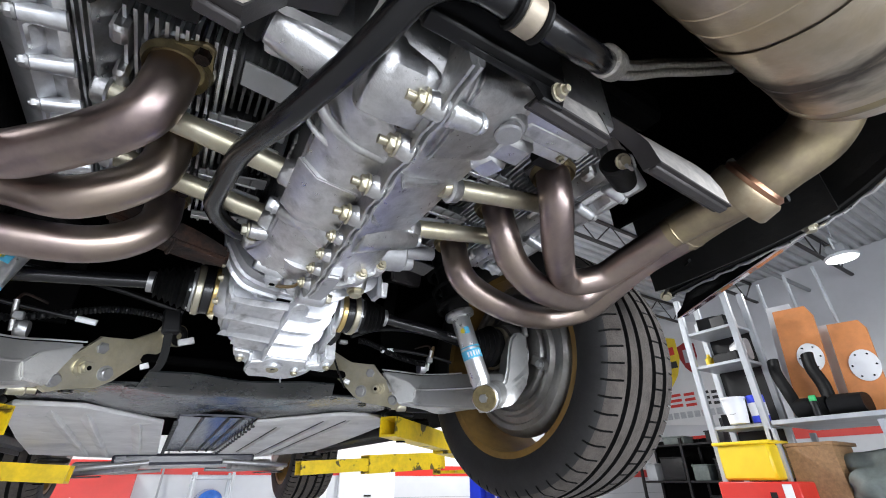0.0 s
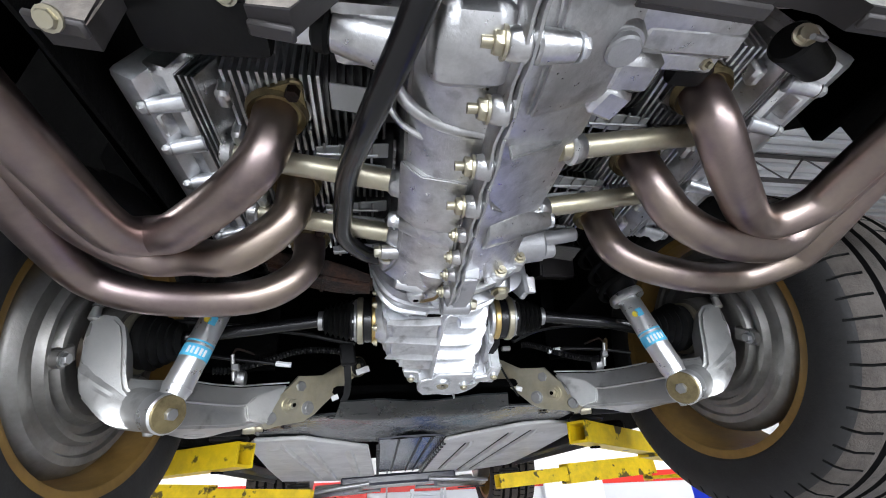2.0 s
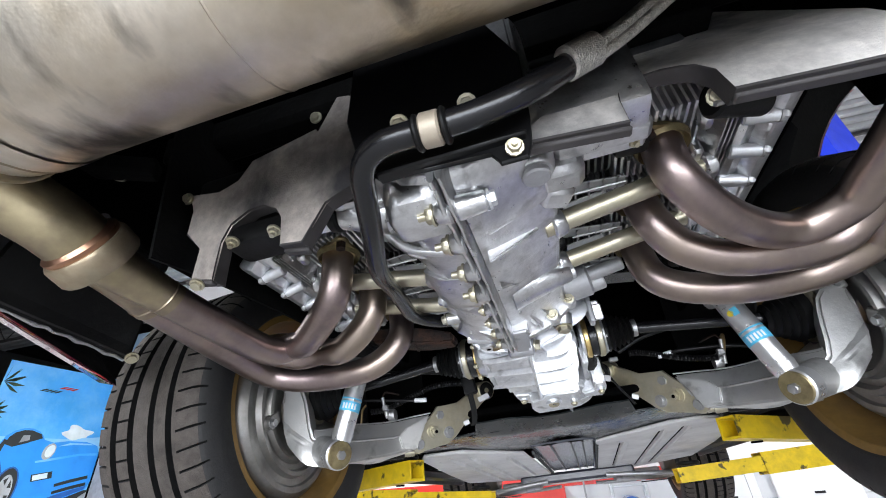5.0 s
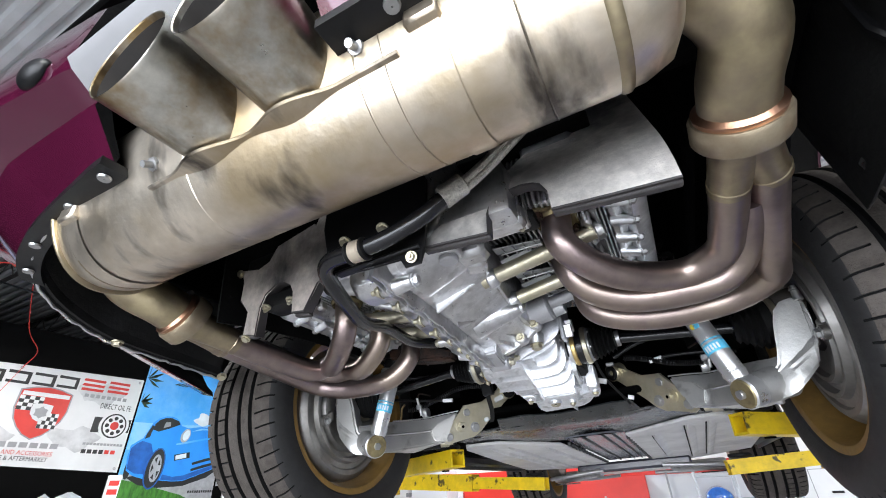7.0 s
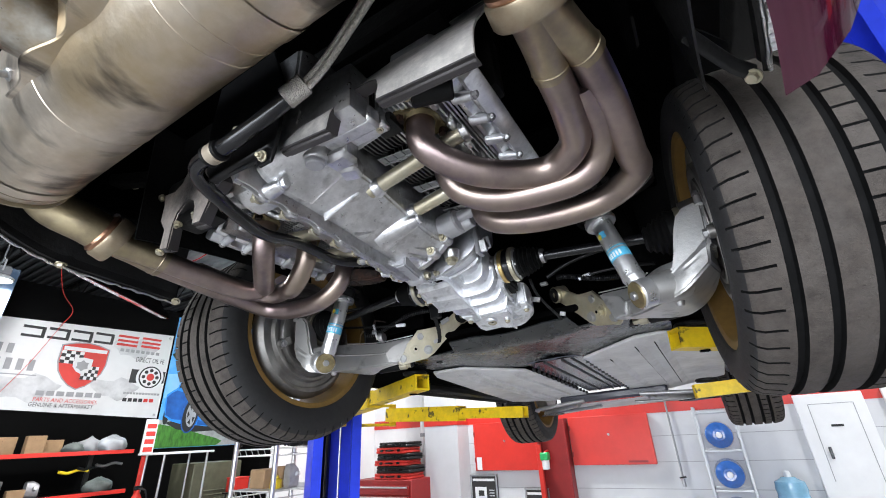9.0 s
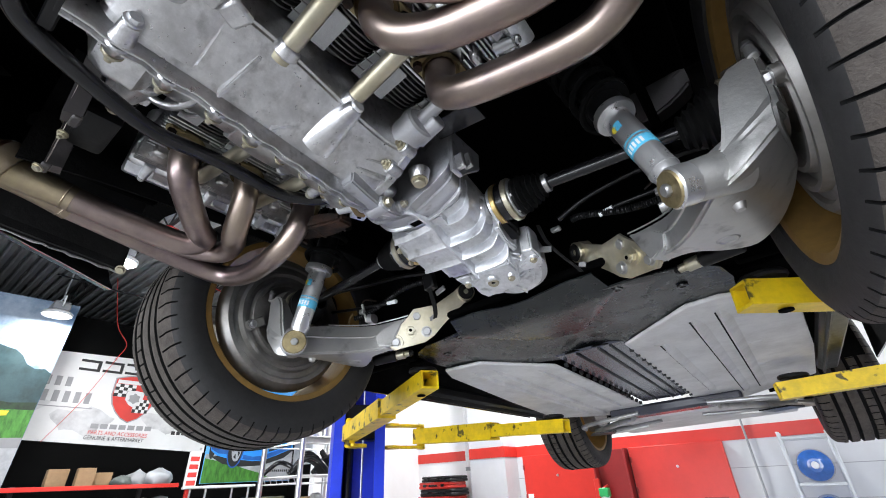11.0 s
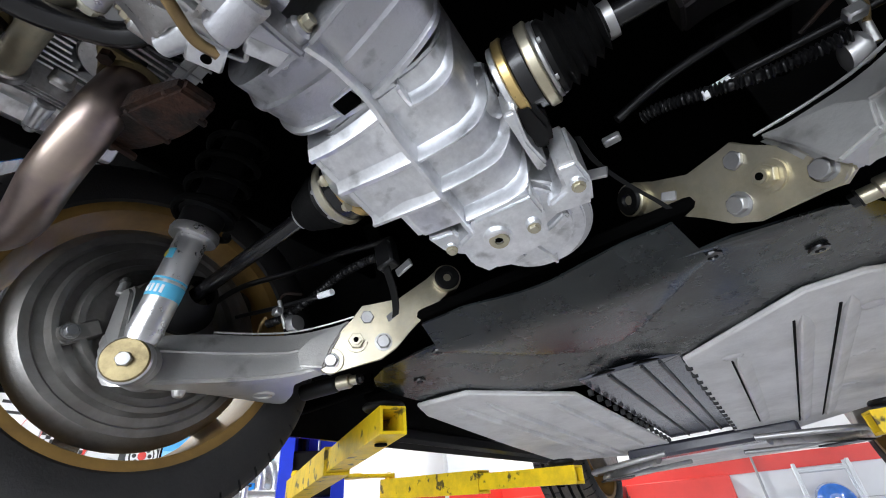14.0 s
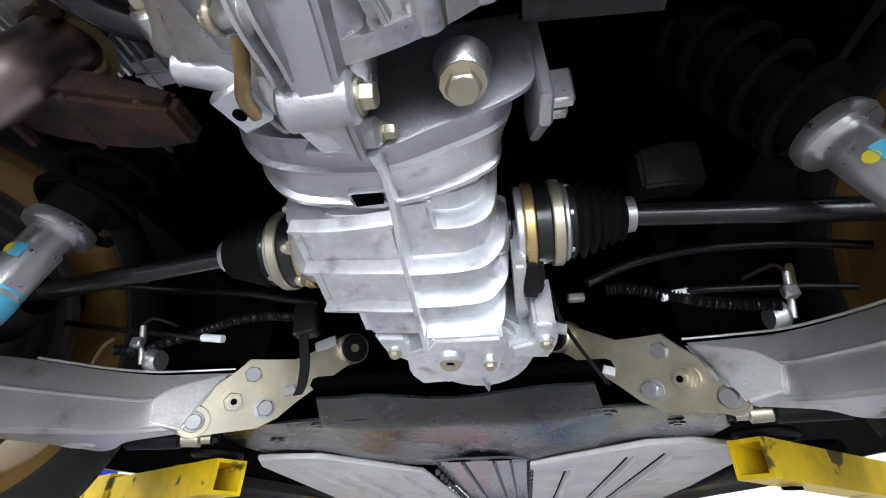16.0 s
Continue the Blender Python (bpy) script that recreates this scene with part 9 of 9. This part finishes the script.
for x, y, z, r, h, m, lab in ((-7.02, 2.36, 1.465, 0.13, 0.20, RACKGREY, "slumped pale grey plastic sack on a red-edged shelf"), (-7.10, 2.12, 1.465, 0.11, 0.19, GREY, "slumped grey plastic sack on a red-edged shelf"), (-7.02, 1.90, 1.465, 0.09, 0.12, TARP, "slumped dark cloth sack on a red-edged shelf"), (-7.02, 2.30, 0.965, 0.13, 0.17, TARP, "slumped dark cloth sack on a lower shelf")):
    sack(x, y, z, r, h, m, lab, 7 * y)
for k in range(3):
    b = nb()
    y = 1.95 + 0.20 * k
    sweep(b, smooth_path([(-6.95, y - 0.16, 1.24 + 0.03 * k), (-6.98, y - 0.05, 1.22 + 0.03 * k), (-7.0, y + 0.08, 1.25 + 0.03 * k), (-6.98, y + 0.18, 1.23 + 0.03 * k)]), 0.018, 10)
    tagged(part("bent_pipe", b, (YBIN, BLACK, ZINC)[k]), ("bent yellow pipe hung under the shelf", "bent black pipe hung under the shelf", "bent bare steel pipe hung under the shelf")[k], "pipe", group="pipes under the shelf")
sign = empty("pole_sign", "white sign with red print on a red pole", "sign")
solid("pole", (-6.42, 2.52, 0.72), (0.045, 0.045, 1.44), RED, sign, 0.005)
solid("sign_board", (-6.40, 2.53, 1.62), (0.03, 0.16, 0.46), WHITE, sign, 0.004)
for k in range(4):
    solid("printed_bar", (-6.382, 2.53, 1.46 + 0.1 * k), (0.004, 0.12, 0.06), PRINT_R, sign)
solid("sign_foot", (-6.42, 2.52, 0.01), (0.3, 0.3, 0.02), DARKRED, sign, 0.004)
ext = empty("fire_extinguisher", "red fire extinguisher standing at the pole", "fire extinguisher")
b = nb()
lathe(b, [(0, 0), (0.002, 0.075), (0.40, 0.08), (0.46, 0.05), (0.50, 0.025), (0.53, 0.025), (0.531, 0)], centre=(-6.25, 2.45, 0.45), axis=(0, 0, 1), seg=28)
part("cylinder", b, RED, ext)
solid("valve", (-6.25, 2.45, 1.0), (0.04, 0.10, 0.05), BLACK, ext, 0.006)
b = nb()
sweep(b, smooth_path([(-6.25, 2.45, 1.0), (-6.18, 2.52, 0.95), (-6.16, 2.54, 0.75), (-6.17, 2.52, 0.6)]), 0.012, 8)
part("hose", b, BLACK, ext)
stand = empty("plinth", "low black plinth under the extinguisher", "plinth")
solid("block", (-6.25, 2.42, 0.225), (0.2, 0.25, 0.45), BLACK, stand, 0.01)
table = empty("folding_table", "white folding table with tubular legs", "table")
solid("tabletop", (-6.2, 2.85, 1.40), (0.6, 0.75, 0.03), WHITE, table, 0.008)
for y in (2.55, 3.15):
    for x in (-6.42, -5.98):
        tube("leg", (x, y, 0), (x + 0.03, y, 1.385), 0.014, CHROME, table)


def wire_rack(x0, x1, y0, y1, zs, top):
    r = empty("wire_rack", "chrome wire shelving rack loaded with parts", "shelving rack", group="chrome wire racks")
    for x in (x0, x1):
        for y in (y0, y1):
            tube("post", (x, y, 0), (x, y, top), 0.019, CHROME, r, 12)
    n = int((x1 - x0) / 0.035)
    for z_ in zs:
        for dz in (0, 0.045):
            for y in (y0, y1):
                tube("shelf_rail", (x0, y, z_ - dz), (x1, y, z_ - dz), 0.005, CHROME, r, 6)
            for x in (x0, x1):
                tube("shelf_rail", (x, y0, z_ - dz), (x, y1, z_ - dz), 0.005, CHROME, r, 6)
        for k in range(1, n):
            x = x0 + (x1 - x0) * k / n
            tube("shelf_wire", (x, y0, z_ + 0.004), (x, y1, z_ + 0.004), 0.003, CHROME, r, 5)
            if k % 2:
                tube("truss_wire", (x, y0, z_), (x + 0.035, y0, z_ - 0.045), 0.003, CHROME, r, 5)
    return r


wire_rack(-2.80, -2.33, 1.40, 1.98, (0.30, 0.72, 1.12, 1.40, 1.65), 1.675)
manifold = empty("intake_manifold", "cast aluminium manifold with curved runners on the rack", "engine part")
for k in range(3):
    b = nb()
    y = 1.56 + 0.105 * k
    sweep(b, smooth_path([(-2.40, y - 0.02, 1.665), (-2.41, y - 0.015, 1.735), (-2.46, y, 1.800), (-2.54, y + 0.01, 1.815), (-2.62, y + 0.01, 1.790)]), lambda f: 0.026 + 0.006 * f, 16)
    part("runner", b, CAST_CLEAN, manifold)
    b = nb()
    lathe(b, [(0.0, 0.020), (0.0, 0.042), (0.012, 0.042), (0.014, 0.028)], centre=(-2.40, y - 0.02, 1.656), axis=(0, 0, 1), seg=20)
    part("runner_flange", b, CAST_CLEAN, manifold)
b = nb()
loft(b, [((-2.66, 1.50, 1.775), 0.055, 0.05, 2.6), ((-2.66, 1.66, 1.785), 0.062, 0.058, 2.8), ((-2.66, 1.84, 1.775), 0.055, 0.05, 2.6)], 24)
part("plenum", b, CAST, manifold)
bottle = empty("spray_bottle", "clear spray bottle with a black base on the rack", "bottle")
b = nb()
lathe(b, [(0, 0), (0.001, 0.030), (0.11, 0.030), (0.15, 0.014), (0.17, 0.013), (0.171, 0)], centre=(-2.70, 1.46, 1.656), axis=(0, 0, 1), seg=20)
part("bottle_body", b, WHITE, bottle)
b = nb()
lathe(b, [(0, 0), (0.001, 0.0315), (0.03, 0.0315), (0.031, 0)], centre=(-2.70, 1.46, 1.657), axis=(0, 0, 1), seg=20)
part("bottle_base", b, BLACK, bottle)
solid("spray_head", (-2.69, 1.46, 1.838), (0.05, 0.022, 0.028), ZINC, bottle, 0.005)
# a heap of black engine parts and hoses on the second shelf
for k in range(7):
    b = nb()
    x0, y0 = -2.72 + 0.055 * k, 1.50 + 0.06 * ((k * 3) % 7)
    h = 0.07 + 0.018 * ((k * 5) % 4)
    sweep(b, smooth_path([(x0 - 0.10, y0 - 0.08, 1.424), (x0 - 0.04, y0, 1.43 + h), (x0 + 0.05, y0 + 0.04, 1.424 + h * 0.8), (x0 + 0.09, y0 + 0.10, 1.425)]), 0.017, 10)
    tagged(part("rubber_hose", b, BLACK if k % 3 else BLACKMETAL), "short black rubber hose heaped on the wire shelf", "hose", group="hoses on the rack")
for k, (x0, y0, m) in enumerate(((-2.44, 1.72, BLACK), (-2.60, 1.84, BLACKMETAL), (-2.40, 1.90, GREYCAST))):
    b = nb()
    loft(b, [((x0, y0 - 0.07, 1.455), 0.045, 0.045, 2.6), ((x0 + 0.01, y0, 1.475), 0.06, 0.065, 3), ((x0, y0 + 0.07, 1.455), 0.04, 0.045, 2.4)], 20)
    cyl(b, (x0, y0, 1.50), (x0 - 0.05, y0 - 0.03, 1.575), 0.020, 0.015, 14)
    tagged(part("engine_part", b, m), ("dark cast engine part with a stub on the shelf", "black cast engine part with a stub on the shelf", "grey cast engine part with a stub on the shelf")[k], "engine part")
for k in range(5):
    clutter(-2.70 + 0.085 * k, 1.52 + 0.07 * (k % 3), 1.128, 0.75)
for k in range(4):
    clutter(-2.68 + 0.10 * k, 1.60, 0.728, 1.1)
for k in range(3):
    clutter(-2.66 + 0.13 * k, 1.66, 0.308, 1.2)
olive = empty("metal_cabinet", "old olive metal cabinet with louvres", "cabinet")
solid("body", (-6.69, 3.65, 0.62), (0.6, 0.8, 1.24), OLIVE, olive, 0.01)
for k in range(6):
    solid("louvre", (-6.385, 3.65, 0.55 + 0.06 * k), (0.02, 0.40, 0.02), OLIVE, olive, 0.003, "", Matrix.Rotation(radians(30), 3, "Y"))
rbox = empty("parts_box", "red steel parts box on the floor stand", "box")
solid("box_body", (-6.15, 3.85, 0.90), (0.18, 0.26, 0.18), RED, rbox, 0.006)
solid("box_lid", (-6.15, 3.85, 1.0), (0.19, 0.27, 0.02), RED, rbox, 0.004)
rstand = empty("floor_stand", "black steel stand carrying a red box", "stand")
solid("stand_top", (-6.15, 3.85, 0.80), (0.24, 0.32, 0.02), BLACK, rstand, 0.003)
for y in (3.73, 3.97):
    for x in (-6.24, -6.06):
        tube("leg", (x, y, 0), (x, y, 0.79), 0.012, BLACK, rstand)

# ---- right side: banner, racking, panels ----
banner2 = empty("banner", "white vinyl banner with a gold crest and red and black print", "banner", group="vinyl banners")
M = Matrix.Translation((-0.16, -0.79, 1.5)) @ Matrix.Scale(1.743, 4) @ Matrix.Translation((0.16, 0.79, -1.5)) @ basis_uv((5.2, 0, 0), (0, -1, 0))
flat("vinyl", [(-2.75, 2.13), (-1.78, 2.05), (-1.80, 3.22), (-2.62, 3.52)], PRINT_W, banner2, M, 0.0)
flat("crest_shield", [(-2.38 + 0.19 * x, 2.86 + 0.32 * y) for x, y in ((-1, 0.8), (0, 1), (1, 0.8), (1, 0), (0.6, -0.6), (0, -1), (-0.6, -0.6), (-1, 0))], PRINT_YEL, banner2, M, 0.003)
flat("crest_band", rect(-2.52, 2.92, -2.24, 3.02), PRINT_R, banner2, M, 0.006)
flat("crest_band", rect(-2.52, 2.76, -2.24, 2.84), PRINT_K, banner2, M, 0.006)
flat("crest_small", [(-2.08 + 0.11 * x, 2.85 + 0.19 * y) for x, y in ((-1, 0.8), (0, 1), (1, 0.8), (1, 0), (0.6, -0.6), (0, -1), (-0.6, -0.6), (-1, 0))], DARKRED, banner2, M, 0.003)
flat("crest_small", [(-2.08 + 0.05 * x, 2.87 + 0.08 * y) for x, y in ((-1, 1), (1, 1), (1, -1), (-1, -1))], PRINT_SILVER, banner2, M, 0.006)
for k, (x0, x1, mm) in enumerate(((-2.66, -2.50, PRINT_R), (-2.46, -2.30, PRINT_R), (-2.26, -2.13, PRINT_R), (-2.08, -1.96, PRINT_K), (-1.93, -1.82, PRINT_K))):
    for z0 in (2.31, 2.37, 2.43):
        flat("title_bar", rect(x0, z0 - 0.03 * k / 4, x1, z0 + 0.032 - 0.03 * k / 4), mm, banner2, M)
bars(banner2, M, -2.62, -1.84, 2.17, 2.24, PRINT_SILVER, 9, 0.25)
racking = empty("pallet_rack", "grey steel racking with shelves of parts", "racking")
for y in (1.28, 1.80):
    for x in (4.75, 5.15):
        solid("upright", (x, y, 1.7), (0.05, 0.06, 3.4), RACKGREY, racking, 0.004)
# black sheet put in for the shade between the shelves
solid("back_panel", (5.185, 1.54, 1.74), (0.012, 0.46, 2.5), BLACK, racking, 0.002, "black sheet added for the dark between the shelves")
for z in (0.5, 1.2, 1.98, 2.60, 2.97):
    solid("shelf", (4.95, 1.54, z), (0.42, 0.50, 0.03), RACKGREY, racking, 0.003)
for y in (0.45, 1.28):
    for x in (4.75, 5.6):
        solid("bench_leg", (x, y - 0.03 if y > 1 else y, 0.97), (0.05, 0.05, 1.94), RACKGREY, racking, 0.003)
solid("deck", (5.2, 0.55, 1.985), (0.95, 1.36, 0.04), RACKGREY, racking, 0.004)
solid("deck", (5.2, 0.55, 1.20), (0.95, 1.36, 0.04), RACKGREY, racking, 0.004)
for y in (0.9, 1.18, 0.62):
    tube("stanchion", (5.45, y, 2.0), (5.45, y, 3.55), 0.016, RACKGREY, racking)
for z in (2.615, 2.985, 1.995):
    for k in range(4):
        clutter(4.92, 1.36 + 0.115 * k, z, 0.9)

# low dark rack of boxes, added for unclear dark clutter below the side-wall banner
dark_rack = empty("parts_rack", "black rack of boxes added for unclear dark clutter below the banner", "rack")
for y in (2.75, 3.55, 4.35):
    for x in (7.0, 7.5):
        solid("upright", (x, y, 1.06), (0.04, 0.04, 2.12), BLACK, dark_rack, 0.003)
for z in (0.35, 0.95, 1.50, 2.02):
    solid("shelf", (7.25, 3.55, z), (0.52, 1.62, 0.03), BLACK, dark_rack, 0.003)
solid("back_panel", (7.53, 3.55, 1.08), (0.012, 1.6, 2.1), DULL, dark_rack, 0.002)
for i, (y, z, sy, sz) in enumerate(((2.95, 1.515, 0.30, 0.30), (3.35, 1.515, 0.24, 0.22), (3.82, 1.515, 0.36, 0.34), (4.18, 1.515, 0.20, 0.26), (3.0, 2.035, 0.28, 0.16), (3.70, 2.035, 0.34, 0.12), (3.1, 0.965, 0.36, 0.36), (3.8, 0.965, 0.4, 0.30))):
    b_ = nb()
    box(b_, (7.2, y, z + sz / 2), (0.34, sy, sz), Matrix.Rotation(0.12 * ((i % 3) - 1), 3, "Z"), 0.012, 2)
    box(b_, (7.2, y, z + sz - 0.012), (0.36, sy + 0.02, 0.022), Matrix.Rotation(0.12 * ((i % 3) - 1), 3, "Z"), 0.006)
    tagged(part("storage_box", b_, (BLACK, TARP, BLACK, GREY)[i % 4]), ("black lidded storage box on the dark rack", "grey-green lidded storage box on the dark rack", "black lidded storage box on the dark rack", "grey lidded storage box on the dark rack")[i % 4], "storage box", group="dark rack boxes")


def board(y0, y1, z0, z1, x, m, lean, disc=None, lab=""):
    d_ = empty("trim_panel", lab, "trim panel", group="leaning trim panels")
    b_ = nb()
    mm = basis_uv((x, (y0 + y1) / 2, z0), (0, -1, 0)) @ Matrix.Rotation(radians(lean), 4, "X") @ Matrix.Rotation(radians(-4), 4, "Z")
    w, h = y1 - y0, z1 - z0
    plate(b_, [(-w / 2, 0), (w / 2, 0), (w / 2, h * 0.90), (w * 0.35, h), (-w / 2, h)], 0.02, mm)
    part("panel_sheet", b_, m, d_)
    if disc:
        b_ = nb()
        plate(b_, [(disc[0] * w + 0.11 * math.cos(a), disc[1] * h + 0.14 * math.sin(a)) for a in [2 * math.pi * k / 28 for k in range(28)]], 0.012, mm @ Matrix.Translation((0, 0, 0.022)))
        part("round_cover", b_, WHITE, d_)
        for k in range(6):
            a = 2 * math.pi * k / 6
            b_ = nb()
            plate(b_, [(disc[0] * w + 0.085 * math.cos(a) + 0.008 * math.cos(c), disc[1] * h + 0.11 * math.sin(a) + 0.008 * math.sin(c)) for c in [2 * math.pi * i / 8 for i in range(8)]], 0.006, mm @ Matrix.Translation((0, 0, 0.034)))
            part("screw", b_, BLACKMETAL, d_)


board(0.98, 1.24, 2.01, 3.22, 5.30, WHITE, -4, None, "pale grey flat trim panel leaning on the rack")
board(0.78, 1.12, 2.01, 3.10, 5.12, ORANGE, -4, (0.15, 0.52), "orange leather trim panel with a round cover")
board(0.62, 0.92, 2.01, 2.90, 5.30, WHITE, -4, None, "pale grey flat trim panel leaning on the rack")
board(0.42, 0.70, 2.01, 2.84, 5.12, ORANGE, -4, (0.15, 0.50), "orange leather trim panel with a round cover")


def old_seat(y, lean):
    st = empty("racing_chair", "black leather car chair stored on the rack", "chair", group="stored seats")
    b_ = nb()
    loft(b_, [((4.92, y + 0.02, 2.08), 0.13, 0.075, 3), ((4.94, y - 0.02, 2.10), 0.14, 0.085, 3), ((4.96, y - 0.22, 2.10), 0.13, 0.08, 3)], 24)
    part("cushion", b_, BOOT, st)
    b_ = nb()
    sweep(b_, smooth_path([(4.95, y + 0.03, 2.09), (4.97, y + 0.06 + lean, 2.28), (4.98, y + 0.10 + lean, 2.45), (5.0, y + 0.10 + lean, 2.58)]), 0.075, 20, flat=0.6)
    part("backrest", b_, BOOT, st)


old_seat(1.02, 0.02)
old_seat(0.76, -0.02)
cap = empty("bottle_cap_can", "green topped spray can on the rack deck", "spray can")
b = nb()
lathe(b, [(0, 0), (0.001, 0.03), (0.12, 0.03), (0.13, 0.026), (0.131, 0)], centre=(4.78, 0.86, 2.005), axis=(0, 0, 1), seg=20)
part("can", b, BLACK, cap)
b = nb()
lathe(b, [(0.128, 0), (0.129, 0.028), (0.175, 0.026), (0.18, 0)], centre=(4.78, 0.86, 2.005), axis=(0, 0, 1), seg=20)
part("cap", b, GREEN, cap)
bucket = empty("bucket", "white plastic bucket on the racking", "bucket")
b = nb()
lathe(b, [(0, 0), (0.001, 0.085), (0.24, 0.105), (0.245, 0.112), (0.225, 0.113), (0.246, 0.10), (0.02, 0.08), (0.018, 0)], centre=(4.72, 1.50, 2.0), axis=(0, 0, 1), seg=36)
part("pail", b, WHITE, bucket)
b = nb()
sweep(b, smooth_path([(4.72, 1.61, 2.23), (4.66, 1.56, 2.12), (4.62, 1.50, 2.08), (4.66, 1.44, 2.12), (4.72, 1.39, 2.23)]), 0.003, 6)
part("bail", b, ZINC, bucket)
bluebox = empty("paint_tin", "blue labelled tin beside the bucket", "tin")
b = nb()
lathe(b, [(0, 0), (0.001, 0.075), (0.25, 0.075), (0.252, 0.07), (0.24, 0.0)], centre=(4.80, 1.33, 2.0), axis=(0, 0, 1), seg=28)
part("tin", b, BLUE, bluebox)
b = nb()
lathe(b, [(0.06, 0.0755), (0.18, 0.0757)], centre=(4.80, 1.33, 2.0), axis=(0, 0, 1), seg=28)
part("printed_label", b, WHITE, bluebox)
ybin = empty("plastic_bin", "yellow plastic bin on the racking", "bin")
solid("bin_body", (4.72, 1.48, 1.66), (0.34, 0.46, 0.30), YBIN, ybin, 0.02)
solid("bin_rim", (4.72, 1.48, 1.82), (0.38, 0.52, 0.03), YBIN, ybin, 0.008)
rcase = empty("tool_box", "red steel tool box with a white label", "tool box")
solid("box_body", (4.66, 1.40, 1.36), (0.42, 0.66, 0.28), RED, rcase, 0.01)
solid("box_label", (4.447, 1.16, 1.40), (0.006, 0.07, 0.16), WHITE, rcase)
solid("box_label", (4.447, 1.28, 1.36), (0.006, 0.05, 0.12), BLACK, rcase)
bag = empty("storage_bag", "crumpled grey plastic bag on the lower deck", "bag")
b = nb()
bmesh.ops.create_icosphere(b, subdivisions=4, radius=0.3, matrix=Matrix.Translation((5.0, 0.62, 1.46)))
random.seed(5)
for v in b.verts:
    d_ = v.co - Vector((5.0, 0.62, 1.46))
    k = 1 + 0.10 * math.sin(17 * d_.x + 9 * d_.z) + 0.08 * math.sin(23 * d_.y - 11 * d_.z) + 0.05 * math.sin(41 * d_.z + 30 * d_.y)
    v.co = Vector((5.0, 0.62, 1.46)) + Vector((d_.x, d_.y * 1.1, max(-0.235, d_.z * 0.85))) * k
    v.co.z = max(v.co.z, 1.222)
part("bag_skin", b, TARP, bag, angle=80)
bench = empty("timber_box", "worn brown timber box on the deck", "box")
solid("box_front", (4.80, 1.02, 1.50), (0.10, 0.36, 0.55), WOODY, bench, 0.004)
solid("box_top", (5.0, 1.02, 1.79), (0.50, 0.38, 0.03), WOODY, bench, 0.004)
solid("box_side", (5.0, 0.85, 1.50), (0.30, 0.02, 0.55), WOODY, bench, 0.003)

# ---- cables under the roof ----
cable = empty("air_hose", "red air hose looped under the roof joists", "hose")
b = nb()
sweep(b, smooth_path([(-5.6, -0.4, 4.56), (-5.5, 0.3, 3.75), (-5.4, 1.1, 4.55), (-5.3, 1.9, 3.8), (-5.2, 2.6, 4.56)]), 0.008, 8)
part("hose", b, PRINT_R, cable)
cable2 = empty("power_cable", "black power cable slung under the roof joists", "cable")
b = nb()
sweep(b, smooth_path([(-7.0, 0.4, 4.1), (-6.2, 1.5, 3.8), (-5.6, 3.0, 3.9), (-5.0, 4.4, 4.1)]), 0.012, 8)
part("cable", b, BLACK, cable2)
sprinkler = empty("roof_pipe", "grey steel pipe run under the roof deck", "pipe")
tube("pipe", (X0, 1.75, 4.53), (X1, 1.75, 4.53), 0.035, GREY, sprinkler, 16)
